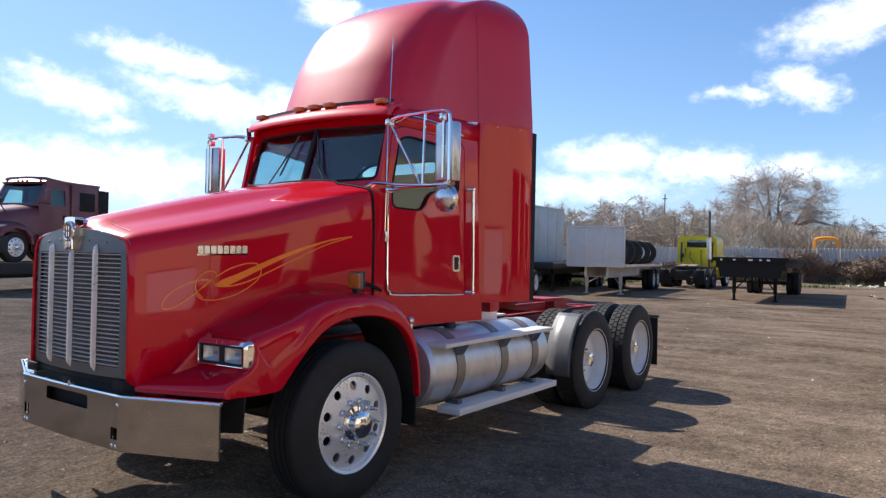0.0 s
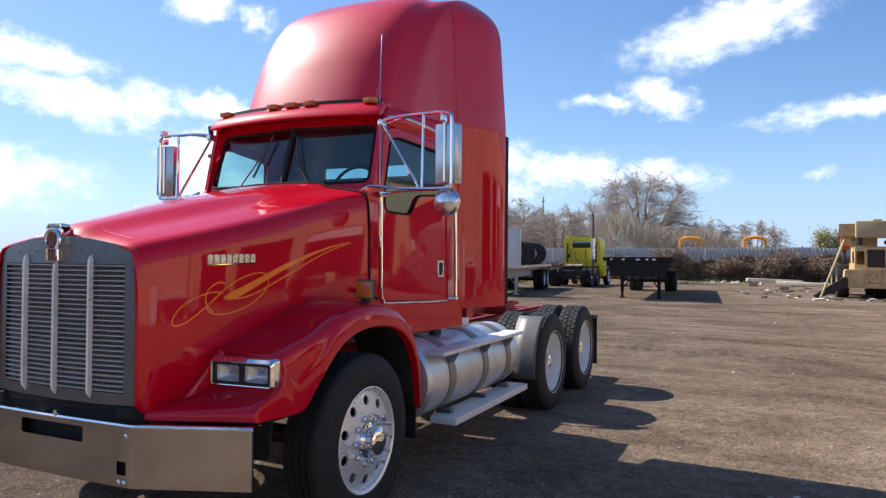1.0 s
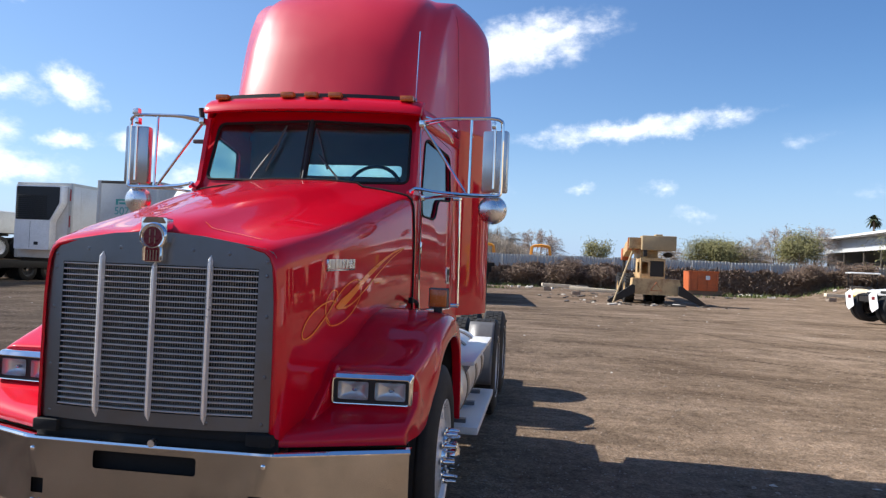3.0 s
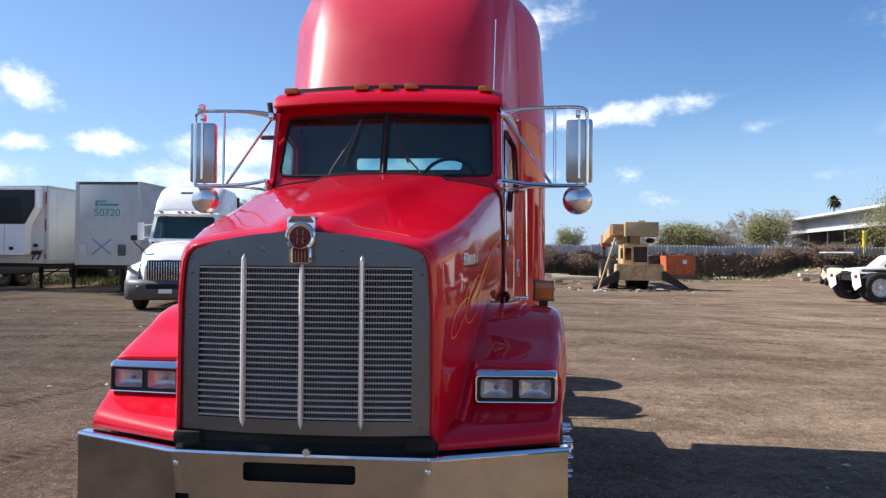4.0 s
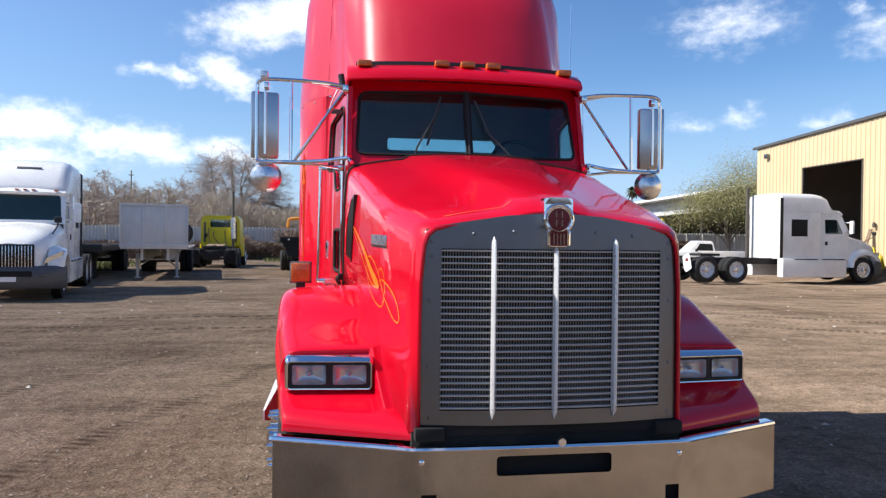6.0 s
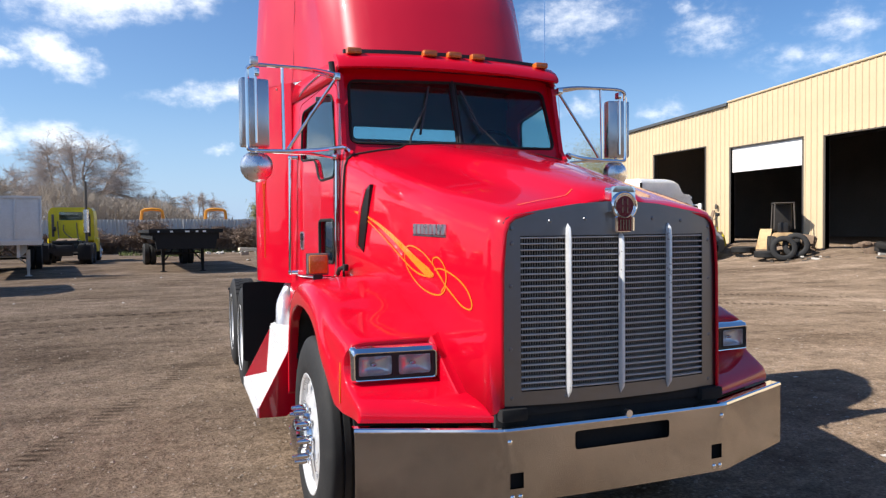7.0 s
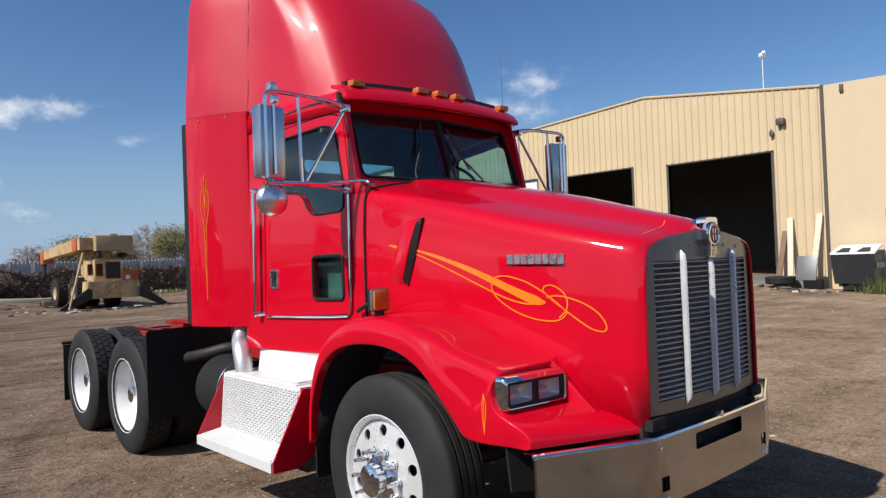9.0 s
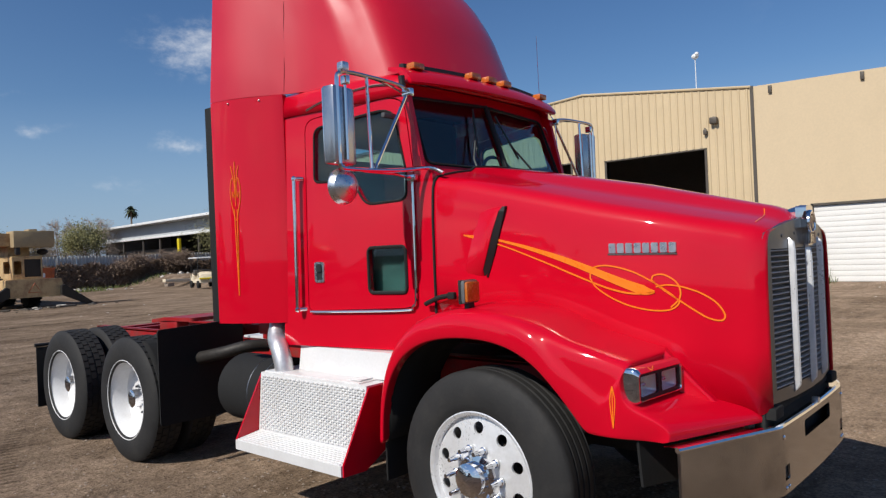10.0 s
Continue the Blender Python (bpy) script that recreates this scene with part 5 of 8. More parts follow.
for s in (-1, 1):
    bm = bmesh.new()
    ring = [(s * x, y) for y, x in E_PLAN] + [(s * (x - 0.03), y) for y, x in reversed(E_PLAN)]
    loft(bm, [[(x, y, z) for x, y in ring] for z in (1.205, 1.22, 2.0, 2.762)], True, True)
    part("side_extender", bm, M_RED, truck, "curved red cab side extender")
    bm = bmesh.new()
    span(bm, (s * 1.150, 3.468, 1.215), (s * 1.168, 3.56, 2.74), 0.004)
    part("rubber_edge", bm, M_RUBBER, truck, "black rubber trailing edge strip")
    for y in (3.08, 3.30):
        bm = bmesh.new()
        ball(bm, (s * (float(np.interp(y, [p[0] for p in E_PLAN], [p[1] for p in E_PLAN])) + 0.002), y, 2.735), 0.008, 8)
        part("rivet", bm, M_ALU, fairing)
    # scroll on the extender of the passenger side
    if s < 0:
        bm = bmesh.new()
        ex = lambda y: s * (float(np.interp(y, [p[0] for p in E_PLAN], [p[1] for p in E_PLAN])) + 0.0025)
        at_e = lambda dy, z: (ex(3.27 + dy), 3.27 + dy, z)
        for k in (-1, 1):
            tube(bm, [at_e(0.012 * k, 2.0), at_e(0.006 * k, 1.75), at_e(0, 1.40)], 0.0042, 4, 3)
            tube(bm, [at_e(0.004 * k, 1.92), at_e(0.034 * k, 2.06), at_e(0.036 * k, 2.16), at_e(0.018 * k, 2.22), at_e(0.006 * k, 2.15), at_e(0.016 * k, 2.08), at_e(0.024 * k, 2.12)], 0.0038, 4, 4)
            tube(bm, [at_e(0.010 * k, 2.20), at_e(0.022 * k, 2.27), at_e(0.030 * k, 2.30)], 0.0036, 4, 3)
        tube(bm, [at_e(0, 2.02), at_e(0, 2.33)], 0.0040, 4)
        part("pinstripe", bm, M_ORANGE, truck, "thin orange vertical pinstripe")

# fender pinstripes
for s in (-1,):
    bm = bmesh.new()
    xo = F_OUT(0.38) + 0.004
    for a in (-0.012, 0.0, 0.012):
        tube(bm, [(s * xo, 0.455, 1.03), (s * xo, 0.455 + a, 0.97), (s * (xo + 0.002), 0.455 + a * 0.5, 0.90), (s * (xo + 0.002), 0.455, 0.85)], 0.0025, 4, 3)
    for dy, dz in ((0.0, 0.052), (0.030, -0.018), (-0.030, -0.018)):
        tube(bm, [(s * 1.150, 1.20, 1.268), (s * (1.150 - 0.25 * max(0, dz)), 1.20 + dy, 1.268 + dz)], 0.0035, 4)
    part("pinstripe", bm, M_ORANGE, truck)

# ---- mirrors ----
for s in (-1, 1):
    bm = bmesh.new()
    box(bm, (0, 0, 0), (0.175, 0.085, 0.425), 0.018)
    head = part("mirror", bm, M_SATIN, truck, "tall chrome door mirror", pose(s * 1.325, 1.915, 2.35, 0, 0, s * -8))
    bm = bmesh.new()
    box(bm, (0, 0.045, 0), (0.158, 0.006, 0.405), 0.002)
    part("mirror_glass", bm, M_MIRROR, head)
    bm = bmesh.new()
    rod(bm, (0, -0.052, -0.19), (0, -0.052, 0.215), 0.009)
    part("mirror_rib", bm, M_CHROME, head)
    bm = bmesh.new()
    t = bmesh.new()
    revolve(t, [(0.0001, 0.055), (0.05, 0.048), (0.085, 0.028), (0.100, 0.0), (0.100, -0.012), (0.0001, -0.012)], 28)
    absorb(bm, t, pose(s * 1.315, 1.915, 2.020, 0, 0, -90))
    rod(bm, (s * 1.315, 1.91, 2.10), (s * 1.315, 1.91, 2.14), 0.012)
    part("convex_mirror", bm, M_ALU, truck, "round chrome convex mirror")
    bm = bmesh.new()
    tube(bm, [(s * 0.80, 1.88, 2.615), (s * 0.95, 1.87, 2.635), (s * 1.16, 1.865, 2.640), (s * 1.30, 1.865, 2.640), (s * 1.355, 1.868, 2.625), (s * 1.37, 1.87, 2.58), (s * 1.37, 1.87, 2.35), (s * 1.37, 1.87, 2.15), (s * 1.355, 1.865, 2.115),
              (s * 1.30, 1.865, 2.112), (s * 1.16, 1.85, 2.112), (s * 0.95, 1.81, 2.120), (s * 0.80, 1.74, 2.135), (s * 0.77, 1.66, 2.10)], 0.0125, 8, 3)
    tube(bm, [(s * 1.155, 1.866, 2.645), (s * 1.155, 1.85, 2.112)], 0.010, 8)
    tube(bm, [(s * 0.82, 1.885, 2.585), (s * 1.13, 1.85, 2.125)], 0.010, 8)
    tube(bm, [(s * 0.80, 1.93, 2.60), (s * 0.98, 1.90, 2.635), (s * 1.15, 1.868, 2.645)], 0.009, 8)
    tube(bm, [(s * 0.83, 1.84, 2.08), (s * 1.0, 1.84, 2.10), (s * 1.28, 1.865, 2.108)], 0.009, 8)
    box(bm, (s * 0.81, 1.88, 2.60), (0.04, 0.07, 0.05), 0.012)
    box(bm, (s * 0.835, 1.85, 2.085), (0.035, 0.07, 0.04), 0.012)
    box(bm, (s * 1.31, 1.868, 2.595), (0.03, 0.05, 0.05), 0.008)
    part("mirror_bracket", bm, M_CHROME, truck, "bent chrome mirror bracket")
    if s < 0:
        bm = bmesh.new()
        box(bm, (s * 1.325, 1.865, 2.665), (0.05, 0.05, 0.05), 0.012)
        part("marker_lamp", bm, M_ALU, truck)
        part("antenna_mount", tube(bmesh.new(), [(s * 0.83, 1.90, 2.63), (s * 0.84, 1.90, 2.70)], 0.02, 8), M_BLACK, truck)
        bm = bmesh.new()
        box(bm, (s * 0.88, 1.98, 2.47), (0.10, 0.03, 0.03), 0.008)
        part("spot_mirror_arm", bm, M_GREYPL, truck)
    else:
        bm = bmesh.new()
        tube(bm, [(s * 0.815, 1.85, 2.12), (s * 0.80, 1.87, 2.60), (s * 0.74, 1.96, 2.79), (s * 0.75, 1.97, 3.28)], 0.004, 5)
        tube(bm, [(s * 0.83, 1.83, 2.10), (s * 0.835, 1.82, 1.78)], 0.004, 5)
        box(bm, (s * 0.84, 1.82, 1.74), (0.02, 0.025, 0.08), 0.006)
        part("whip_antenna", bm, M_CHROME, truck, "thin whip antenna")

# ---- chassis ----
bm = bmesh.new()
for s in (-1, 1):
    span(bm, (s * 0.39, 0.15, 0.70), (s * 0.43, 7.35, 0.97), 0.006)
    for z in (0.70, 0.95):
        span(bm, (s * 0.34, 0.15, z), (s * 0.43, 7.35, z + 0.02))
for y in (0.25, 1.9, 3.4, 4.3, 5.65, 7.0, 7.33):
    span(bm, (-0.39, y - 0.05, 0.74), (0.39, y + 0.05, 0.93))
part("chassis_frame", bm, M_FRAME, truck, "red painted chassis frame rails")
bm = bmesh.new()
rod(bm, (-0.95, 1.205, 0.48), (0.95, 1.205, 0.48), 0.06)
for y in (4.93, 6.30):
    rod(bm, (-0.9, y, 0.515), (0.9, y, 0.515), 0.09)
    ball(bm, (0, y, 0.53), (0.25, 0.24, 0.24), 16)
    for s in (-1, 1):
        rod(bm, (s * 0.55, y - 0.12, 0.56), (s * 0.55, y - 0.38, 0.62), 0.10)
span(bm, (-0.35, 0.35, 0.5), (0.35, 1.7, 1.0), 0.08)
span(bm, (-0.3, 1.7, 0.55), (0.3, 3.0, 0.95), 0.08)
rod(bm, (0, 3.0, 0.65), (0, 4.9, 0.6), 0.06)
part("driveline", bm, M_GREASE, truck)
bm = bmesh.new()
plate = [(-0.42, 5.25), (0.42, 5.25), (0.45, 5.7), (0.40, 6.1), (0.14, 6.25), (0.06, 5.75), (-0.06, 5.75), (-0.14, 6.25), (-0.40, 6.1), (-0.45, 5.7)]
panel(bm, rounded(plate, 0.05), [], lambda u, v, w: (u, v, 1.08 - 0.10 * max(0, v - 5.7) + w), 0.035)
for s in (-1, 1):
    span(bm, (s * 0.30, 5.5, 0.97), (s * 0.43, 5.85, 1.08), 0.01)
part("fifth_wheel", bm, M_FRAME, truck, "red greasy fifth wheel coupling plate")
bm = bmesh.new()
span(bm, (-0.42, 3.55, 0.975), (0.42, 4.35, 0.995), 0.004)
part("deck_plate", bm, M_TREAD, truck)
bm = bmesh.new()
span(bm, (-0.88, 3.22, 1.02), (-0.43, 3.34, 1.15), 0.01)
span(bm, (-0.50, 3.30, 0.99), (-0.43, 3.95, 1.13), 0.01)
span(bm, (-0.90, 3.24, 1.10), (0.90, 3.40, 1.19), 0.015)
part("cab_support", bm, M_FRAME, truck, "dark red cab support crossmember")
bm = bmesh.new()
panel(bm, rounded(rect(-0.95, 2.93, -0.66, 3.12), 0.015), [rounded(rect(-0.93 + 0.055 * i, 2.96 + 0.075 * j, -0.895 + 0.055 * i, 3.01 + 0.075 * j), 0.008, 2) for i in range(5) for j in range(2)], lambda u, v, w: (u, v, 1.095 + w), 0.012)
part("grip_step", bm, M_TREAD, truck, "small perforated white step plate")
# coiled air lines behind the cab
bm = bmesh.new()
tube(bm, [(0.25 + 0.07 * math.cos(a), 3.55 + 0.006 * a, 1.12 + 0.07 * math.sin(a)) for a in np.linspace(0, 16 * math.pi, 140)], 0.010, 5)
part("air_line_coil", bm, M_FRAME, truck, "coiled red air line")
for s in (-1, 1):
    front_wheel(truck, s * 1.138, 1.200, 0.515, s)
    for y in (4.93, 6.30):
        dual_wheel(truck, s * 1.215, y, 0.515, s)
    # quarter fender ahead of the drive wheels
    bm = bmesh.new()
    arc = [(4.93 - 0.62 * math.cos(a), 0.515 + 0.60 * math.sin(a)) for a in np.linspace(math.radians(-10), math.radians(57), 14)]
    loft(bm, [[(s * x, y, z) for x in ((0.93, 1.05, 1.17, 1.20) if s > 0 else (0.60, 0.9, 1.17, 1.20))] for y, z in arc])
    q = part("quarter_fender", bm, M_GUARD if s > 0 else M_RUBBER, truck, "plain grey quarter fender" if s > 0 else "black plastic quarter fender", angle=60)
    md = q.modifiers.new("thickness", "SOLIDIFY")
    md.thickness = 0.012
    bm = bmesh.new()
    tube(bm, [(s * 1.195, y, z) for y, z in arc], 0.013, 6)
    part("fender_edge", bm, M_RUBBER, truck)
    bm = bmesh.new()
    span(bm, (s * 0.66, 6.98, 0.22), (s * 1.20, 6.99, 0.84), 0.003)
    part("mud_flap", bm, M_RUBBER, truck, "black rubber rear mud flap")
    bm = bmesh.new()
    rod(bm, (s * 0.43, 6.99, 0.86), (s * 1.21, 6.99, 0.86), 0.018)
    part("flap_bar", bm, M_BLACK, truck)

# driver side: fuel tank with straps and two step boards
bm = bmesh.new()
revolve(bm, [(0.0001, 0), (0.2, 0.006), (0.27, 0.022), (0.298, 0.05), (0.30, 0.08), (0.30, 1.86), (0.298, 1.89), (0.27, 1.918), (0.2, 1.934), (0.0001, 1.94)], 48, pose(0.845, 2.03, 0.715, 0, 0, 90))
tank = part("fuel_tank", bm, M_TANK, truck, "cylindrical dull aluminium fuel tank")
for y in (2.42, 3.10, 3.66):
    bm = bmesh.new()
    a0 = [math.radians(d) for d in range(-150, 160, 12)]
    loft(bm, [[(0.845 + r * math.cos(a), yy, 0.715 + r * math.sin(a)) for r, yy in ((0.301, y - 0.055), (0.309, y - 0.055), (0.309, y + 0.055), (0.301, y + 0.055))] for a in a0], True, True)
    part("strap", bm, M_STRAP, tank, "dull brown metal tank strap")
    bm = bmesh.new()
    panel(bm, [(1.02, 0.92), (1.19, 0.92), (1.13, 0.82), (1.11, 0.80)], [], lambda u, v, w: (u, y - 0.05 + w, v), 0.10)
    part("step_bracket", bm, M_STEEL, tank)
    bm = bmesh.new()
    span(bm, (1.02, y - 0.03, 0.40), (1.14, y + 0.03, 0.47))
    part("step_hanger", bm, M_STEEL, tank)
bm = bmesh.new()
span(bm, (0.985, 2.10, 0.912), (1.215, 3.88, 0.945), 0.008)
part("upper_step", bm, M_TREAD, truck, "white aluminium step board")
bm = bmesh.new()
span(bm, (1.03, 2.26, 0.385), (1.245, 3.92, 0.440), 0.008)
part("lower_step", bm, M_TREAD, truck, "white aluminium step board")
bm = bmesh.new()
box(bm, (0.62, 3.2, 1.05), (0.35, 0.7, 0.10), 0.02)
part("tank_cover", bm, M_TREAD, truck)
bm = bmesh.new()
rod(bm, (0.90, 2.60, 1.01), (0.90, 2.60, 1.05), 0.05)
part("fuel_cap", bm, M_BLACK, tank)
bm = bmesh.new()
ball(bm, (1.00, 1.94, 1.12), 0.03, 10)
rod(bm, (1.00, 1.94, 1.03), (1.00, 1.94, 1.10), 0.018)
part("hood_guide", bm, M_ALU, truck)

# passenger side: stepped white box, exhaust elbow, air tank
bm = bmesh.new()
prof = [(-0.70, 0.60), (-0.70, 0.885), (-1.115, 0.885), (-1.150, 0.500), (-1.33, 0.475), (-1.33, 0.415), (-1.15, 0.415)]
panel(bm, prof, [], lambda u, v, w: (u, 2.02 + w, v), 1.05)
panel(bm, [(-0.62, 0.89), (-0.62, 1.05), (-0.925, 1.05), (-0.95, 0.89)], [], lambda u, v, w: (u, 1.97 + w, v), 0.90)
bmesh.ops.bevel(bm, geom=[e for e in bm.edges if len(e.link_faces) == 2 and e.calc_face_angle(0) > 0.3], offset=0.008, segments=2, affect="EDGES")
stepbox = part("step_box", bm, M_TREAD, truck, "white diamond plate battery box steps", angle=25)
bm = bmesh.new()
for i in range(44):
    for j in range(22):
        k = (j + 0.5) / 22
        x, z = lerp(-1.1175, -1.1490, k), lerp(0.868, 0.515, k)
        box(bm, (0, 0, 0), (0.010, 0.019, 0.008), 0, pose(x - 0.003, 2.045 + i * 0.0232, z, 24 if (i + j) % 2 else -24, -5, 0))
tagged(part("raised_tread", bm, M_TREAD, stepbox), kind="stuff")
bm = bmesh.new()
for j in range(8):
    span(bm, (-1.322 + j * 0.021, 2.04, 0.4765 + j * 0.0029), (-1.313 + j * 0.021, 3.05, 0.4825 + j * 0.0029))
tagged(part("tread_rib", bm, M_TREAD, stepbox), kind="stuff")
for y in (2.01, 3.075):
    bm = bmesh.new()
    panel(bm, [(-0.70, 0.88), (-1.105, 0.875), (-1.318, 0.475), (-1.318, 0.412), (-1.15, 0.408), (-0.80, 0.60)], [], lambda u, v, w: (u, y + w, v), 0.012)
    part("end_plate", bm, M_RED, stepbox, "red step end plate")
bm = bmesh.new()
span(bm, (-1.10, 2.10, 0.884), (-0.955, 3.05, 0.893), 0.003)
box(bm, (-1.02, 2.17, 0.90), (0.10, 0.10, 0.008), 0.002)
part("step_lid", bm, M_TREAD, stepbox)
bm = bmesh.new()
tube(bm, [(-0.92, 3.12, 1.40), (-0.93, 3.11, 1.20), (-0.98, 3.07, 1.10), (-1.02, 2.98, 1.03), (-1.03, 2.93, 0.93), (-1.03, 2.92, 0.80)], 0.062, 20, 5)
part("exhaust_elbow", bm, M_TANK, truck, "silver bent exhaust elbow")
bm = bmesh.new()
rod(bm, (-0.80, 3.14, 0.68), (-0.80, 3.74, 0.68), 0.25, seg=32)
at_ = part("air_tank", bm, M_RUBBER, truck, "black cylindrical tank")
for y in (3.22, 3.36):
    bm = bmesh.new()
    tube(bm, [(-0.80 + 0.243 * math.cos(a), y, 0.68 + 0.243 * math.sin(a)) for a in np.linspace(0, 2 * math.pi, 33)], 0.010, 6)
    part("band", bm, M_STEEL, at_)
bm = bmesh.new()
tube(bm, [(-0.55, 3.80, 0.95), (-0.70, 3.86, 0.96), (-0.82, 4.0, 0.92), (-0.88, 4.2, 0.88), (-0.88, 4.275, 0.87)], 0.05, 12, 4)
part("side_pipe", bm, M_GREASE, truck)
bm = bmesh.new()
panel(bm, rounded([(-1.235, 0.38), (-0.48, 0.38), (-0.48, 1.15), (-1.235, 1.13)], 0.03), [], lambda u, v, w: (u, 4.27 + w, v), 0.015)
part("guard_plate", bm, M_RUBBER, truck, "black flat wheel guard plate")


# ---- workshop building: front wall at x = 24 ----
WX = 24.0
bld = thing("workshop_building", pose(WX, 20, 0), "long beige metal-clad truck workshop with open bays", "building")
bp = lambda u, v, w: (w, u - 20, v)          # u along y, v height, w inwards
ROOF = [(7.60, 7.42), (14.8, 8.40), (25.5, 7.82), (25.5, 7.68), (35.5, 7.32)]
BAYS = [(27.15, 31.35, 5.75), (21.0, 25.3, 5.50), (15.55, 19.8, 5.40), (9.45, 13.75, 5.28)]
outer = [(7.60, -0.3)]
for a, b, h in reversed(BAYS):
    outer += [(a, -0.3), (a, h), (b, h), (b, -0.3)]
outer += [(35.5, -0.3)] + list(reversed(ROOF))
bm = bmesh.new()
panel(bm, outer, [], bp, 0.22)
bwall = part("front_wall", bm, M_CLAD, bld, "ribbed beige metal cladding")
bm = bmesh.new()
y = 7.75
while y < 35.4:
    top = float(np.interp(y, [p[0] for p in ROOF], [p[1] for p in ROOF])) - 0.08
    low = next((h + 0.06 for a, b, h in BAYS if a - 0.12 < y < b + 0.12), 0.0)
    t = bmesh.new()
    loft(t, [[(-0.001, y - 20 - 0.055, z), (-0.035, y - 20 - 0.025, z), (-0.035, y - 20 + 0.025, z), (-0.001, y - 20 + 0.055, z)] for z in (low, top)], True, True)
    absorb(bm, t)
    y += 0.305
tagged(part("cladding_rib", bm, M_CLAD, bwall), kind="stuff")
bm = bmesh.new()
for (ya, za), (yb, zb) in ((ROOF[0], ROOF[1]), (ROOF[1], ROOF[2])):
    tube(bm, [(-0.03, ya - 20, za), (-0.03, yb - 20, zb)], 0.05, 6)
part("roof_edge", bm, M_CLAD, bld)
bm = bmesh.new()
tube(bm, [(-0.06, ROOF[3][0] - 20, ROOF[3][1] + 0.03), (-0.06, ROOF[4][0] - 20 + 0.3, ROOF[4][1] + 0.03)], 0.10, 4)
part("gutter", bm, M_GREYPL, bld, "dark grey roof gutter")
bm = bmesh.new()                                  # roof, side and back walls, floor
loft(bm, [[(x, ya - 20, za - 0.02) for x in (0.05, 16)] for ya, za in ROOF])
part("roof", bm, M_GALV, bld)
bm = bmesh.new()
part("side_wall", span(bm, (0.22, 15.3, -0.3), (16, 15.5, 7.3)), M_SHADEIN, bld)
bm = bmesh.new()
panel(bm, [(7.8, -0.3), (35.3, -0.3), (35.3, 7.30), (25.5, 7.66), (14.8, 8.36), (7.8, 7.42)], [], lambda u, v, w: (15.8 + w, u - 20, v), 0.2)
part("back_wall", bm, M_SHADEIN, bld)
part("side_wall", span(bmesh.new(), (0.22, -12.4, -0.3), (16, -12.2, 7.3)), M_SHADEIN, bld)
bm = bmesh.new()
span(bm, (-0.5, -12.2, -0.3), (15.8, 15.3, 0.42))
part("slab", bm, M_SHADEIN, bld)
for a, b, h in BAYS:
    bm = bmesh.new()
    for y in (a - 0.05, b + 0.05):
        span(bm, (-0.02, y - 20 - 0.05, 0), (0.24, y - 20 + 0.05, h + 0.03))
    span(bm, (-0.02, a - 20 - 0.1, h), (0.24, b - 20 + 0.1, h + 0.05))
    part("bay_trim", bm, M_TRIM, bld, "dark rusty bay door trim")
# half-open roller door in the second bay, built of slats
a, b, h = BAYS[1]
rd = part("roller_door", span(bmesh.new(), (0.10, a - 20, h - 0.12), (0.13, b - 20, h)), M_ROLL, bld, "white roller door half raised")
for k in range(6):
    bm = bmesh.new()
    box(bm, (0.10, (a + b) / 2 - 20, h - 0.20 - k * 0.185), (0.035, b - a, 0.181), 0.005)
    part("slat", bm, M_ROLL, rd)
# lamps on the wall
for y, z, m in ((34.4, 6.75, M_STEEL), (9.0, 6.35, M_TRIM), (26.2, 2.6, M_TRIM), (9.35, 5.95, M_TRIM)):
    bm = bmesh.new()
    box(bm, (-0.12, y - 20, z), (0.22, 0.30, 0.26) if z > 6 else (0.1, 0.16, 0.22), 0.05)
    rod(bm, (-0.02, y - 20, z + 0.05), (-0.16, y - 20, z + 0.14), 0.03)
    part("wall_lamp", bm, m, bld, "small wall-mounted floodlight")
# vent pole on the roof
bm = bmesh.new()
rod(bm, (1.4, 10.2 - 20, 7.6), (1.4, 10.2 - 20, 9.3), 0.018)
ball(bm, (1.4, 10.2 - 20, 9.40), (0.15, 0.15, 0.12), 12)
ball(bm, (1.2, 10.05 - 20, 9.44), (0.09, 0.09, 0.09), 10)
part("roof_dish", bm, M_WHITE, bld, "white dish on a thin roof mast")
bm = bmesh.new()
box(bm, (1.0, -5.5, 8.42), (0.5, 0.7, 0.18), 0.04)
part("roof_vent", bm, M_TRIM, bld)

annex = thing("stucco_annex", pose(WX, 0, 0), "plain beige stucco warehouse with white door", "building")
bm = bmesh.new()
A_OUT = [(-14, -0.3), (0.9, -0.3), (0.9, 2.75), (5.62, 2.75), (5.62, -0.3), (7.53, -0.3), (7.53, 7.42), (-14, 6.7)]
panel(bm, A_OUT, [], lambda u, v, w: (w - 0.02, u, v), 0.25)
part("wall", bm, M_STUCCO, annex, "flat beige wall")
bm = bmesh.new()
span(bm, (0.23, -14, -0.3), (14, 7.5, 6.6))
part("body", bm, M_STUCCO, annex)
adoor = part("roller_door", span(bmesh.new(), (0.06, 0.9, -0.1), (0.10, 5.62, 2.75)), M_ROLL, annex, "closed white roller door")
for k in range(14):
    bm = bmesh.new()
    box(bm, (0.05, 3.26, 0.1 + k * 0.195), (0.03, 4.72, 0.185), 0.010)
    part("slat", bm, M_ROLL, adoor)
bm = bmesh.new()
for p, q in (((-0.05, 0.82, 0), (0.06, 0.90, 2.80)), ((-0.05, 5.62, 0), (0.06, 5.70, 2.80)), ((-0.05, 0.82, 2.75), (0.06, 5.70, 2.83))):
    span(bm, p, q)
part("door_frame", bm, M_TRIM, annex)
bm = bmesh.new()
span(bm, (-0.06, 7.50, 0), (-0.021, 7.62, 7.44))
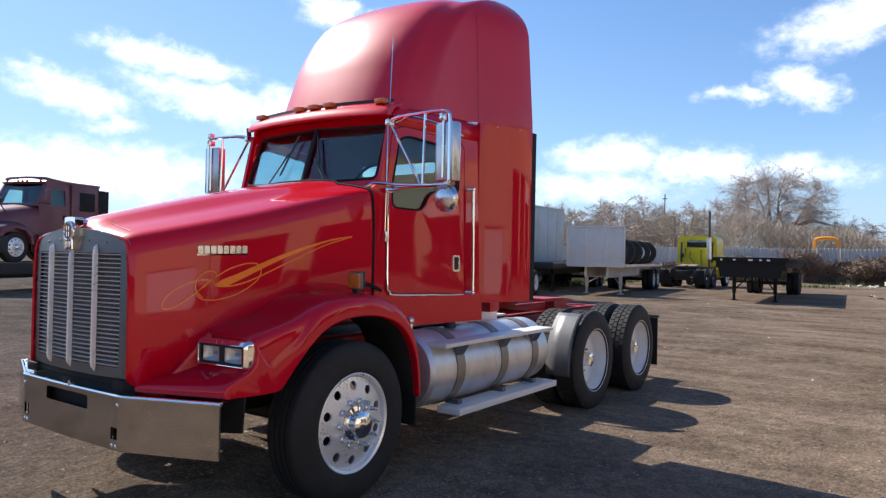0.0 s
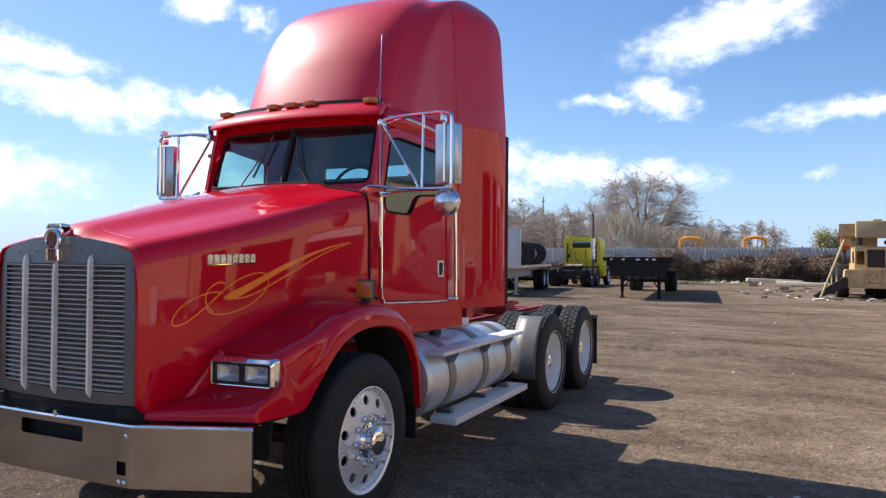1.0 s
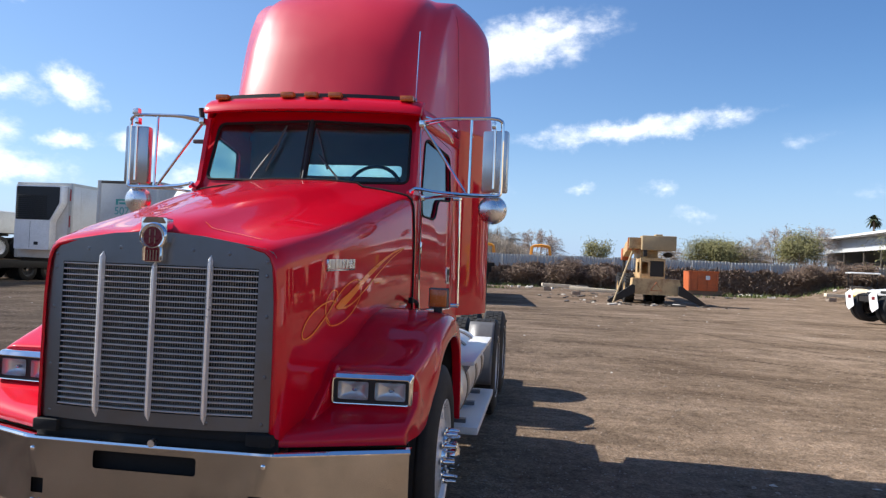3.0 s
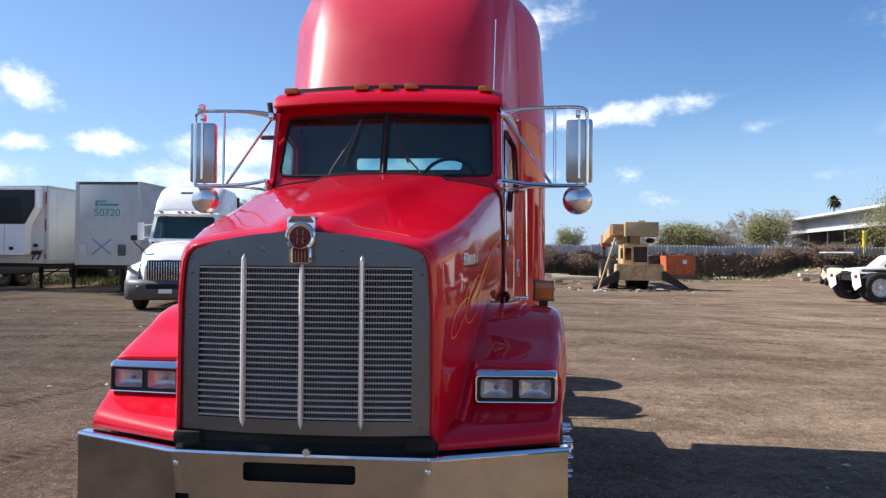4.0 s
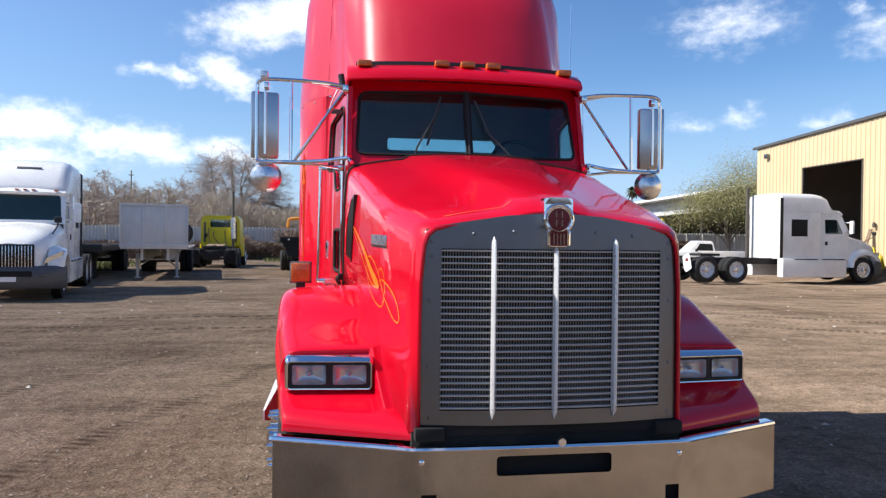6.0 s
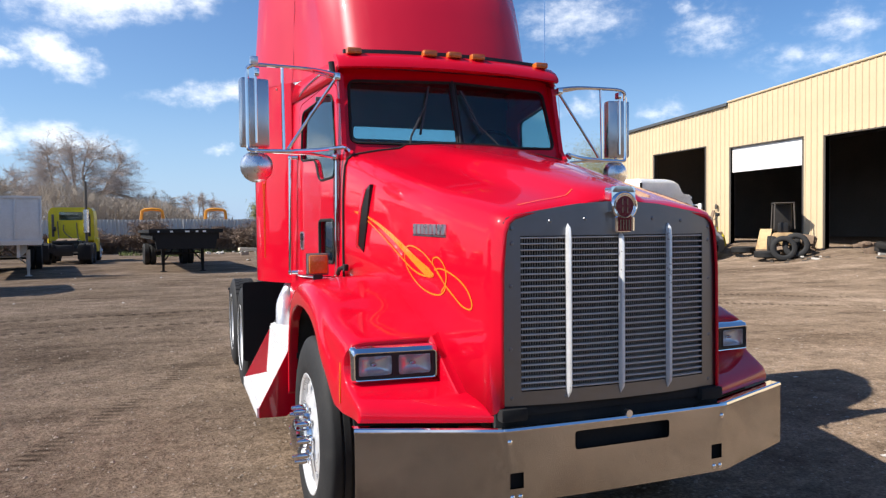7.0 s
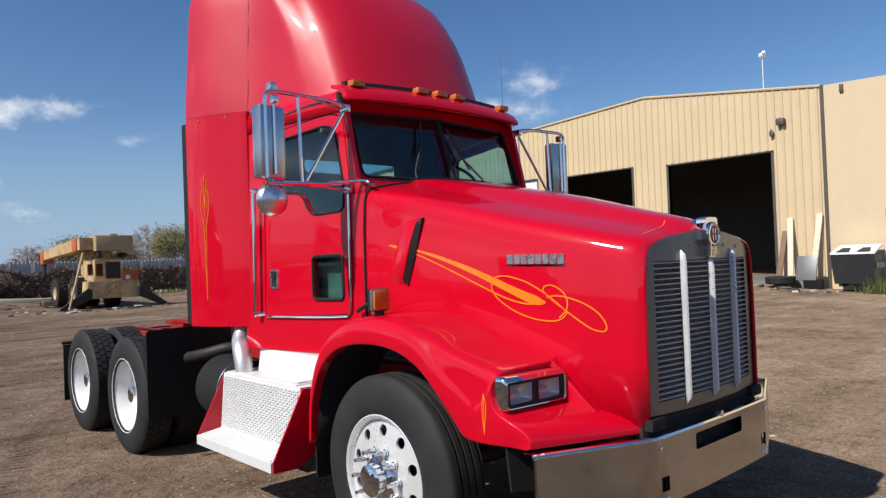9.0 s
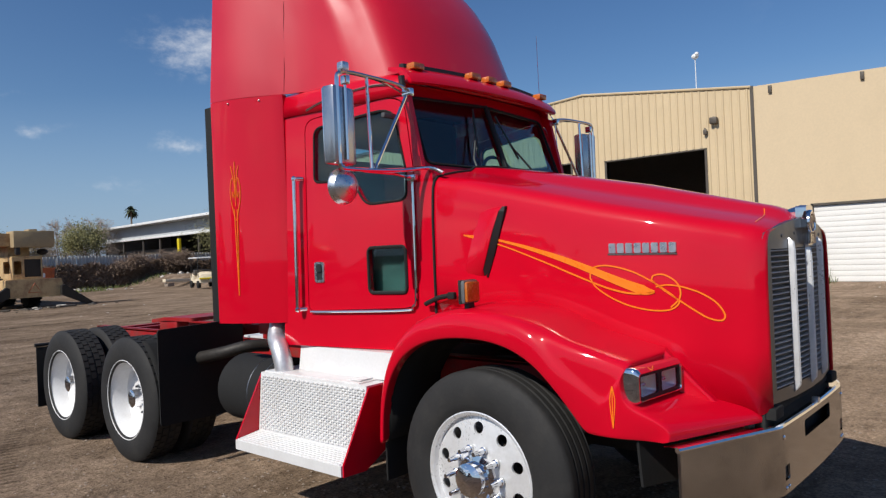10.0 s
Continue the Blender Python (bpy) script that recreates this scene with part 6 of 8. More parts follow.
part("corner_joint", bm, M_TRIM, annex, "dark joint strip between walls")
for y in (0.6, 3.9, 6.9):
    bm = bmesh.new()
    span(bm, (-0.10, y - 0.06, 6.85 + 0.03 * y), (-0.02, y + 0.06, 7.13 + 0.03 * y), 0.01)
    part("scupper", bm, M_TRIM, annex)


# ---- vehicles standing round the yard ----
def tractor(name, m, paint, label, sleeper=1.9, roof_z=3.85, bumper_mat=None, chassis=2.9, lift=0.0, flaps=False, category="semi truck", stack=True, grille_mat=None, hood_paint=None, stepped=False, nose=2.15):
    """A rounded long-nose tractor; front bumper at y = 0, facing -y."""
    T = thing(name, m, label, category, "parked tractors")
    bumper_mat = bumper_mat or M_GREYPL
    HB = nose                                     # where the hood meets the cab
    CB = HB + 1.35                                # back of the cab proper
    SB = CB + sleeper
    hw = table([(0.15, 0.62), (0.35, 0.78), (0.9, 0.92), (HB, 1.02)])
    hz = table([(0.15, 1.42), (0.3, 1.58), (0.9, 1.80), (HB, 2.02)])
    bm = bmesh.new()
    rings = []
    for y in (0.15, 0.22, 0.35, 0.6, 0.9, 1.3, 1.7, HB):
        w, z = hw(y), hz(y)
        rings.append([(-w, y, 0.75), (-w, y, z - 0.42), (-w * 0.97, y, z - 0.2), (-w * 0.86, y, z - 0.06), (-w * 0.5, y, z), (0, y, z + 0.03), (w * 0.5, y, z), (w * 0.86, y, z - 0.06), (w * 0.97, y, z - 0.2), (w, y, z - 0.42), (w, y, 0.75)])
    loft(bm, rings)
    bm.faces.new([bm.verts.new(p) for p in rings[0]])
    hood_ = part("hood", bm, hood_paint or paint, T, angle=60)
    for s in (-1, 1):
        bm = bmesh.new()
        pr = [(0.30, 0.62), (0.28, 0.95), (0.42, 1.18), (0.75, 1.32), (1.15, 1.36), (1.55, 1.26), (1.80, 0.95), (1.86, 0.62)]
        li = [(0.50, 0.62), (0.52, 0.85), (0.65, 1.02), (0.85, 1.12), (1.12, 1.15), (1.42, 1.08), (1.62, 0.88), (1.68, 0.62)]
        loft(bm, [[(s * 0.82, p[0], p[1] + 0.10), (s * 1.02, *p), (s * 1.16, lerp(p[0], q[0], 0.25), lerp(p[1], q[1], 0.25)), (s * 1.20, lerp(p[0], q[0], 0.7), lerp(p[1], q[1], 0.7)), (s * 1.19, *q), (s * 0.9, *q)] for p, q in zip(pr, li)])
        part("fender", bm, hood_paint or paint, T, angle=60)
        bm = bmesh.new()
        loft(bm, [[(s * (0.74 + u), 0.245 + 0.9 * u * u + dy, 1.00 + 0.42 * u + v) for u, v in rounded([(0.0, -0.07), (0.40, -0.02), (0.42, 0.09), (0.06, 0.06)], 0.03)] for dy in (-0.012, 0.30)], True, True)
        part("headlight", bm, M_SATIN, T, "swept clear headlight")
        front_wheel(T, s * 1.10, 1.12, 0.515, s)
    g = part("grille", box(bmesh.new(), (0, 0.16, 1.12), (1.10, 0.10, 0.62), 0.05), grille_mat or M_SCREEN, T, "dark grille with upright bars")
    for k in range(15):
        bm = bmesh.new()
        box(bm, (-0.49 + k * 0.07, 0.105, 1.12), (0.022, 0.03, 0.54), 0.006)
        part("grille_bar", bm, M_ALU, g)
    bm = bmesh.new()
    rings = []
    for x, dy in ((-1.22, 0.55), (-1.20, 0.34), (-1.0, 0.12), (-0.6, 0.02), (0, 0.0), (0.6, 0.02), (1.0, 0.12), (1.20, 0.34), (1.22, 0.55)):
        rings.append([(x, dy + 0.10, 0.30), (x, dy + 0.02, 0.36), (x, dy - 0.03, 0.55), (x, dy - 0.02, 0.74), (x, dy + 0.03, 0.84), (x, dy + 0.16, 0.89), (x, dy + 0.16, 0.30)])
    loft(bm, rings, True, True)
    bp_ = part("bumper", bm, bumper_mat, T, angle=50)
    bm = bmesh.new()
    panel(bm, rounded(rect(-0.52, 0.62, 0.52, 0.76), 0.04), [], lambda u, v, w: (u, -0.034 + w, v), 0.02)
    part("lower_intake", bm, M_RUBBER, bp_)
    for s in (-1, 1):
        bm = bmesh.new()
        ball(bm, (s * 0.72, 0.03, 0.66), (0.09, 0.05, 0.06), 10)
        part("fog_lamp", bm, M_GREYPL, bp_)
    bm = bmesh.new()
    span(bm, (-0.18, -0.045, 0.50), (0.18, -0.035, 0.62))
    part("number_plate", bm, M_SIGN, T, "blank white number plate")
    # cab with real window openings
    cw = 1.02
    wz = lambda z: HB - 0.25 + 0.55 * (z - 1.98)
    sideo = [(HB - 0.02, 0.95), (CB, 0.95), (CB, 2.95), (HB + 0.38, 2.95), (HB - 0.05, 2.05)]
    win = rounded([(HB + 0.22, 2.02), (CB - 0.25, 2.02), (CB - 0.25, 2.62), (HB + 0.50, 2.62)], 0.06)
    for s in (-1, 1):
        bm = bmesh.new()
        panel(bm, sideo, [win], lambda u, v, w: (s * (cw - w - 0.06 * max(0, v - 2)), u, v), 0.05)
        cs = part("cab_side", bm, paint, T)
        bm = bmesh.new()
        panel(bm, win, [], lambda u, v, w: (s * (cw - 0.03 - w - 0.06 * max(0, v - 2)), u, v), 0.006)
        part("side_window", bm, M_GLASS, cs)
        bm = bmesh.new()
        box(bm, (s * (cw + 0.012), CB - 0.3, 1.62), (0.02, 0.12, 0.16), 0.006)
        part("door_handle", bm, M_BLACK, cs)
        bm = bmesh.new()
        box(bm, (s * 1.30, HB + 0.05, 2.30), (0.20, 0.10, 0.55), 0.04)
        rod(bm, (s * 0.98, HB + 0.18, 2.52), (s * 1.28, HB + 0.07, 2.48), 0.02)
        rod(bm, (s * 0.98, HB + 0.12, 2.10), (s * 1.28, HB + 0.07, 2.12), 0.02)
        part("mirror", bm, paint, T, "tall door mirror")
        bm = bmesh.new()
        tube(bm, [(s * 0.85, 0.9, 1.70), (s * 1.0, 0.6, 1.9), (s * 1.02, 0.55, 2.0)], 0.018, 6)
        box(bm, (s * 1.02, 0.55, 2.06), (0.18, 0.10, 0.16), 0.04)
        part("hood_mirror", bm, M_BLACK, T)
    ws = rounded([(-0.92, 2.08), (0.92, 2.08), (0.86, 2.78), (-0.86, 2.78)], 0.09)
    bm = bmesh.new()
    panel(bm, [(-cw, 1.98), (cw, 1.98), (cw - 0.06, 2.95), (-cw + 0.06, 2.95)], [ws], lambda u, v, w: (u, wz(v) + 0.10 * (u / cw) ** 2 + w, v), 0.04)
    wf = part("windscreen_frame", bm, paint, T)
    bm = bmesh.new()
    panel(bm, ws, [], lambda u, v, w: (u, wz(v) + 0.10 * (u / cw) ** 2 + 0.02 + w, v), 0.006)
    part("windscreen", bm, M_GLASS, wf, "dark tinted windscreen")
    bm = bmesh.new()
    span(bm, (-cw + 0.06, HB, 0.95), (cw - 0.06, CB, 1.05))
    span(bm, (-cw + 0.06, CB - 0.04, 1.0), (cw - 0.06, CB, 2.95))
    span(bm, (-0.9, HB + 0.05, 1.5), (0.9, HB + 0.3, 2.0), 0.05)
    part("cab_interior", bm, M_DASH, T)
    # sleeper and roof fairing in one shell
    bm = bmesh.new()
    rings = []
    roof_rows = ((HB + 0.26, 2.90, 0.90), (HB + 0.36, 3.0, 0.96), (HB + 0.75, 3.05, 1.0), (HB + 0.88, lerp(3.05, roof_z, 0.35), 1.0), (HB + 1.0, lerp(3.05, roof_z, 0.72), 1.02), (CB - 0.05, lerp(3.05, roof_z, 0.94), 1.03), (CB + 0.3, roof_z, 1.05), (max(SB, CB + 0.4), roof_z, 1.08)) if stepped else (
        (HB + 0.26, 2.90, 0.90), (HB + 0.34, 3.05, 0.96), (HB + 0.65, lerp(3.05, roof_z, 0.42), 1.0), (HB + 1.05, lerp(3.05, roof_z, 0.80), 1.02), (CB + 0.2, roof_z, 1.04), (max(SB, CB + 0.3), roof_z, 1.08))
    for y, zt, w in roof_rows:
        rings.append([(-w, y, 2.86), (-w, y, lerp(2.86, zt, 0.75)), (-w * 0.93, y, lerp(2.86, zt, 0.93)), (-w * 0.75, y, zt), (0, y, zt + 0.02), (w * 0.75, y, zt), (w * 0.93, y, lerp(2.86, zt, 0.93)), (w, y, lerp(2.86, zt, 0.75)), (w, y, 2.86)])
    loft(bm, rings, True, True)
    part("roof_fairing", bm, paint, T, angle=60)
    bm = bmesh.new()
    loft(bm, [[(x, HB + 0.16 + 0.10 * (x / cw) ** 2, 2.80), (x, HB + 0.12 + 0.10 * (x / cw) ** 2, 2.86), (x, HB + 0.30 + 0.10 * (x / cw) ** 2, 2.98), (x, HB + 0.34 + 0.10 * (x / cw) ** 2, 2.82)] for x in np.linspace(-0.98, 0.98, 9)], True, True)
    vis = part("visor", bm, paint, T, angle=50)
    for x in (-0.75, -0.2, 0, 0.2, 0.75):
        bm = bmesh.new()
        box(bm, (x, HB + 0.17 + 0.10 * (x / cw) ** 2, 2.92), (0.10, 0.06, 0.035), 0.012)
        part("marker_lamp", bm, M_AMBER, vis)
    if roof_z > 3.2:
        bm = bmesh.new()
        zz = lerp(3.05, roof_z, 0.66)
        box(bm, (0, 0, 0), (0.62, 0.03, 0.07), 0.012, pose(0, HB + 0.86, zz, -45))
        part("roof_vent", bm, M_GREYPL, T)
    if sleeper > 0.3:
        bm = bmesh.new()
        span(bm, (-1.06, CB + 0.005, 0.95), (1.06, SB, 2.88), 0.05)
        sl = part("sleeper", bm, paint, T)
        for s in (-1, 1):
            bm = bmesh.new()
            box(bm, (s * 1.062, CB + sleeper * 0.55, 2.25), (0.012, 0.76, 0.70), 0.005)
            part("sleeper_window", bm, M_RUBBER, sl)
            bm = bmesh.new()
            span(bm, (s * 1.07, SB - 0.04, 1.0), (s * 1.09, SB + (0.10 if stepped else 0.45), roof_z - 0.2), 0.004)
            part("extender", bm, M_RUBBER if not flaps else M_BLACK, T)
            bm = bmesh.new()
            span(bm, (s * 0.80, 2.0, 0.20 if stepped else 0.35), (s * 1.16, SB, 0.98), 0.04)
            part("side_skirt", bm, paint, T)
            for ya in (2.1, CB + 0.2):
                bm = bmesh.new()
                span(bm, (s * 1.15, ya, 0.93), (s * 1.175, ya + 1.1, 0.97))
                part("step_slot", bm, M_BLACK, T)
    bm = bmesh.new()
    end = SB + chassis
    for s in (-1, 1):
        span(bm, (s * 0.38, 0.8, 0.72), (s * 0.46, end, 0.98))
    for y in (SB + 0.4, end - 1.6, end - 0.1):
        span(bm, (-0.38, y - 0.06, 0.75), (0.38, y + 0.06, 0.95))
    rod(bm, (-1.0, 1.12, 0.5), (1.0, 1.12, 0.5), 0.07)
    box(bm, (0, end - 1.25, 1.10), (0.85, 0.9, 0.10), 0.03)
    part("chassis", bm, M_GREASE, T, "greasy chassis frame")
    for y in (end - 1.95, end - 0.62):
        for s in (-1, 1):
            dual_wheel(T, s * 1.2, y, 0.515, s, nuts=False)
        bm = bmesh.new()
        rod(bm, (-0.9, y, 0.515), (0.9, y, 0.515), 0.08)
        part("axle", bm, M_GREASE, T)
    if flaps:
        for s in (-1, 1):
            bm = bmesh.new()
            panel(bm, [(-0.31, -0.34), (0.19, -0.40), (0.32, -0.20), (0.29, 0.36), (-0.21, 0.41), (-0.32, 0.25)], [], lambda u, v, w: (u, w, v), 0.012)
            part("mud_flap", bm, M_SIGN, T, "white tilted mud flap", pose(s * 0.85, end + 0.06, 0.78, 0, 17, 0) @ Matrix.Diagonal((0.86, 1, 0.88, 1)))
            bm = bmesh.new()
            box(bm, (s * 0.85, end + 0.078, 0.90), (0.20, 0.008, 0.12), 0.003)
            part("flap_mark", bm, M_EMBLEM, T)
    if stack:
        bm = bmesh.new()
        rod(bm, (0.85, SB + 0.25, 0.9), (0.85, SB + 0.25, roof_z + 0.35), 0.075)
        part("exhaust_pipe", bm, M_TRIM, T)
    return T


def trailer_legs(T, y, z, mat=None):
    for s in (-1, 1):
        bm = bmesh.new()
        span(bm, (s * 0.72, y - 0.07, 0.30), (s * 0.86, y + 0.07, z), 0.01)
        span(bm, (s * 0.74, y - 0.05, 0.03), (s * 0.84, y + 0.05, 0.32), 0.01)
        span(bm, (s * 0.67, y - 0.13, 0.0), (s * 0.91, y + 0.13, 0.04), 0.005)
        part("landing_leg", bm, mat or M_GREASE, T)
    bm = bmesh.new()
    rod(bm, (-0.79, y, 0.75), (0.79, y, 0.75), 0.03)
    rod(bm, (0, y + 1.2, z), (0.7, y, 0.5), 0.03)
    rod(bm, (0, y + 1.2, z), (-0.7, y, 0.5), 0.03)
    part("leg_brace", bm, mat or M_GREASE, T)


def trailer_axles(T, ys):
    for y in ys:
        for s in (-1, 1):
            dual_wheel(T, s * 1.22, y, 0.515, s, ME_RIM_DARK if T.name.startswith("black") else None, "trailer_wheel", nuts=False)
        bm = bmesh.new()
        rod(bm, (-0.9, y, 0.515), (0.9, y, 0.515), 0.07)
        part("axle", bm, M_GREASE, T)


def box_trailer(name, m, skin, label, length, top=4.05, floor=1.15, reefer=False):
    T = thing(name, m, label, "trailer", "parked trailers")
    W = 1.295
    bm = bmesh.new()
    span(bm, (-W, 0, floor), (W, length, top), 0.03)
    body = part("body", bm, skin, T)
    for s in (-1, 1):
        for z, h in ((floor - 0.01, 0.16), (top - 0.11, 0.12)):
            bm = bmesh.new()
            span(bm, (s * (W - 0.01), 0.04, z), (s * (W + 0.018), length - 0.04, z + h), 0.004)
            part("rail", bm, M_GALV, T)
        for k in range(int(length / 1.22)):
            bm = bmesh.new()
            span(bm, (s * W, 0.6 + k * 1.22, floor + 0.16), (s * (W + 0.010), 0.66 + k * 1.22, top - 0.12))
            part("side_post", bm, skin, body)
        bm = bmesh.new()
        span(bm, (s * (W - 0.14), -0.016, floor), (s * (W + 0.012), 0.10, top + 0.005), 0.01)
        part("corner_post", bm, M_GALV, T)
    bm = bmesh.new()
    span(bm, (-W, -0.014, top - 0.10), (W, 0.06, top + 0.012), 0.01)
    part("top_rail", bm, M_TRIM if not reefer else M_GALV, T)
    bm = bmesh.new()
    span(bm, (-1.2, 0.3, floor - 0.16), (1.2, length - 0.1, floor))
    span(bm, (-0.55, length - 4.2, 0.62), (0.55, length - 0.6, floor - 0.1))
    part("underframe", bm, M_GREASE, T)
    trailer_legs(T, 2.6, floor)
    trailer_axles(T, (length - 3.0, length - 1.7))
    if reefer:
        bm = bmesh.new()
        outl = rounded([(-1.02, floor + 0.35), (0.62, floor + 0.35), (0.62, floor + 1.55), (1.10, floor + 2.35), (1.10, top - 0.14), (-1.02, top - 0.14)], 0.08)
        panel(bm, outl, [], lambda u, v, w: (u, -0.42 + w, v), 0.40)
        unit = part("cooling_unit", bm, M_WHITE, T, "white cooling unit with black louvred top")
        bm = bmesh.new()
        panel(bm, rounded([(-0.98, floor + 1.62), (0.60, floor + 1.62), (1.02, floor + 2.35), (1.02, top - 0.20), (-0.98, top - 0.20)], 0.06), [], lambda u, v, w: (u, -0.435 + w, v), 0.02)
        lou = part("louvre_panel", bm, M_BLACK, unit)
        for k in range(12):
            z = floor + 1.72 + k * 0.085
            bm = bmesh.new()
            box(bm, (0, 0, 0), (1.40, 0.03, 0.012), 0, pose(-0.25, -0.445, z, 25))
            part("louvre", bm, M_BLACK, unit)
        for x in (0.02, 0.80):
            bm = bmesh.new()
            box(bm, (x, -0.43 if x < 0.5 else -0.02, floor + (0.62 if x < 0.5 else 0.75)), (0.18, 0.03, 0.14), 0.03)
            part("latch", bm, M_BLACK, unit)
        bm = bmesh.new()
        panel(bm, rect(-0.30, floor + 0.40, -0.285, floor + 1.55), [], lambda u, v, w: (u, -0.424 + w, v), 0.003)
        part("panel_joint", bm, M_GREYPL, unit)
        bm = bmesh.new()
        for x in (0.85, 1.10):
            tube(bm, [(x, -0.05, floor + 0.55), (x - 0.05, -0.14, floor + 0.30), (x - 0.15, -0.10, floor + 0.15)], 0.03, 6, 3)
        box(bm, (0.85, -0.06, floor + 0.45), (0.35, 0.10, 0.16), 0.02)
        part("air_couplings", bm, M_BLACK, T)
        for z in (floor + 0.3, floor + 1.6, top - 0.5):
            bm = bmesh.new()
            box(bm, (W - 0.06, -0.02, z), (0.05, 0.03, 0.5 if z > floor + 1 else 0.2), 0.005)
            part("marker", bm, M_FRAME, T)
    return T


def letters(text, size, m, mat, parent, name):
    cu = bpy.data.curves.new(name, "FONT")
    cu.body, cu.size, cu.extrude, cu.align_x = text, size, 0.004, "CENTER"
    ob = bpy.data.objects.new("temp_text", cu)
    scene.collection.objects.link(ob)
    me = bpy.data.meshes.new_from_object(ob.evaluated_get(bpy.context.evaluated_depsgraph_get()))
    bpy.data.objects.remove(ob)
    me.materials.clear()
    me.materials.append(mat)
    o = new(name, me)
    o.parent, o.matrix_basis = parent, m
    return o


reefer = box_trailer("white_reefer_trailer", pose(-19.6, 24.5, 0), M_TRAILER, "white refrigerated trailer with black louvred unit", 15.5, 4.38, 1.15, True)
grey_tr = box_trailer("grey_box_trailer", pose(-14.47, 22.55, 0, 0, 0, 2), M_GREYTR, "weathered grey box trailer with teal number", 12.6, 4.33)
letters("50720", 0.42, pose(-0.05, -0.006, 3.02, 90), M_TEAL, grey_tr, "number_lettering")
for k, (x0, x1, z0, z1) in enumerate(((-0.52, -0.42, 3.40, 3.62), (-0.42, -0.05, 3.56, 3.62), (-0.38, 0.40, 3.42, 3.50))):
    bm = bmesh.new()
    span(bm, (x0, -0.006, z0), (x1, 0.0, z1))
    part("faded_mark", bm, M_TEAL, grey_tr)
for r in (38, -38):
    bm = bmesh.new()
    box(bm, (0, 0, 0), (0.95, 0.006, 0.05))
    part("spray_mark", bm, M_BLUE, grey_tr, "blue sprayed cross", pose(-0.25, -0.004, 1.85, 0, r, 0))
for x in (-0.98, 0.55):
    bm = bmesh.new()
    box(bm, (x, -0.02, 1.72), (0.30, 0.06, 0.42), 0.03)
    part("coupling_box", bm, M_GREYPL if x > 0 else M_GREYTR, grey_tr)

tractor("white_sleeper_truck", pose(-8.75, 15.9, 0, 0, 0, 13), M_WHITE, "white sleeper semi truck with dark grille and grey bumper", stack=False)
tractor("white_sleeper_truck", pose(22.38, 24.9, 0.10, 0, 0, 93), M_WHITE, "white sleeper semi truck parked before the workshop", sleeper=1.85, roof_z=3.68, chassis=4.1, nose=1.85, flaps=True, stepped=True)
maroon = tractor("maroon_truck", pose(-21.84, 7.37, 1.03, 0, 0, 19), M_MAROON, "dull maroon truck loaded on a low trailer", sleeper=1.35, roof_z=2.95, bumper_mat=M_BLACK, chassis=1.2, stack=False)

service = tractor("service_truck", pose(-24.6, 19.6, 1.0, 0, 0, -8), M_GREYTR, "grey service truck with orange hood on a trailer", sleeper=0.05, roof_z=3.02, bumper_mat=M_BLACK, chassis=4.6, stack=False, hood_paint=M_GOLD)
part("tank_body", span(bmesh.new(), (-1.05, 3.9, 1.15), (1.05, 7.6, 2.2), 0.2), M_GREYTR, service, "grey rounded tank body")
for sx in (-0.9, 0.9):
    part("exhaust_pipe", tube(bmesh.new(), [(sx, 3.75, 1.2), (sx, 3.75, 2.9), (sx, 3.80, 3.1), (sx, 3.95, 3.25)], 0.07, 8, 3), M_TRIM, service)


def flatbed(name, m, label, length, deck, mat, beam=0.32, nose_drop=0.0, legs=True, axles=True, group="parked trailers"):
    T = thing(name, m, label, "trailer", group)
    bm = bmesh.new()
    for s in (-1, 1):
        span(bm, (s * 1.20, 0, deck - beam), (s * 1.28, length, deck - 0.02), 0.01)
        span(bm, (s * 0.45, 0.3, deck - 0.55), (s * 0.55, length - 0.2, deck - 0.05))
    if nose_drop:
        panel(bm, [(-1.12, deck - beam - nose_drop), (1.12, deck - beam - nose_drop), (1.24, deck - 0.12), (-1.24, deck - 0.12)], [], lambda u, v, w: (u, -0.02 + w, v), 0.3)
        span(bm, (-1.42, -0.10, deck - 0.13), (1.42, 0.06, deck + 0.03), 0.015)
        for s in (-1, 1):
            span(bm, (s * 1.26, 0.06, deck - 0.12), (s * 1.42, length, deck + 0.01), 0.01)
    else:
        span(bm, (-1.28, -0.05, deck - beam), (1.28, 0.06, deck + 0.03), 0.01)
    span(bm, (-1.28, length - 0.06, deck - beam), (1.28, length, deck), 0.01)
    part("frame", bm, mat, T)
    if nose_drop:
        for x, w in ((-0.62, 0.10), (-0.05, 0.16), (0.35, 0.10), (0.62, 0.12), (-1.1, 0.08)):
            part("reflective_tape", span(bmesh.new(), (x, -0.106, deck - 0.10), (x + w, -0.099, deck - 0.04)), M_SIGN, T)
    n = 13
    for k in range(n):
        bm = bmesh.new()
        x = -1.20 + (k + 0.5) * 2.4 / n
        span(bm, (x - 0.088, 0.06, deck - 0.04), (x + 0.088, length - 0.06, deck + 0.004 * (k % 3)), 0.004)
        part("deck_plank", bm, M_OLDWOOD, T)
    if legs:
        trailer_legs(T, 1.6, deck - 0.3, mat)
    if axles:
        trailer_axles(T, (length - 2.2, length - 0.95))
    return T


flatbed("black_flatbed_trailer", pose(-1.62, 26.2, 0, 0, 0, 5) @ Matrix.Diagonal((0.95, 1, 1, 1)), "black flatbed trailer with worn plank deck", 11.5, 1.70, M_RUBBER, 0.38, 0.36)
flatbed("black_flatbed_trailer", pose(-10.75, 25.3, 0, 0, 0, 10), "black flatbed trailer with weathered plank deck", 11.0, 1.32, M_BLACK, 0.25)
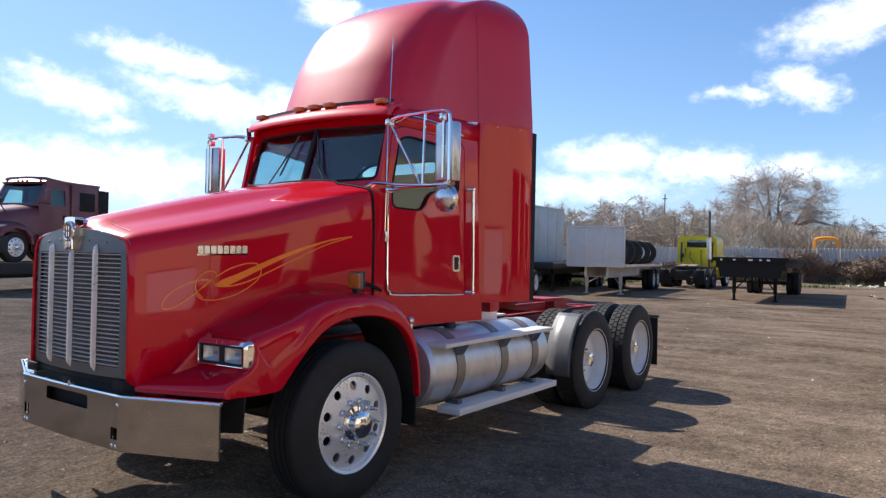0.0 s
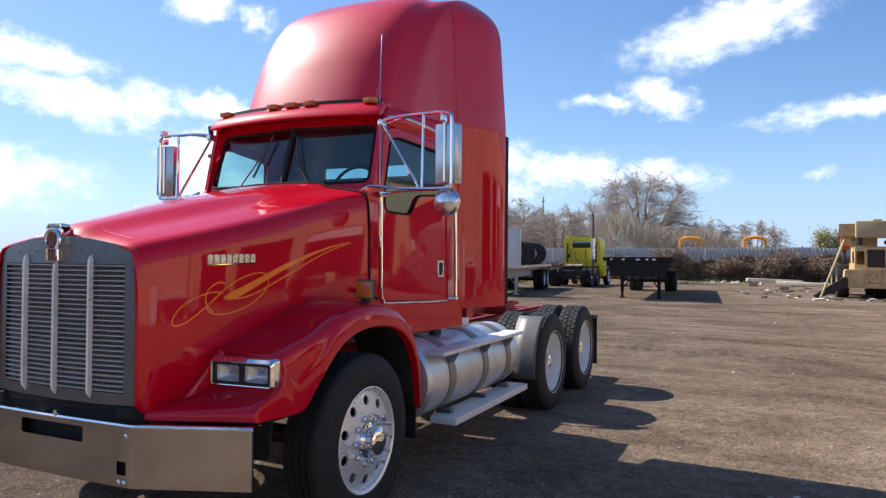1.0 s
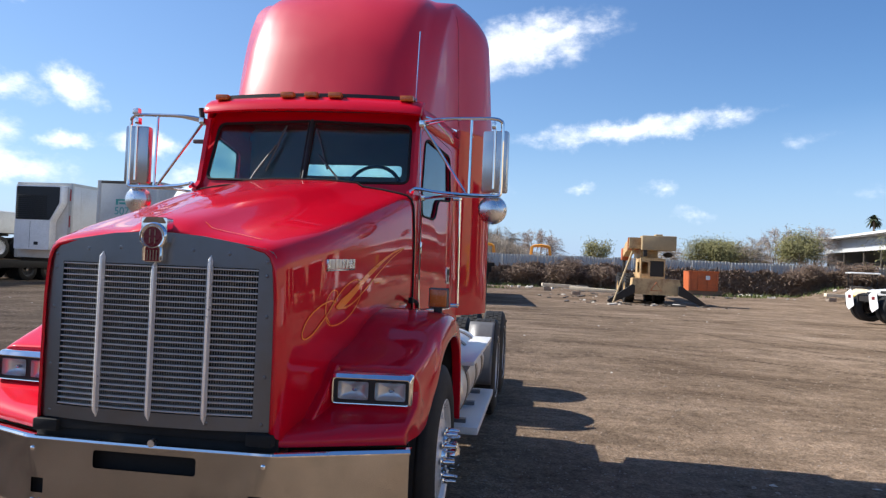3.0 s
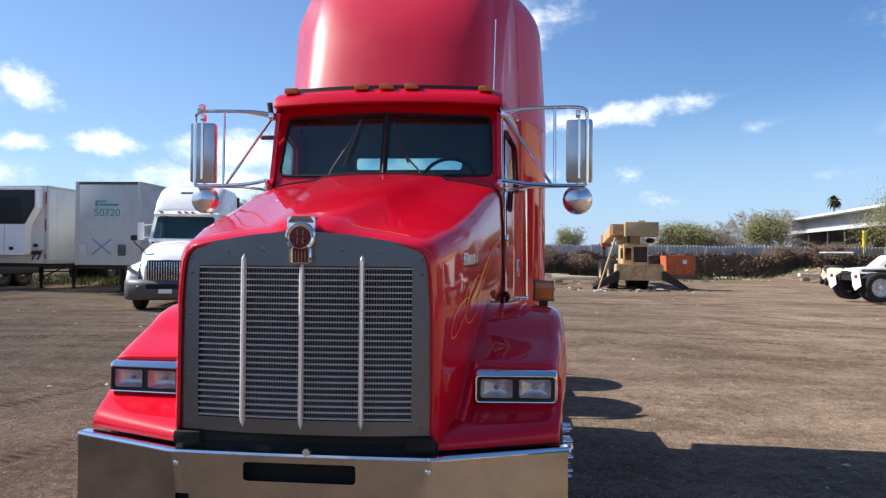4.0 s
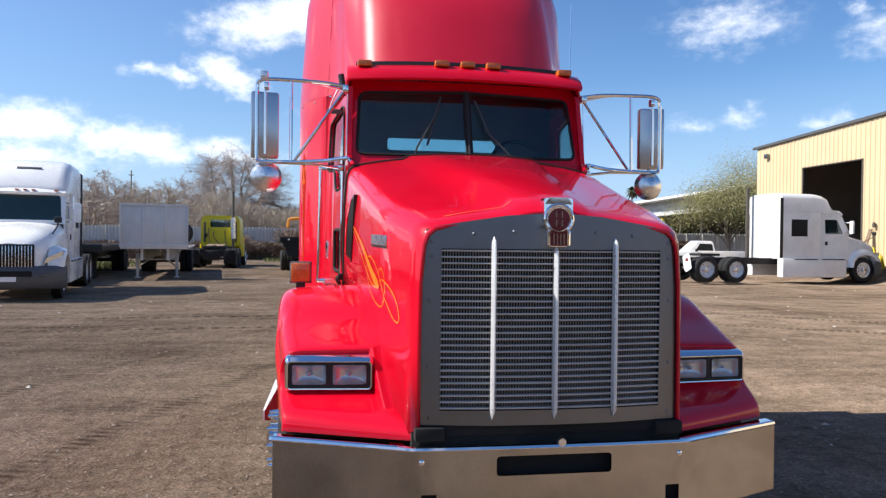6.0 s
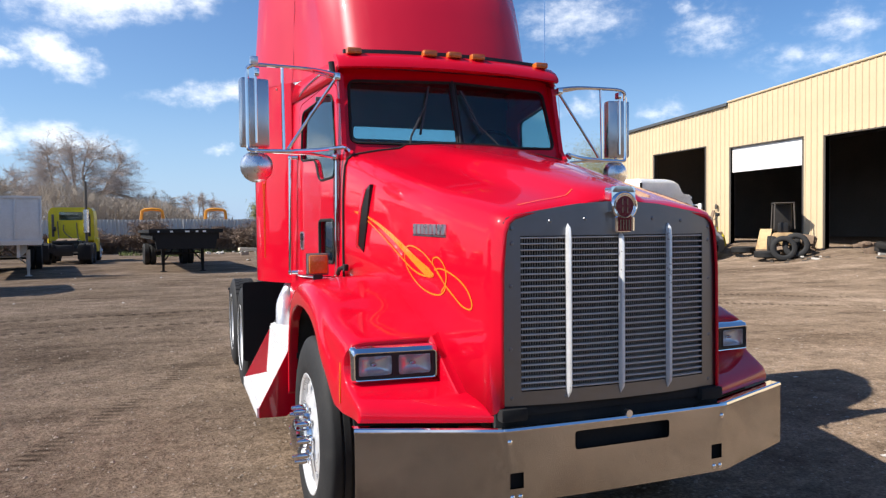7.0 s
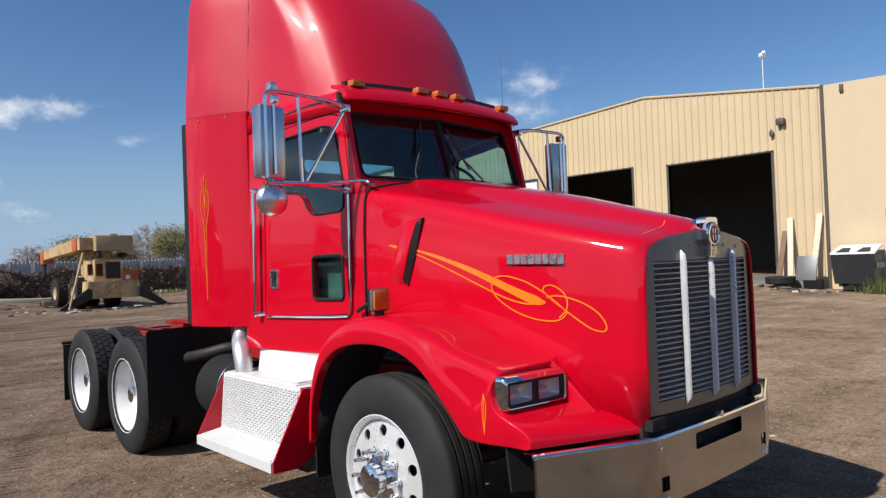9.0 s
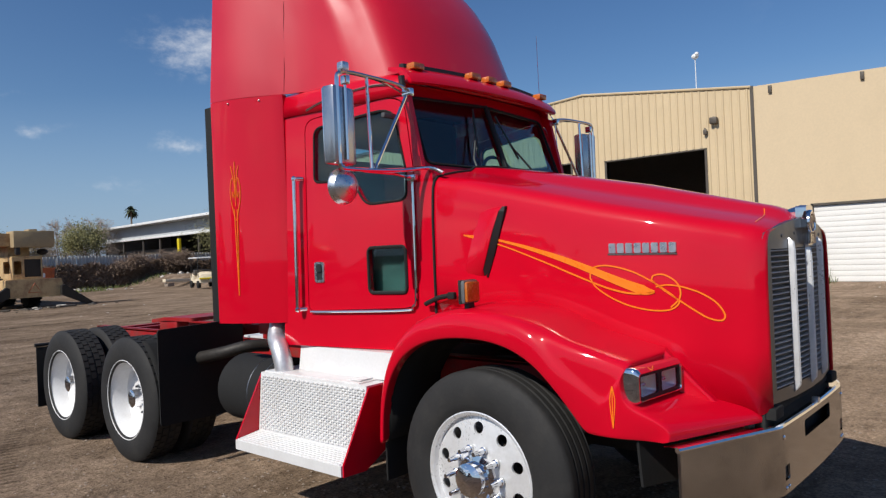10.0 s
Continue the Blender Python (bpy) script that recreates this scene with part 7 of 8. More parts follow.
flatbed("black_flatbed_trailer", pose(-24.9, 18.8, 0, 0, 0, -8), "black flatbed trailer carrying a service truck", 11.0, 1.0, M_BLACK, 0.4)
flatbed("black_lowbed_trailer", pose(-21.45, 6.23, 0, 0, 0, 19), "black low trailer carrying a maroon truck", 12.0, 1.03, M_BLACK, 0.4)
flatbed("black_flatbed_trailer", pose(-24.3, 27.5, 0), "black flatbed trailer beside the reefer", 12.0, 1.25, M_BLACK, 0.25)
gond = flatbed("white_bulkhead_trailer", pose(-7.72, 25.90, 0, 0, 0, 9) @ Matrix.Diagonal((0.95, 1, 1, 1)), "white trailer with tall panelled bulkhead", 10.0, 1.30, M_TRAILER, 0.1)
bm = bmesh.new()
span(bm, (-1.29, -0.02, 1.28), (1.29, 0.05, 2.92), 0.01)
bulk = part("bulkhead", bm, M_TRAILER, gond, "white panelled steel bulkhead")
for x in (-1.27, -0.42, 0.42, 1.27):
    part("stiffener", span(bmesh.new(), (x - 0.035, -0.07, 1.28), (x + 0.035, -0.02, 2.94), 0.008), M_TRAILER, bulk)
for z in (1.34, 2.90):
    part("cap_rail", span(bmesh.new(), (-1.31, -0.075, z - 0.045), (1.31, -0.018, z + 0.045), 0.008), M_TRAILER, bulk)
part("side_board", span(bmesh.new(), (1.20, 0.05, 1.28), (1.26, 0.35, 2.90), 0.01), M_TRAILER, bulk)


def loose_tyre(m, label, group="loose tyres"):
    T = thing("loose_tyre", m, label, "tyre", group)
    part("casing", ME_LUG, None, T)
    return T


for k in range(5):
    for s in (-1, 1):
        loose_tyre(pose(-7.72, 25.90, 0, 0, 0, 9) @ pose(s * 0.60, 0.85 + 1.85 * k, 1.30 + 0.588, 0, 0, 88 + 6 * math.sin(k * 2.1 + s)) @ Matrix.Diagonal((1.12, 1.12, 1.12, 1)), "worn black truck tyre standing on trailer deck", "tyres on the trailer")

# yellow cab and chassis seen from behind
yel = thing("yellow_truck", pose(-7.42, 37.85, 0) @ Matrix.Diagonal((1.05, 1.05, 1.05, 1)), "bright yellow day cab truck seen from behind", "semi truck", "parked tractors")
bm = bmesh.new()
panel(bm, rounded([(-1.05, 1.15), (1.05, 1.15), (1.05, 2.62), (0.9, 2.86), (-0.9, 2.86), (-1.05, 2.62)], 0.12), [rounded(rect(-0.55, 2.20, 0.55, 2.62), 0.05)], lambda u, v, w: (u, 2.2 + w, v), 0.05)
cabb = part("cab_back", bm, M_YELLOW, yel, "yellow cab back wall")
bm = bmesh.new()
panel(bm, rounded(rect(-0.55, 2.20, 0.55, 2.62), 0.05), [], lambda u, v, w: (u, 2.22 + w, v), 0.006)
part("rear_window", bm, M_GLASS, cabb)
part("cab_interior", span(bmesh.new(), (-0.95, 2.7, 1.2), (0.95, 2.8, 2.5), 0.03), M_DASH, yel)
bm = bmesh.new()
loft(bm, [[(-1.05, y, 1.0), (-1.07, y, 2.3), (-1.03, y, 2.68), (-0.88, y, 2.84), (0.88, y, 2.84), (1.03, y, 2.68), (1.07, y, 2.3), (1.05, y, 1.0)] for y in (2.25, 2.6, 3.6)])
loft(bm, [[(-0.95, y, 0.8), (-0.95, y, z), (0, y, z + 0.05), (0.95, y, z), (0.95, y, 0.8)] for y, z in ((3.6, 1.95), (5.2, 1.6), (5.25, 1.0))])
part("cab_shell", bm, M_YELLOW, yel)
for s in (-1, 1):
    part("cab_corner", span(bmesh.new(), (s * 0.78, 2.17, 1.35), (s * 0.90, 2.21, 2.5), 0.02), M_TRIM, yel)
    for y in (0.0, 1.33):
        dual_wheel(yel, s * 1.2, y, 0.515, s, ME_RIM_DARK, nuts=False)
    front_wheel(yel, s * 1.12, 4.5, 0.515, s)
    part("mud_flap", span(bmesh.new(), (s * 0.62, -0.70, 0.25), (s * 1.2, -0.69, 0.95), 0.004), M_RUBBER, yel)
    part("fender_guard", span(bmesh.new(), (s * 0.92, 2.6, 0.55), (s * 1.18, 3.6, 1.25), 0.05), M_YELLOW, yel)
bm = bmesh.new()
rod(bm, (0.72, 2.02, 1.0), (0.72, 2.02, 4.20), 0.065)
part("exhaust_pipe", bm, M_TRIM, yel)
bm = bmesh.new()
rod(bm, (0.72, 2.02, 1.55), (0.72, 2.02, 2.75), 0.14)
part("heat_shield", bm, M_ALU, yel)
bm = bmesh.new()
for s in (-1, 1):
    span(bm, (s * 0.38, -0.7, 0.75), (s * 0.46, 5.0, 1.0))
span(bm, (-0.6, 0.2, 1.0), (0.6, 1.2, 1.16), 0.03)
span(bm, (-0.9, -0.66, 0.62), (0.9, -0.58, 0.80))
rod(bm, (-0.9, 0, 0.515), (0.9, 0, 0.515), 0.08)
rod(bm, (-0.9, 1.33, 0.515), (0.9, 1.33, 0.515), 0.08)
part("chassis", bm, M_GREASE, yel)
bm = bmesh.new()
panel(bm, rounded([(-0.46, 0.30), (-0.16, 0.30), (0, 0.62), (0.16, 0.30), (0.46, 0.30), (0.46, 1.05), (-0.46, 1.05)], 0.06), [], lambda u, v, w: (u, v, 1.16 + 0.12 * (v - 0.6) + w), 0.05)
part("fifth_wheel", bm, M_OLDWOOD, yel, "rusty fifth wheel coupling plate")
bm = bmesh.new()
span(bm, (-0.75, 1.55, 0.55), (0.75, 2.15, 1.12), 0.05)
part("battery_box", bm, M_GREASE, yel)
# dark block added to fill the space between the rear wheels
part("dark_fill_block", span(bmesh.new(), (-0.42, -0.62, 0.42), (0.42, -0.40, 0.95), 0.06), M_GREASE, yel)
for x0, x1, z0 in ((-0.62, -0.45, 2.15), (-0.35, 0.30, 1.95), (0.25, 0.45, 2.05)):
    part("air_hose", tube(bmesh.new(), [(x0, 2.15, z0), (x0 + 0.05, 1.95, 1.6), (lerp(x0, x1, 0.6), 1.75, 1.28), (x1, 1.5, 1.18)], 0.028, 6, 4), M_RUBBER, yel)
part("work_lamp", box(bmesh.new(), (-0.78, 2.15, 1.75), (0.16, 0.10, 0.22), 0.03), M_BLACK, yel)

# ---- rough terrain crane ----
crane = thing("mobile_crane", pose(7.21, 32.35, 0) @ Matrix.Diagonal((0.85, 1, 0.965, 1)), "faded tan rough terrain crane with folded boom", "crane")
bm = bmesh.new()
panel(bm, rounded([(-1.35, 0.75), (-1.25, 0.50), (1.25, 0.50), (1.40, 0.75), (1.30, 1.32), (-1.30, 1.32)], 0.06), [], lambda u, v, w: (u, w, v), 0.9)
part("carrier_front", bm, M_CRANE, crane, "tan steel carrier end with triangle plate")
bm = bmesh.new()
tube(bm, [(-0.30, -0.012, 0.72), (0, -0.012, 1.14), (0.30, -0.012, 0.72), (-0.30, -0.012, 0.72)], 0.018, 5)
part("warning_triangle", bm, M_DUMP, crane)
bm = bmesh.new()
span(bm, (-1.0, 0.9, 0.55), (1.0, 6.2, 1.15), 0.04)
part("carrier_frame", bm, M_CRANE, crane)
ME_BIG = tyre_mesh("tyre", True, 0.74, 0.55, 0.36)
bm = bmesh.new()
for k in range(22):
    for j, x in enumerate((-0.12, -0.42)):
        box(bm, (0, 0, 0), (0.30, 0.085, 0.055), 0.012, Matrix.Rotation(2 * math.pi * (k + 0.5 * j) / 22, 4, "X") @ pose(x, 0, 0.745, 0, 0, 28 if j else -28))
ME_BARS = mesh_of("tread_bars", bm, M_TYRE, 40)
for y in (1.7, 4.9):
    for s in (-1, 1):
        w = part("wheel", ME_BIG, None, crane, "large chunky crane tyre", pose(s * 1.15 - 0.42, y, 0.76, 0, 0, 0 if s > 0 else 180))
        part("tread_bars", ME_BARS, None, w)
        part("rim", revolve(bmesh.new(), [(0.0001, -0.15), (0.2, -0.14), (0.30, -0.08), (0.35, -0.02), (0.35, -0.4)], 24), M_CRANE, w)
bm = bmesh.new()
panel(bm, rect(-0.85, 1.32, 0.55, 2.30), [rounded(rect(-0.30, 1.42, 0.48, 2.22), 0.03), rounded(rect(-0.78, 1.55, -0.42, 2.15), 0.05)], lambda u, v, w: (u, 0.35 + w, v), 0.06)
panel(bm, rect(0.41, 1.32, 2.2, 2.30), [rounded(rect(0.7, 1.6, 1.5, 2.15), 0.05)], lambda u, v, w: (-0.85 + w, u, v), 0.06)
span(bm, (0.50, 0.41, 1.32), (0.55, 2.2, 2.30))
span(bm, (-0.85, 0.35, 2.30), (0.55, 2.2, 2.36), 0.02)
span(bm, (-0.85, 2.15, 1.32), (0.55, 2.2, 2.30))
part("engine_housing", bm, M_CRANE, crane, "tan housing with dark radiator")
bm = bmesh.new()
span(bm, (-0.30, 0.40, 1.42), (0.48, 0.44, 2.22))
part("radiator", bm, M_GREASE, crane)
bm = bmesh.new()
rod(bm, (-0.2, 2.9, 1.2), (-0.2, 2.9, 1.6), 0.65, seg=24)
span(bm, (-0.75, 1.1, 2.36), (0.25, 3.6, 3.0), 0.05)
span(bm, (-0.5, 2.2, 1.6), (0.5, 3.7, 2.4), 0.06)
part("turret", bm, M_CRANE, crane)
bm = bmesh.new()
span(bm, (-0.82, 0.15, 2.75), (1.10, 1.10, 3.50), 0.05)
span(bm, (-0.05, 0.3, 3.49), (0.35, 0.9, 3.58), 0.03)
part("counterweight", bm, M_CRANECW, crane, "tan counterweight block")
bm = bmesh.new()
loft(bm, [[(x - 0.34, y, z - 0.28), (x + 0.34, y, z - 0.28), (x + 0.34, y, z + 0.28), (x - 0.34, y, z + 0.28)] for x, y, z in ((-1.15, 0.6, 3.12), (-0.55, 7.0, 2.98))], True, True)
loft(bm, [[(x - 0.28, y, z - 0.26), (x + 0.28, y, z - 0.26), (x + 0.28, y, z + 0.26), (x - 0.28, y, z + 0.26)] for x, y, z in ((-0.55, 7.0, 2.98), (-0.2, 11.0, 2.85))], True, True)
part("boom", bm, M_CRANE, crane, "tan telescopic boom")
bm = bmesh.new()
loft(bm, [[(x - 0.36, y, z - 0.30), (x + 0.36, y, z - 0.30), (x + 0.36, y, z + 0.30), (x - 0.36, y, z + 0.30)] for x, y, z in ((-1.13, 1.2, 3.12), (-0.98, 2.4, 3.09))], True, True)
part("boom_collar", bm, M_DUMP, crane, "rust red boom collar")
part("boom_head", box(bmesh.new(), (-0.2, 11.2, 2.75), (0.7, 0.6, 0.8), 0.06), M_DUMP, crane, "rusty boom head")
part("hook", tube(bmesh.new(), [(-0.3, 11.4, 2.4), (-0.35, 11.3, 1.8), (-0.25, 11.3, 1.6)], 0.12, 6, 3), M_GREASE, crane)
bm = bmesh.new()
rod(bm, (-1.15, 1.0, 2.9), (-2.45, -0.6, 0.05), 0.07, 0.05, 10)
part("leaning_strut", bm, M_CRANECW, crane)
bm = bmesh.new()
box(bm, (-0.62, 0.28, 2.60), (0.22, 0.22, 0.35), 0.05)
part("hook_block", bm, M_GREASE, crane)
for s in (-1, 1):
    bm = bmesh.new()
    panel(bm, [(s * 1.2, 0.95), (s * 1.35, 1.0), (s * 2.75, 0.12), (s * 2.55, 0.0), (s * 1.2, 0.55)], [], lambda u, v, w: (u, -0.25 + w, v), 0.22)
    part("outrigger", bm, M_GREASE, crane, "black splayed outrigger blade")
bm = bmesh.new()
ball(bm, (0.75, 0.8, 2.55), (0.28, 0.2, 0.14), 12)
part("winch_drum", bm, M_GREASE, crane)

# ---- skip, golf cart, pickup ----
skip = thing("orange_skip", pose(13.35, 51.2, 0), "faded orange steel skip on the dirt", "skip")
bm = bmesh.new()
loft(bm, [[(-a, -b, z), (a, -b, z), (a, b, z), (-a, b, z)] for z, a, b in ((0.35, 1.02, 0.9), (1.75, 1.06, 0.96), (1.75, 0.99, 0.89), (0.5, 0.96, 0.8))], True, True)
sk = part("tub", bm, M_DUMP, skip)
for x in (-0.95, -0.33, 0.33, 0.95):
    part("rib", span(bmesh.new(), (x - 0.05, -0.99, 0.4), (x + 0.05, -0.86, 1.7), 0.01), M_DUMP, sk)
part("rim", span(bmesh.new(), (-1.10, -1.02, 1.70), (1.10, -0.94, 1.79), 0.01), M_DUMP, sk)
part("base", span(bmesh.new(), (-1.0, -0.8, 0.0), (1.35, 0.8, 0.36), 0.03), M_OLDWOOD, skip)
part("white_patch", span(bmesh.new(), (0.15, -1.0, 1.15), (0.45, -0.99, 1.45)), M_SIGN, sk)

cart = thing("golf_cart", pose(20.2, 41.0, 0.05, 0, 0, -14), "cream golf cart with flat white roof", "golf cart")
bm = bmesh.new()
loft(bm, [[(-0.6, y, 0.35), (-0.6, y, z), (-0.4, y, z + 0.1), (0.4, y, z + 0.1), (0.6, y, z), (0.6, y, 0.35)] for y, z in ((-1.15, 0.55), (-1.0, 0.8), (-0.5, 0.95), (-0.45, 0.5), (0.4, 0.5), (0.45, 0.8), (1.1, 0.85))], True, True)
part("body", bm, M_WOOD, cart, "cream plastic body")
part("seat", box(bmesh.new(), (0, 0.45, 1.0), (1.1, 0.5, 0.35), 0.06), M_TRIM, cart)
part("roof", box(bmesh.new(), (0, 0.0, 1.95), (1.5, 2.1, 0.09), 0.04), M_WHITE, cart, "flat white roof")
for x in (-0.62, 0.62):
    for y in (-0.75, 0.8):
        part("roof_post", rod(bmesh.new(), (x, y * 1.0, 0.7), (x, y * 0.95, 1.92), 0.02), M_BLACK, cart)
        part("wheel", revolve(bmesh.new(), [(0.0001, 0.02), (0.12, 0.03), (0.14, 0.0), (0.23, 0.02), (0.24, -0.05), (0.22, -0.16), (0.0001, -0.16)], 24), M_TYRE, cart, m=pose(x * 1.08, y, 0.24, 0, 0, 0 if x > 0 else 180))
part("rack", box(bmesh.new(), (0, -1.2, 0.62), (1.35, 0.12, 0.10), 0.03), M_YELLOW, cart)

pick = thing("white_pickup", pose(19.6, 38.5, 0.05, 0, 0, -98), "white two door pickup truck parked in the yard", "pickup truck")
pz = [(0.0, 0.55, 0.72), (0.05, 0.92, 0.86), (0.25, 1.05, 0.93), (1.35, 1.15, 0.97), (1.40, 1.16, 0.98), (5.3, 1.15, 0.98), (5.45, 1.05, 0.96), (5.5, 0.5, 0.9)]
bm = bmesh.new()
loft(bm, [[(-w, y, 0.42), (-w - 0.02, y, z * 0.75), (-w + 0.02, y, z - 0.02), (-w + 0.12, y, z + 0.01), (w - 0.12, y, z + 0.01), (w - 0.02, y, z - 0.02), (w + 0.02, y, z * 0.75), (w, y, 0.42)] for y, z, w in pz], True, True)
part("body", bm, M_WHITE, pick, angle=50)
bm = bmesh.new()
loft(bm, [[(-0.88, y0, 1.12), (0.88, y0, 1.12), (0.88, y1, 1.12), (-0.88, y1, 1.12)] if z < 1.2 else [(-w, y0, z), (w, y0, z), (w, y1, z), (-w, y1, z)] for z, w, y0, y1 in ((1.12, 0.88, 1.30, 2.95), (1.66, 0.76, 1.85, 2.85), (1.80, 0.68, 2.02, 2.75))], True, True)
part("cabin", bm, M_WHITE, pick, angle=40)
for s in (-1, 1):
    for a in ([(1.72, 1.2), (2.82, 1.2), (2.76, 1.62), (2.02, 1.62)],):
        bm = bmesh.new()
        panel(bm, rounded(a, 0.05), [], lambda u, v, w: (s * (0.895 - 0.22 * (v - 1.12) + w - 0.01), u, v), 0.012)
        part("side_window", bm, M_RUBBER, pick)
    for y in (0.95, 4.35):
        bm = bmesh.new()
        revolve(bm, [(0.0001, 0.0), (0.2, 0.01), (0.23, -0.01), (0.38, 0.01), (0.40, -0.05), (0.38, -0.22), (0.0001, -0.22)], 32)
        part("wheel", bm, M_TYRE, pick, m=pose(s * 0.98, y, 0.40, 0, 0, 0 if s > 0 else 180))
    part("headlamp", box(bmesh.new(), (s * 0.72, 0.03, 0.82), (0.30, 0.08, 0.18), 0.03), M_MIRROR, pick)
    part("door_mirror", box(bmesh.new(), (s * 1.08, 1.7, 1.22), (0.2, 0.12, 0.18), 0.04), M_BLACK, pick)
bm = bmesh.new()
panel(bm, rounded([(-0.78, 1.16), (0.78, 1.16), (0.68, 1.62), (-0.68, 1.62)], 0.05), [], lambda u, v, w: (u, 1.35 + 1.11 * (v - 1.12) - 0.02 + w, v), 0.012)
part("windscreen", bm, M_RUBBER, pick)
part("grille", box(bmesh.new(), (0, 0.0, 0.80), (1.05, 0.06, 0.24), 0.03), M_SCREEN, pick)
part("bumper", box(bmesh.new(), (0, -0.03, 0.50), (1.9, 0.16, 0.24), 0.05), M_GREYPL, pick)

# ---- clutter by the workshop doors ----
for k, (x, y, z, rx, ry, rz) in enumerate(((23.0, 8.9, 0.15, 0, 90, 0), (22.1, 20.2, 0.49, 0, 8, 45), (22.55, 19.95, 0.49, 0, 10, 38), (22.5, 22.9, 0.14, 0, 90, 0),
                                           (21.9, 20.9, 0.14, 0, 90, 0),  (22.4, 15.0, 0.2, 0, 80, 0), (21.9, 14.4, 0.15, 0, 90, 0), (22.6, 13.7, 0.5, 0, 14, 150))):
    loose_tyre(pose(x, y, rise(x, y) + z, rx, ry, rz), "worn black truck tyre lying by the workshop")
for k, (y, lean, h, m) in enumerate(((9.15, 0.5, 1.9, M_OLDWOOD), (8.65, 0.65, 2.4, M_WOOD), (7.95, 0.5, 2.45, M_WOOD), (26.2, 0.9, 2.2, M_OLDWOOD))):
    b = tagged(part("plank", box(bmesh.new(), (0, 0, h / 2), (0.05, 0.20, h), 0.004), m), "pale raw plank leaning on the wall" if m is M_WOOD else "weathered dark plank leaning on the wall", "plank", "leaning planks")
    b.matrix_basis = pose(WX - 0.08 - lean, y, 0.40, 4 * (-1) ** k, math.degrees(math.atan2(lean, h)), 0)
sheet = tagged(part("metal_sheet", box(bmesh.new(), (0, 0, 0.45), (0.03, 0.68, 0.9), 0.01), M_GUARD), "bent grey metal sheet leaning on lumber", "metal sheet")
sheet.matrix_basis = pose(22.9, 8.0, 0.42, 0, 16, 0)
rack = thing("waste_bin", pose(23.3, 6.45, 0.2), "black steel waste bin with sloping cream lid", "waste bin")
bm = bmesh.new()
loft(bm, [[(x, s * w, z) for s, x in ((-1, -0.42 - o), (1, -0.42 - o), (1, 0.45), (-1, 0.45))] for z, w, o in ((0.10, 0.60, 0.0), (0.45, 0.64, 0.02), (1.10, 0.68, 0.06))], True, True)
part("bin_body", bm, M_BLACK, rack)
bm = bmesh.new()
loft(bm, [[(-0.50, -0.69, z0), (0.46, -0.66, z0 + 0.26), (0.46, 0.66, z0 + 0.26), (-0.50, 0.69, z0)] for z0 in (1.10, 1.16)], True, True)
part("lid", bm, M_SIGN, rack, "sloping cream lid")
for y in (-0.33, 0.30):
    bm = bmesh.new()
    loft(bm, [[(-0.46, y - 0.20, 1.15 + 0.05 * k), (-0.02, y - 0.12, 1.27 + 0.05 * k), (-0.02, y + 0.12, 1.27 + 0.05 * k), (-0.46, y + 0.20, 1.15 + 0.05 * k)] for k in (0, 1)], True, True)
    part("lid_hatch", bm, M_BLACK, rack)
for s in (-1, 1):
    part("lift_pocket", span(bmesh.new(), (-0.36, s * 0.66, 0.62), (0.30, s * 0.76, 0.80), 0.02), M_TRIM, rack)
    part("foot", span(bmesh.new(), (-0.36, s * 0.40, 0.0), (0.36, s * 0.50, 0.11), 0.01), M_TRIM, rack)
board = tagged(part("board_sheet", box(bmesh.new(), (0, 0, 0.5), (0.04, 0.65, 1.0), 0.008), M_CRANE), "tan sheet of board leaning by the bay", "board")
board.matrix_basis = pose(23.45, 22.75, rise(23.45, 22.75) - 0.02, 0, 18, 6)
stand = thing("yellow_hoist_stand", pose(22.9, 14.3, rise(22.9, 14.3)), "yellow steel hoist stand beside the bay door", "hoist")
for y in (-0.5, -0.2, 0.25, 0.5):
    part("upright", rod(bmesh.new(), (0, y, 0), (0.15, -0.35 * y + 0.05, 1.95), 0.045), M_YELLOW, stand)
part("crossbar", rod(bmesh.new(), (0.12, -0.5, 1.80), (0.16, 0.45, 1.98), 0.045), M_YELLOW, stand)
part("arm", rod(bmesh.new(), (0.15, 0.1, 1.95), (-0.3, -0.7, 1.62), 0.04), M_YELLOW, stand)
lift_ = thing("old_forklift", pose(22.9, 21.0, rise(22.9, 21.0), 0, 0, -38) @ Matrix.Diagonal((0.82, 0.75, 0.92, 1)), "small tan forklift with roll cage", "forklift")
part("body", box(bmesh.new(), (0, -0.15, 0.72), (0.9, 1.3, 0.60), 0.12), M_CRANE, lift_)
# dark panel added in place of the shade inside the open cab
part("cab_shade_panel", box(bmesh.new(), (0, 0.30, 1.72), (0.86, 0.06, 1.25), 0.03), M_GREASE, lift_, "dark panel standing for the shaded cab inside")
part("seat", box(bmesh.new(), (0, -0.05, 1.25), (0.5, 0.45, 0.5), 0.08), M_BLACK, lift_)
for x in (-0.5, 0.5):
    for y in (-0.6, 0.6):
        part("cage_post", rod(bmesh.new(), (x, y, 1.2), (x * 0.9, y * 0.9, 2.4), 0.04), M_TRIM, lift_)
        part("wheel", revolve(bmesh.new(), [(0.0001, 0.0), (0.2, 0.01), (0.24, -0.02), (0.42, 0.0), (0.44, -0.06), (0.42, -0.25), (0.0001, -0.25)], 28), M_TYRE, lift_, m=pose(x * 1.35, y, 0.42, 0, 0, 0 if x > 0 else 180))
part("cage_roof", box(bmesh.new(), (0, 0, 2.42), (1.0, 1.2, 0.05), 0.02), M_TRIM, lift_)
part("counter_block", box(bmesh.new(), (0, 0.62, 0.66), (0.9, 0.45, 0.6), 0.08), M_CRANE, lift_)
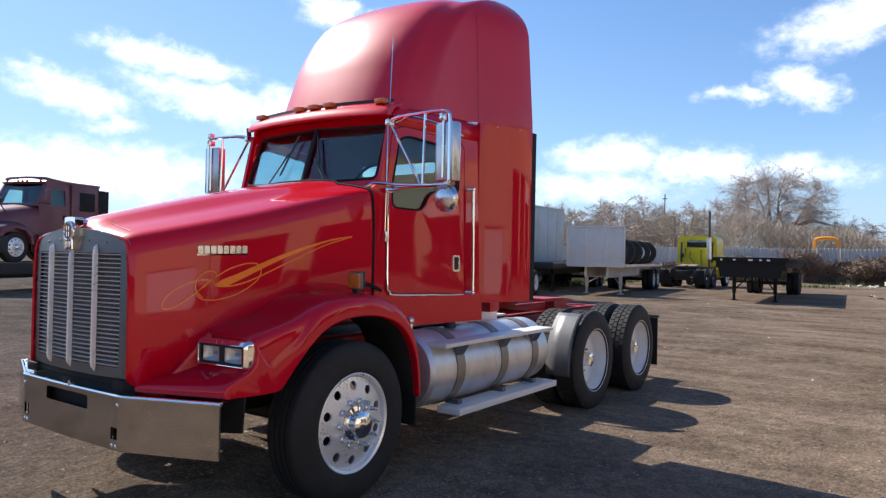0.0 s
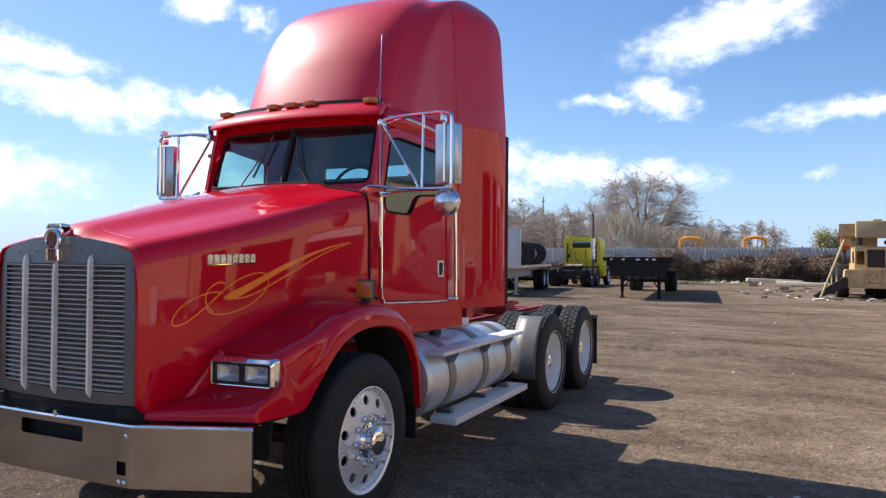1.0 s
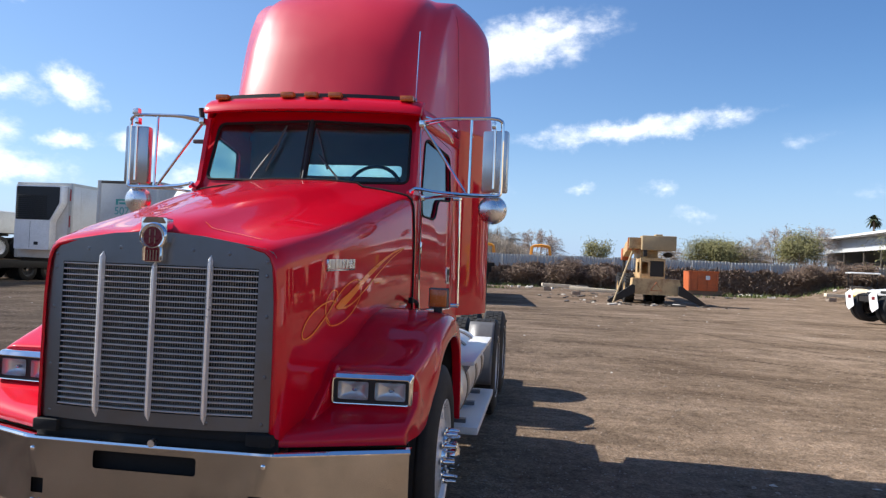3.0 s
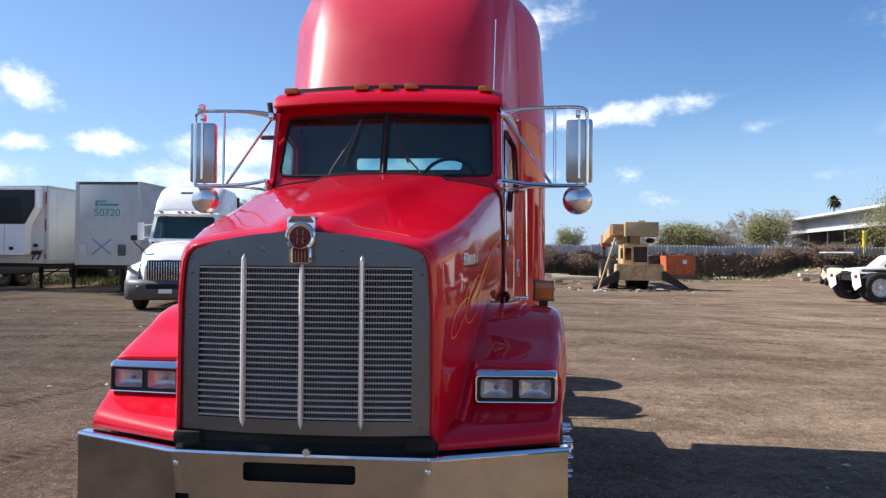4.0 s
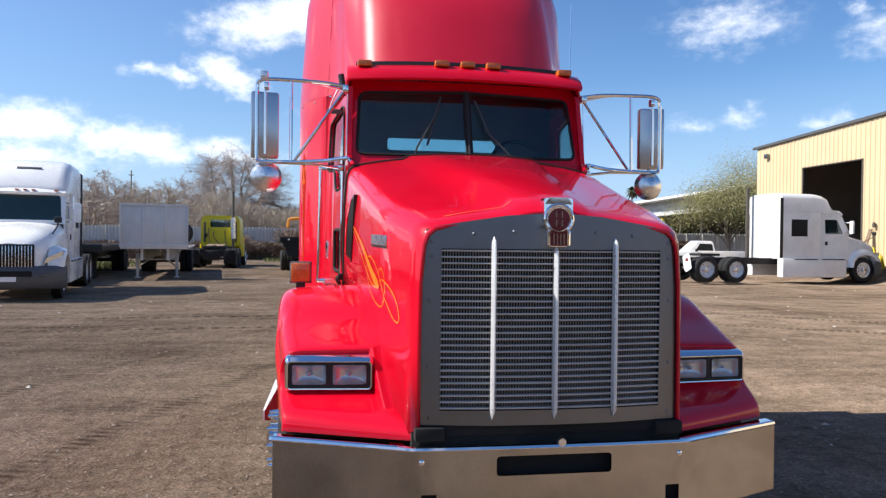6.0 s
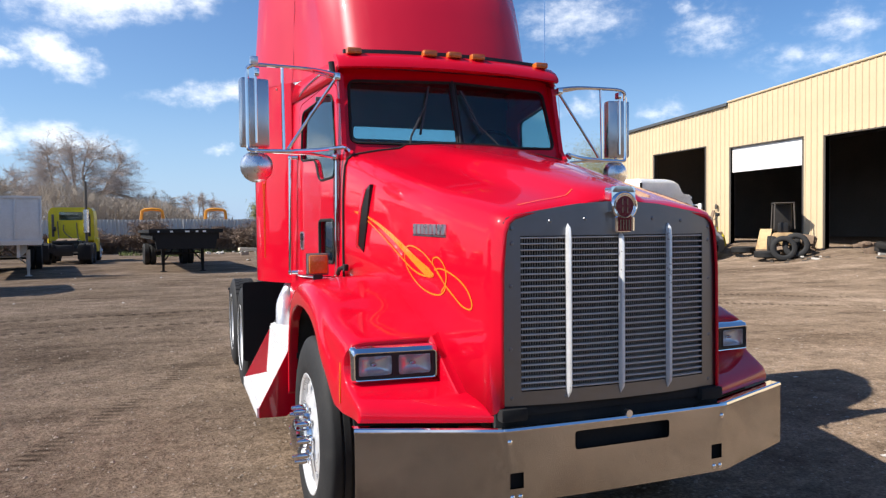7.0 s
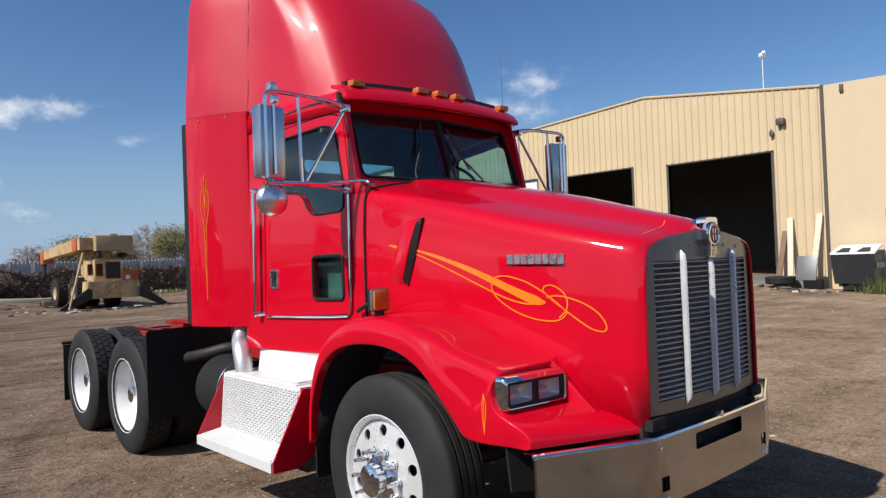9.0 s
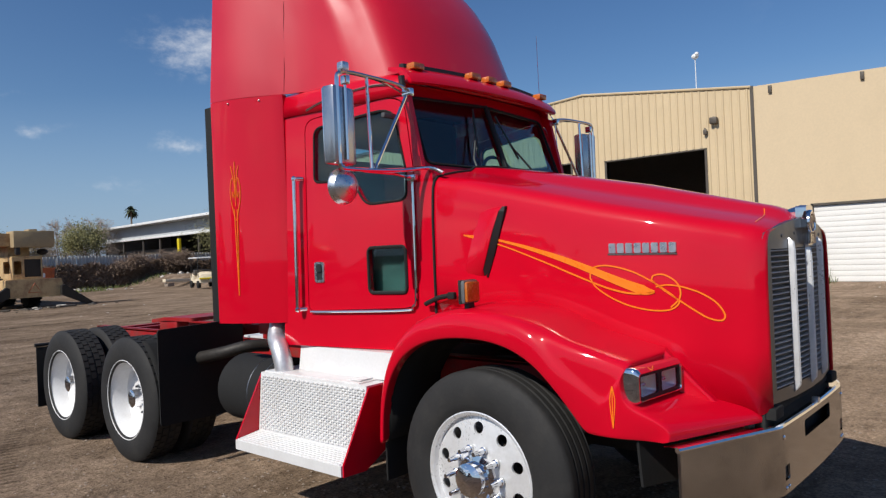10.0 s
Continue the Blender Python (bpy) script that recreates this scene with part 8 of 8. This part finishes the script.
for k, (x, y, sx, sy, sz, rz, m) in enumerate(((22.7, 26.6, 0.25, 3.0, 0.2, 35, M_OLDWOOD), (23.0, 25.8, 0.1, 1.6, 1.4, 10, M_YELLOW), (23.2, 20.2, 0.08, 0.8, 0.9, 8, M_OLDWOOD), (23.1, 16.2, 0.5, 0.8, 0.45, 15, M_GREASE), (23.3, 17.2, 0.4, 0.6, 0.6, -10, M_OLDWOOD), (22.2, 13.4, 1.2, 1.8, 0.22, 40, M_GREYPL), (21.6, 12.6, 0.6, 1.4, 0.15, 70, M_OLDWOOD))):
    bm = bmesh.new()
    for j in range(5):
        r = random.Random(k * 10 + j)
        box(bm, (0, 0, 0), (sx * r.uniform(0.4, 1), sy * r.uniform(0.4, 1), max(0.04, sz * r.uniform(0.2, 0.5))), 0.01, pose(r.uniform(-0.2, 0.2), r.uniform(-0.3, 0.3), sz * r.uniform(0.1, 0.8), r.uniform(-14, 14), r.uniform(-14, 14), r.uniform(-30, 30)))
    tagged(part("scrap_pile", bm, m, m=pose(x, y, rise(x, y), 0, 0, rz)), "heap of scrap boards and metal on dirt", "scrap", "scrap heaps", "stuff")

# ---- fence, brush and distance ----
fence = thing("sheet_metal_fence", pose(6, 57, 0), "weathered grey corrugated metal boundary fence", "fence", kind="structure")
for k in range(46):
    bm = bmesh.new()
    rr = random.Random(k)
    zt = 2.62 + rr.uniform(-0.05, 0.05)
    ring = [(-0.78 + i * 0.26 + d, h) for i in range(6) for d, h in ((0.0, 0.0), (0.10, 0.0), (0.13, -0.05), (0.21, -0.05), (0.24, 0.0))]
    loft(bm, [[(x, y, z) for x, y in ring] + [(x, y + 0.012, z) for x, y in reversed(ring)] for z in (0.0, zt)], True, True)
    part("panel", bm, M_GALV, fence, m=pose(-32 + k * 1.56, 0.02 * (k % 2), 0, rr.uniform(-1.2, 1.2), 0, 0))
for k in range(24):
    part("post", rod(bmesh.new(), (-32 + k * 3.12, 0.12, 0), (-32 + k * 3.12, 0.12, 2.75), 0.05, seg=6), M_TRIM, fence)


def scatter_mesh(name, polys, mat):
    vs, fs = [], []
    for p in polys:
        fs.append(list(range(len(vs), len(vs) + len(p))))
        vs += p
    me = bpy.data.meshes.new(name)
    me.from_pydata([tuple(v) for v in vs], [], fs)
    me.materials.append(mat)
    return me


def bare_tree(seed, h, w, tips, twigs, thin, trunk):
    """A forking trunk, arching limbs and a dome of fine branches that fork into twigs."""
    r = random.Random(seed)
    bm, polys, nodes = bmesh.new(), [], []

    def jitter(k):
        return Vector((r.uniform(-k, k), r.uniform(-k, k), r.uniform(-k, k)))

    def quad(a, b, wa, wb):
        s = (b - a).cross(jitter(1))
        s = s.normalized() * 0.5 if s.length > 1e-6 else Vector((0.5, 0, 0))
        polys.append([a - s * wa, a + s * wa, b + s * wb, b - s * wb])

    fork = Vector((r.uniform(-0.02, 0.02) * h, 0, r.uniform(0.16, 0.24) * h))
    tube(bm, [(0, 0, -0.1), tuple(fork * 0.5 + jitter(0.05)), tuple(fork)], trunk, 7, 2, lambda t: 1.15 - 0.35 * t)
    count = r.randrange(7, 10)
    for k in range(count):
        a = 2 * math.pi * (k + r.uniform(-0.3, 0.3)) / count
        out = r.uniform(0.12, 0.62) * w
        end = Vector((math.cos(a) * out, math.sin(a) * out, h * r.uniform(0.72, 0.90) * (1 - 0.30 * (out / w) ** 2)))
        line = smooth_line([tuple(fork), tuple(fork.lerp(end, 0.35) + Vector((math.cos(a), math.sin(a), 0)) * 0.08 * w + jitter(0.03 * h)), tuple(fork.lerp(end, 0.7) + jitter(0.04 * h)), tuple(end)], 5)
        tube(bm, [tuple(p) for p in line], trunk * r.uniform(0.38, 0.55), 5, 0, lambda t: 1 - 0.75 * t)
        nodes += line[3:]
    for _ in range(tips):
        a, e, k = r.uniform(0, 2 * math.pi), math.asin(r.uniform(-0.12, 1)), r.uniform(0.55, 1.0) * r.uniform(0.92, 1.04)
        p = Vector((w * k * math.cos(e) * math.cos(a), w * k * math.cos(e) * math.sin(a), h * (0.42 + 0.58 * k * math.sin(e))))
        q = min(nodes, key=lambda n: (n - p).length + 0.6 * max(0, n.z - p.z + 0.05 * h))
        l = (p - q).length
        pts = smooth_line([tuple(q), tuple(q.lerp(p, 0.5) + Vector((0, 0, 0.10 * l)) + jitter(0.06 * l)), tuple(p)], 3)
        for i, (u, v) in enumerate(zip(pts, pts[1:])):
            quad(u, v, thin * lerp(3.0, 1.2, i / 6), thin * lerp(3.0, 1.2, (i + 1) / 6))
        d = (p - q).normalized()
        for _ in range(twigs):
            u = pts[r.randrange(1, len(pts))] + jitter(0.01 * h)
            td = (d * 0.7 + Vector((math.cos(a), math.sin(a), 0)) * 0.25 + jitter(0.8)).normalized()
            v = u + td * h * r.uniform(0.03, 0.085) - Vector((0, 0, 0.012 * h))
            quad(u, v, thin * 0.8, thin * 0.4)
            for _ in range(3):
                s = u.lerp(v, r.uniform(0.3, 1))
                quad(s, s + (td * 0.6 + jitter(0.8)).normalized() * h * r.uniform(0.015, 0.04), thin * 0.5, thin * 0.3)
    return bm, polys


def plant_tree(name, x, y, h, w, seed, mat, label, tips=190, twigs=22, thin=0.030, trunk=0.22):
    """h: height, w: crown half width."""
    T = thing(name, pose(x, y, 0), label, "tree", "trees beyond the fence")
    bm, polys = bare_tree(seed, h, w, tips, twigs, thin, trunk)
    part("trunk", bm, M_BARK, T)
    o = new("crown", scatter_mesh("crown", polys, mat))
    o.parent = T
    return T


plant_tree("bare_tree", -15.5, 108, 16.0, 10.0, 3, M_TWIG, "large bare spreading tree with haze-paled twigs", 460, 30, 0.026, 0.5)
for k, (x, y, h, w, m, lab) in enumerate(((-52, 96, 9.5, 5.5, M_TWIG2, "bare brown tree in early spring"), (-45, 98, 10.0, 6, M_TWIG2, "bare brown tree in early spring"), (-38, 104, 11.0, 6, M_TWIG2, "bare brown tree in early spring"), (-31, 100, 11.0, 6, M_TWIG, "bare brown tree in early spring"),
                                          (-25, 112, 11.5, 6, M_TWIG, "bare brown tree in early spring"), (-6, 112, 8.5, 5, M_TWIG2, "bare brown tree in early spring"), (1, 118, 8.8, 5, M_TWIG, "bare brown tree in early spring"),
                                          (42, 125, 10.5, 5, M_TWIG, "pinkish bare tree beyond the shed"), (49, 128, 11.0, 5, M_TWIG, "pinkish bare tree beyond the shed"), (36, 120, 8, 4, M_TWIG2, "bare brown tree in early spring"), (-36, 82, 9.0, 6.5, M_TWIG2, "bare brown tree in early spring"), (-29, 84, 9.5, 6.5, M_TWIG, "bare brown tree in early spring"), (-22, 86, 9.0, 6, M_TWIG2, "bare brown tree in early spring"), (-44, 86, 8.5, 6.5, M_TWIG2, "bare brown tree in early spring"), (22, 118, 6.5, 4, M_TWIG2, "bare brown tree in early spring"))):
    plant_tree("bare_tree", x, y, h, w, 20 + k, m, lab)


def leafy(name, x, y, h, w, seed, n, label, leaf=0.22, mat=None, stemmed=True, category="tree", group="green trees", slim=0.5):
    """A trunk with limbs and a crown of clumped small leaves."""
    r = random.Random(seed)
    T = thing(name, pose(x, y, rise(x, y) if abs(x) < 110 else 0), label, category, group)
    bm = bmesh.new()
    tips = []
    for k in range(9):
        a = 2 * math.pi * k / 9 + r.uniform(-0.3, 0.3)
        tip = Vector((math.cos(a) * w * r.uniform(0.3, 0.9), math.sin(a) * w * r.uniform(0.3, 0.9), h * r.uniform(0.45, 0.9)))
        tube(bm, [(0, 0, 0), (tip.x * 0.15, tip.y * 0.15, tip.z * 0.45), tuple(tip)], 0.03 * h * 0.5, 5, 3, lambda t: 1 - 0.8 * t)
        tips += [tip, tip * 0.75 + Vector((0, 0, h * 0.12))]
    tips.append(Vector((0, 0, h * 0.85)))
    part("trunk", bm, M_BARK, T)
    polys = []
    for _ in range(n):
        c = r.choice(tips)
        p = c + Vector((r.gauss(0, 0.22 * w), r.gauss(0, 0.22 * w), r.gauss(0, 0.10 * h)))
        if p.z < 0.05:
            continue
        u = Vector((r.uniform(-1, 1), r.uniform(-1, 1), r.uniform(-1, 1))).normalized() * leaf * r.uniform(0.5, 1)
        v = u.orthogonal().normalized() * leaf * slim
        polys.append([p - u, p + v, p + u, p - v])
    o = new("crown", scatter_mesh("crown", polys, mat or M_LEAF))
    o.parent = T
    return T


leafy("green_tree", 31, 50, 6.6, 4.4, 1, 42000, "yellow-green leafing tree beside the workshop", 0.07)
leafy("green_tree", 37, 54, 8.8, 4.8, 2, 42000, "yellow-green leafing tree beside the workshop", 0.07)
leafy("green_tree", 31.5, 122, 6.5, 5.5, 4, 20000, "rounded green bush tree beyond the fence", 0.17)
leafy("green_tree", 10, 112, 6.0, 2.6, 5, 4000, "small green tree beyond the fence", 0.16)
palm = thing("palm_tree", pose(105, 235, 0), "tall palm with dark head above the shed", "tree", "green trees")
part("trunk", rod(bmesh.new(), (0, 0, 0), (0, 0, 20.4), 0.4, 0.3, 8), M_BARK, palm)
r = random.Random(8)
polys = []
for _ in range(70):
    a, e = r.uniform(0, 6.28), r.uniform(-0.9, 1.4)
    d = Vector((math.cos(a) * math.cos(e), math.sin(a) * math.cos(e), math.sin(e)))
    side = d.cross(Vector((0, 0, 1))).normalized() * 0.5
    p0, p1 = Vector((0, 0, 20.4)), Vector((0, 0, 20.4)) + d * 1.5
    p2 = p1 + Vector((d.x, d.y, d.z - 0.7)) * 1.1
    polys += [[p0 - side * 0.3, p0 + side * 0.3, p1 + side, p1 - side], [p1 - side, p1 + side, p2 + side * 0.2, p2 - side * 0.2]]
o = new("crown", scatter_mesh("crown", polys, M_PALM))
o.parent = palm
for k, x in enumerate((-10, -6, -2.2, 1.5, 4.5, 20.5, 24)):
    leafy("brush", x + 2, 55.2 + (k % 3) * 0.5, 1.9 + 0.5 * (k % 2), 1.5, 40 + k, 3500, "dry brown brush against the fence", 0.26, M_DRYBUSH, category="bush", group="brush along the fence", slim=0.07)
# dry vines over the fence
r = random.Random(77)
polys = []
for _ in range(42000):
    x = r.uniform(-26, 31)
    cover = smoothstep(-10, 6, x)
    z = r.random() ** 0.8 * lerp(1.4, 2.15, cover) * (0.85 + 0.3 * noise.noise((x * 0.5, 0, 3)))
    if r.random() > 0.55 + 0.45 * cover:
        continue
    p = Vector((x, 56.6 - r.random() * 0.7 * (1 - 0.3 * z), max(0, z)))
    d = Vector((r.uniform(-1, 1), r.uniform(-0.4, 0.4), r.uniform(-1, 1))).normalized() * r.uniform(0.10, 0.40)
    s = Vector((r.uniform(-1, 1), r.uniform(-1, 1), r.uniform(-1, 1))).normalized() * 0.035
    polys.append([p - d - s, p - d + s, p + d + s, p + d - s])
tagged(new("dry_vines", scatter_mesh("dry_vines", polys, M_DRYBUSH)), "tangled dry brown vines covering the fence", "vines", kind="stuff")
polys = []
for _ in range(9000):
    x, y = r.uniform(-6, 30), r.uniform(46, 56.5)
    if noise.noise((x * 0.22, y * 0.3, 11)) < 0.20:
        continue
    p = Vector((x, y, rise(x, y)))
    d = Vector((r.uniform(-0.1, 0.1), r.uniform(-0.1, 0.1), r.uniform(0.08, 0.30)))
    s = Vector((r.uniform(-1, 1), r.uniform(-1, 1), 0)).normalized() * 0.04
    polys.append([p - s, p + s, p + d])
for _ in range(5000):
    x, y = r.uniform(-30, -12), r.uniform(30, 46)
    p = Vector((x, y, rise(x, y)))
    d = Vector((r.uniform(-0.1, 0.1), r.uniform(-0.1, 0.1), r.uniform(0.1, 0.35)))
    s = Vector((r.uniform(-1, 1), r.uniform(-1, 1), 0)).normalized() * 0.04
    polys.append([p - s, p + s, p + d])
for _ in range(420):
    x, y = r.uniform(22.5, 23.8), r.gauss(5.65, 0.30)
    p = Vector((x, y, rise(x, y)))
    d = Vector((r.uniform(-0.15, 0.15), r.uniform(-0.15, 0.15), r.uniform(0.1, 0.7) * math.exp(-(y - 5.6) ** 2)))
    s = Vector((r.uniform(-1, 1), r.uniform(-1, 1), 0)).normalized() * 0.02
    polys.append([p - s, p + s, p + d])
tagged(new("weeds", scatter_mesh("weeds", polys, M_GRASS)), "patches of green spring weeds on dirt", "weeds", kind="stuff")

shed = thing("open_shed", pose(53.25, 134, 0, 0, 0, -94.4), "long grey open-fronted shed with flat white-edged roof", "shed")
bm = bmesh.new()
panel(bm, rect(-1.4, 8.35, 62, 8.62), [], lambda u, v, w: (u, -1.6 + w, v), 15)
part("roof", bm, M_GALV, shed, "pale sheet metal roof")
part("upper_wall", span(bmesh.new(), (0, 0, 6.4), (61, 0.2, 8.35)), M_SHEDW, shed)
part("fascia", span(bmesh.new(), (-1.5, -1.75, 8.38), (62, -1.62, 8.74), 0.01), M_WHITE, shed, "white roof fascia board")
part("white_beam", span(bmesh.new(), (-0.2, -0.35, 6.08), (61, -0.02, 6.42), 0.02), M_WHITE, shed)
for x in (0.2, 9.0, 18.0, 25.0, 32.0, 39.0, 46.0, 53.0):
    part("post", span(bmesh.new(), (x, 0.0, 0), (x + 0.35, 0.3, 6.1), 0.02), M_TRIM, shed)
# back and low walls take a dark colour to stand for the shade inside
part("back_wall", span(bmesh.new(), (0, 12.5, 0), (61, 12.8, 8.3)), M_TRIM, shed)
part("end_wall", span(bmesh.new(), (-0.2, 0.2, 0), (0.1, 12.5, 8.35)), M_SHEDW, shed)
part("shade_low_wall", span(bmesh.new(), (1.0, 2.0, 0), (30, 2.2, 4.4)), M_TRIM, shed)
part("yellow_column", span(bmesh.new(), (33.2, -0.6, 0), (33.8, -0.2, 5.6), 0.03), M_YELLOW, shed)
leafy("green_tree", 42.5, 117, 8.2, 3.6, 6, 9000, "dark olive tree beside the open shed", 0.17)

# thicket of bare scrub behind the yard
polys = []
for _ in range(85000):
    x = r.uniform(-66, 8)
    tall = lerp(8.5, 3.2, smoothstep(-10, 5, x)) * (0.75 + 0.5 * noise.noise((x * 0.16, 2, 5)))
    y = r.uniform(92, 104)
    z = r.random() ** 0.7 * max(2.0, tall)
    p = Vector((x, y, z))
    d = Vector((r.uniform(-0.6, 0.6), r.uniform(-0.6, 0.6), r.uniform(0.2, 1.0))).normalized() * r.uniform(0.3, 0.9)
    s = Vector((r.uniform(-1, 1), r.uniform(-1, 1), 0)).normalized() * 0.017
    polys.append([p - d - s, p - d + s, p + d + s * 0.5, p + d - s * 0.5])
tagged(new("scrub_thicket", scatter_mesh("scrub_thicket", polys, M_TWIG2)), "bare brown scrub thicket beyond the yard", "scrub", kind="stuff")

house = thing("tan_house", pose(-14, 131, 0), "tan house with low pitched roof beyond trees", "house")
part("wall", span(bmesh.new(), (-4.2, 0, 0), (4.2, 8, 7.4), 0.05), M_HOUSE, house)
bm = bmesh.new()
panel(bm, [(-4.9, 7.2), (0, 8.7), (4.9, 7.2), (4.9, 7.5), (0, 9.0), (-4.9, 7.5)], [], lambda u, v, w: (u, -0.6 + w, v), 9)
part("roof", bm, M_OLDWOOD, house)
for x, y in ((-4.6, 74), (1.5, 74)):
    arch_ = thing("orange_machine_arch", pose(x, y, 0), "orange machine roll-over frame beyond the fence", "machine", "orange machine frames")
    part("frame", tube(bmesh.new(), [(-1.1, 0, 0), (-1.0, 0, 3.2), (-0.7, 0, 3.85), (0.7, 0, 3.85), (1.0, 0, 3.2), (1.1, 0, 0)], 0.16, 6, 2), M_ORANGE2, arch_)
    part("body", span(bmesh.new(), (-1.2, -0.5, 0.4), (1.2, 2.0, 2.4), 0.15), M_ORANGE2, arch_)
for x, y, h in ((-28.5, 100, 11),):
    pole = thing("utility_pole", pose(x, y, 0), "thin dark wooden utility pole", "pole", "utility poles")
    part("shaft", rod(bmesh.new(), (0, 0, 0), (0, 0, h), 0.12, 0.08, 8), M_OLDWOOD, pole)
    part("crossarm", span(bmesh.new(), (-0.35, -0.05, h - 0.7), (0.35, 0.05, h - 0.6)), M_OLDWOOD, pole)

# wall added out of view behind the camera; it shows only in reflections
unseen_wall = tagged(part("unseen_wall", span(bmesh.new(), (-70, -42.2, -0.2), (70, -42, 4.6)), M_OLDWOOD), "plain brown wall added out of view", "wall", kind="structure")

# concrete rubble heaps before the fence
bm = bmesh.new()
for k in range(160):
    x, y = r.uniform(-1, 26), r.uniform(50, 55.5)
    if noise.noise((x * 0.3, y * 0.3, 21)) < 0:
        continue
    sz = r.uniform(0.06, 0.28)
    box(bm, (0, 0, 0), (sz, sz * r.uniform(0.5, 1.4), sz * r.uniform(0.3, 0.8)), 0, pose(x, y, rise(x, y) + sz * 0.15, r.uniform(-30, 30), r.uniform(-30, 30), r.uniform(0, 180)))
tagged(part("rubble", bm, M_CHIP), "scattered pale concrete rubble on dirt", "rubble", kind="stuff")
# broken boards, stones and rags on the dirt round the crane and the workshop doors
for mat, lab, seed in ((M_CHIP, "small pale scraps strewn on dirt", 31), (M_TRIM, "small dark scraps strewn on dirt", 32)):
    bm, rs = bmesh.new(), random.Random(seed)
    for cx_, cy_, sx, sy, n in ((6.8, 31.6, 2.6, 0.9, 42), (4.0, 38.0, 2.5, 3.0, 26), (10.5, 47.0, 4.0, 2.0, 40), (22.2, 8.2, 0.5, 1.0, 16), (22.0, 14.0, 0.6, 1.6, 22), (22.2, 19.5, 0.5, 1.6, 16)):
        for _ in range(n // (3 if mat is M_CHIP else 1)):
            x, y, sz = rs.gauss(cx_, sx * 0.6), rs.gauss(cy_, sy * 0.6), rs.uniform(0.04, 0.16)
            box(bm, (0, 0, 0), (sz * rs.uniform(1, 3.2), sz, sz * rs.uniform(0.3, 0.7)), 0, pose(x, y, rise(x, y) + sz * 0.15, rs.uniform(-12, 12), rs.uniform(-12, 12), rs.uniform(0, 180)))
    tagged(part("strewn_scraps", bm, mat), lab, "scraps", kind="stuff")
for x, y, rz in ((3.3, 46, 10), (5.0, 40.5, -8), (22, 47, 4)):
    tagged(part("timber_beam", box(bmesh.new(), (0, 0, 0), (3.2, 0.4, 0.22), 0.02), M_WOOD, m=pose(x, y, rise(x, y) + 0.35, 0, 2, rz)), "pale timber beam lying on blocks", "beam", "beams on the dirt")
    for d in (-1.2, 1.2):
        tagged(part("support_block", box(bmesh.new(), (0, 0, 0.12), (0.5, 0.5, 0.26), 0.02), M_STONE, m=pose(x + d, y + d * math.sin(radians(rz)), rise(x, y) - 0.02)), "rough concrete support block", "block", "blocks under beams")

# ---- gravel on the yard ----
r = random.Random(5)
vs, fs = [], []
for _ in range(14000):
    d = r.random() ** 1.5 * 26 + 0.8
    a = r.uniform(-math.pi, math.pi)
    x, y = d * math.sin(a) + 0.5, d * math.cos(a) * 0.9 + 2.0
    sz = r.uniform(0.005, 0.015) * (1 + d * 0.045) * (1.6 if r.random() < 0.06 else 1)
    z = rise(x, y)
    ang = r.uniform(0, 6.28)
    base = len(vs)
    k1, k2 = r.uniform(0.6, 1.2), r.uniform(0.35, 0.8)
    for px, py, pz_ in ((1, 0, 0.1), (0.2, 0.9 * k1, 0.15), (-0.9, 0.3, 0.05), (-0.3, -0.8 * k1, 0.12), (0.1, 0.1, k2), (0, 0, -0.5)):
        vs.append((x + sz * (px * math.cos(ang) - py * math.sin(ang)), y + sz * (px * math.sin(ang) + py * math.cos(ang)), z + sz * pz_))
    for i in range(4):
        fs += [(base + i, base + (i + 1) % 4, base + 4), (base + (i + 1) % 4, base + i, base + 5)]
me = bpy.data.meshes.new("gravel")
me.from_pydata(vs, [], fs)
me.materials.append(M_STONE)
tagged(new("gravel", me), "loose grey-brown gravel over packed dirt", "gravel", kind="stuff")

# pale chips and scraps on the dirt
r = random.Random(15)
vs, fs = [], []
for _ in range(260):
    d, a = r.random() ** 0.7 * 30 + 2.5, r.uniform(-math.pi, math.pi)
    x, y = d * math.sin(a), d * math.cos(a) + 3.0
    if abs(x) < 1.3 and -0.2 < y < 7.4:
        continue
    sz, z, ang = r.uniform(0.015, 0.040) * (1 + 0.02 * d), rise(x, y), r.uniform(0, 6.28)
    base, k1, k2 = len(vs), r.uniform(0.4, 1.1), r.uniform(0.25, 0.6)
    for px, py, pz_ in ((1, 0, 0.1), (0.2, 0.9 * k1, 0.15), (-0.9, 0.3 * k1, 0.05), (-0.3, -0.8 * k1, 0.12), (0.1, 0.1, k2), (0, 0, -0.5)):
        vs.append((x + sz * (px * math.cos(ang) - py * math.sin(ang)), y + sz * (px * math.sin(ang) + py * math.cos(ang)), z + sz * pz_))
    for i in range(4):
        fs += [(base + i, base + (i + 1) % 4, base + 4), (base + (i + 1) % 4, base + i, base + 5)]
me = bpy.data.meshes.new("stone_chips")
me.from_pydata(vs, [], fs)
me.materials.append(M_CHIP)
tagged(new("stone_chips", me), "scattered pale stone chips and scraps on dirt", "stones", kind="stuff")
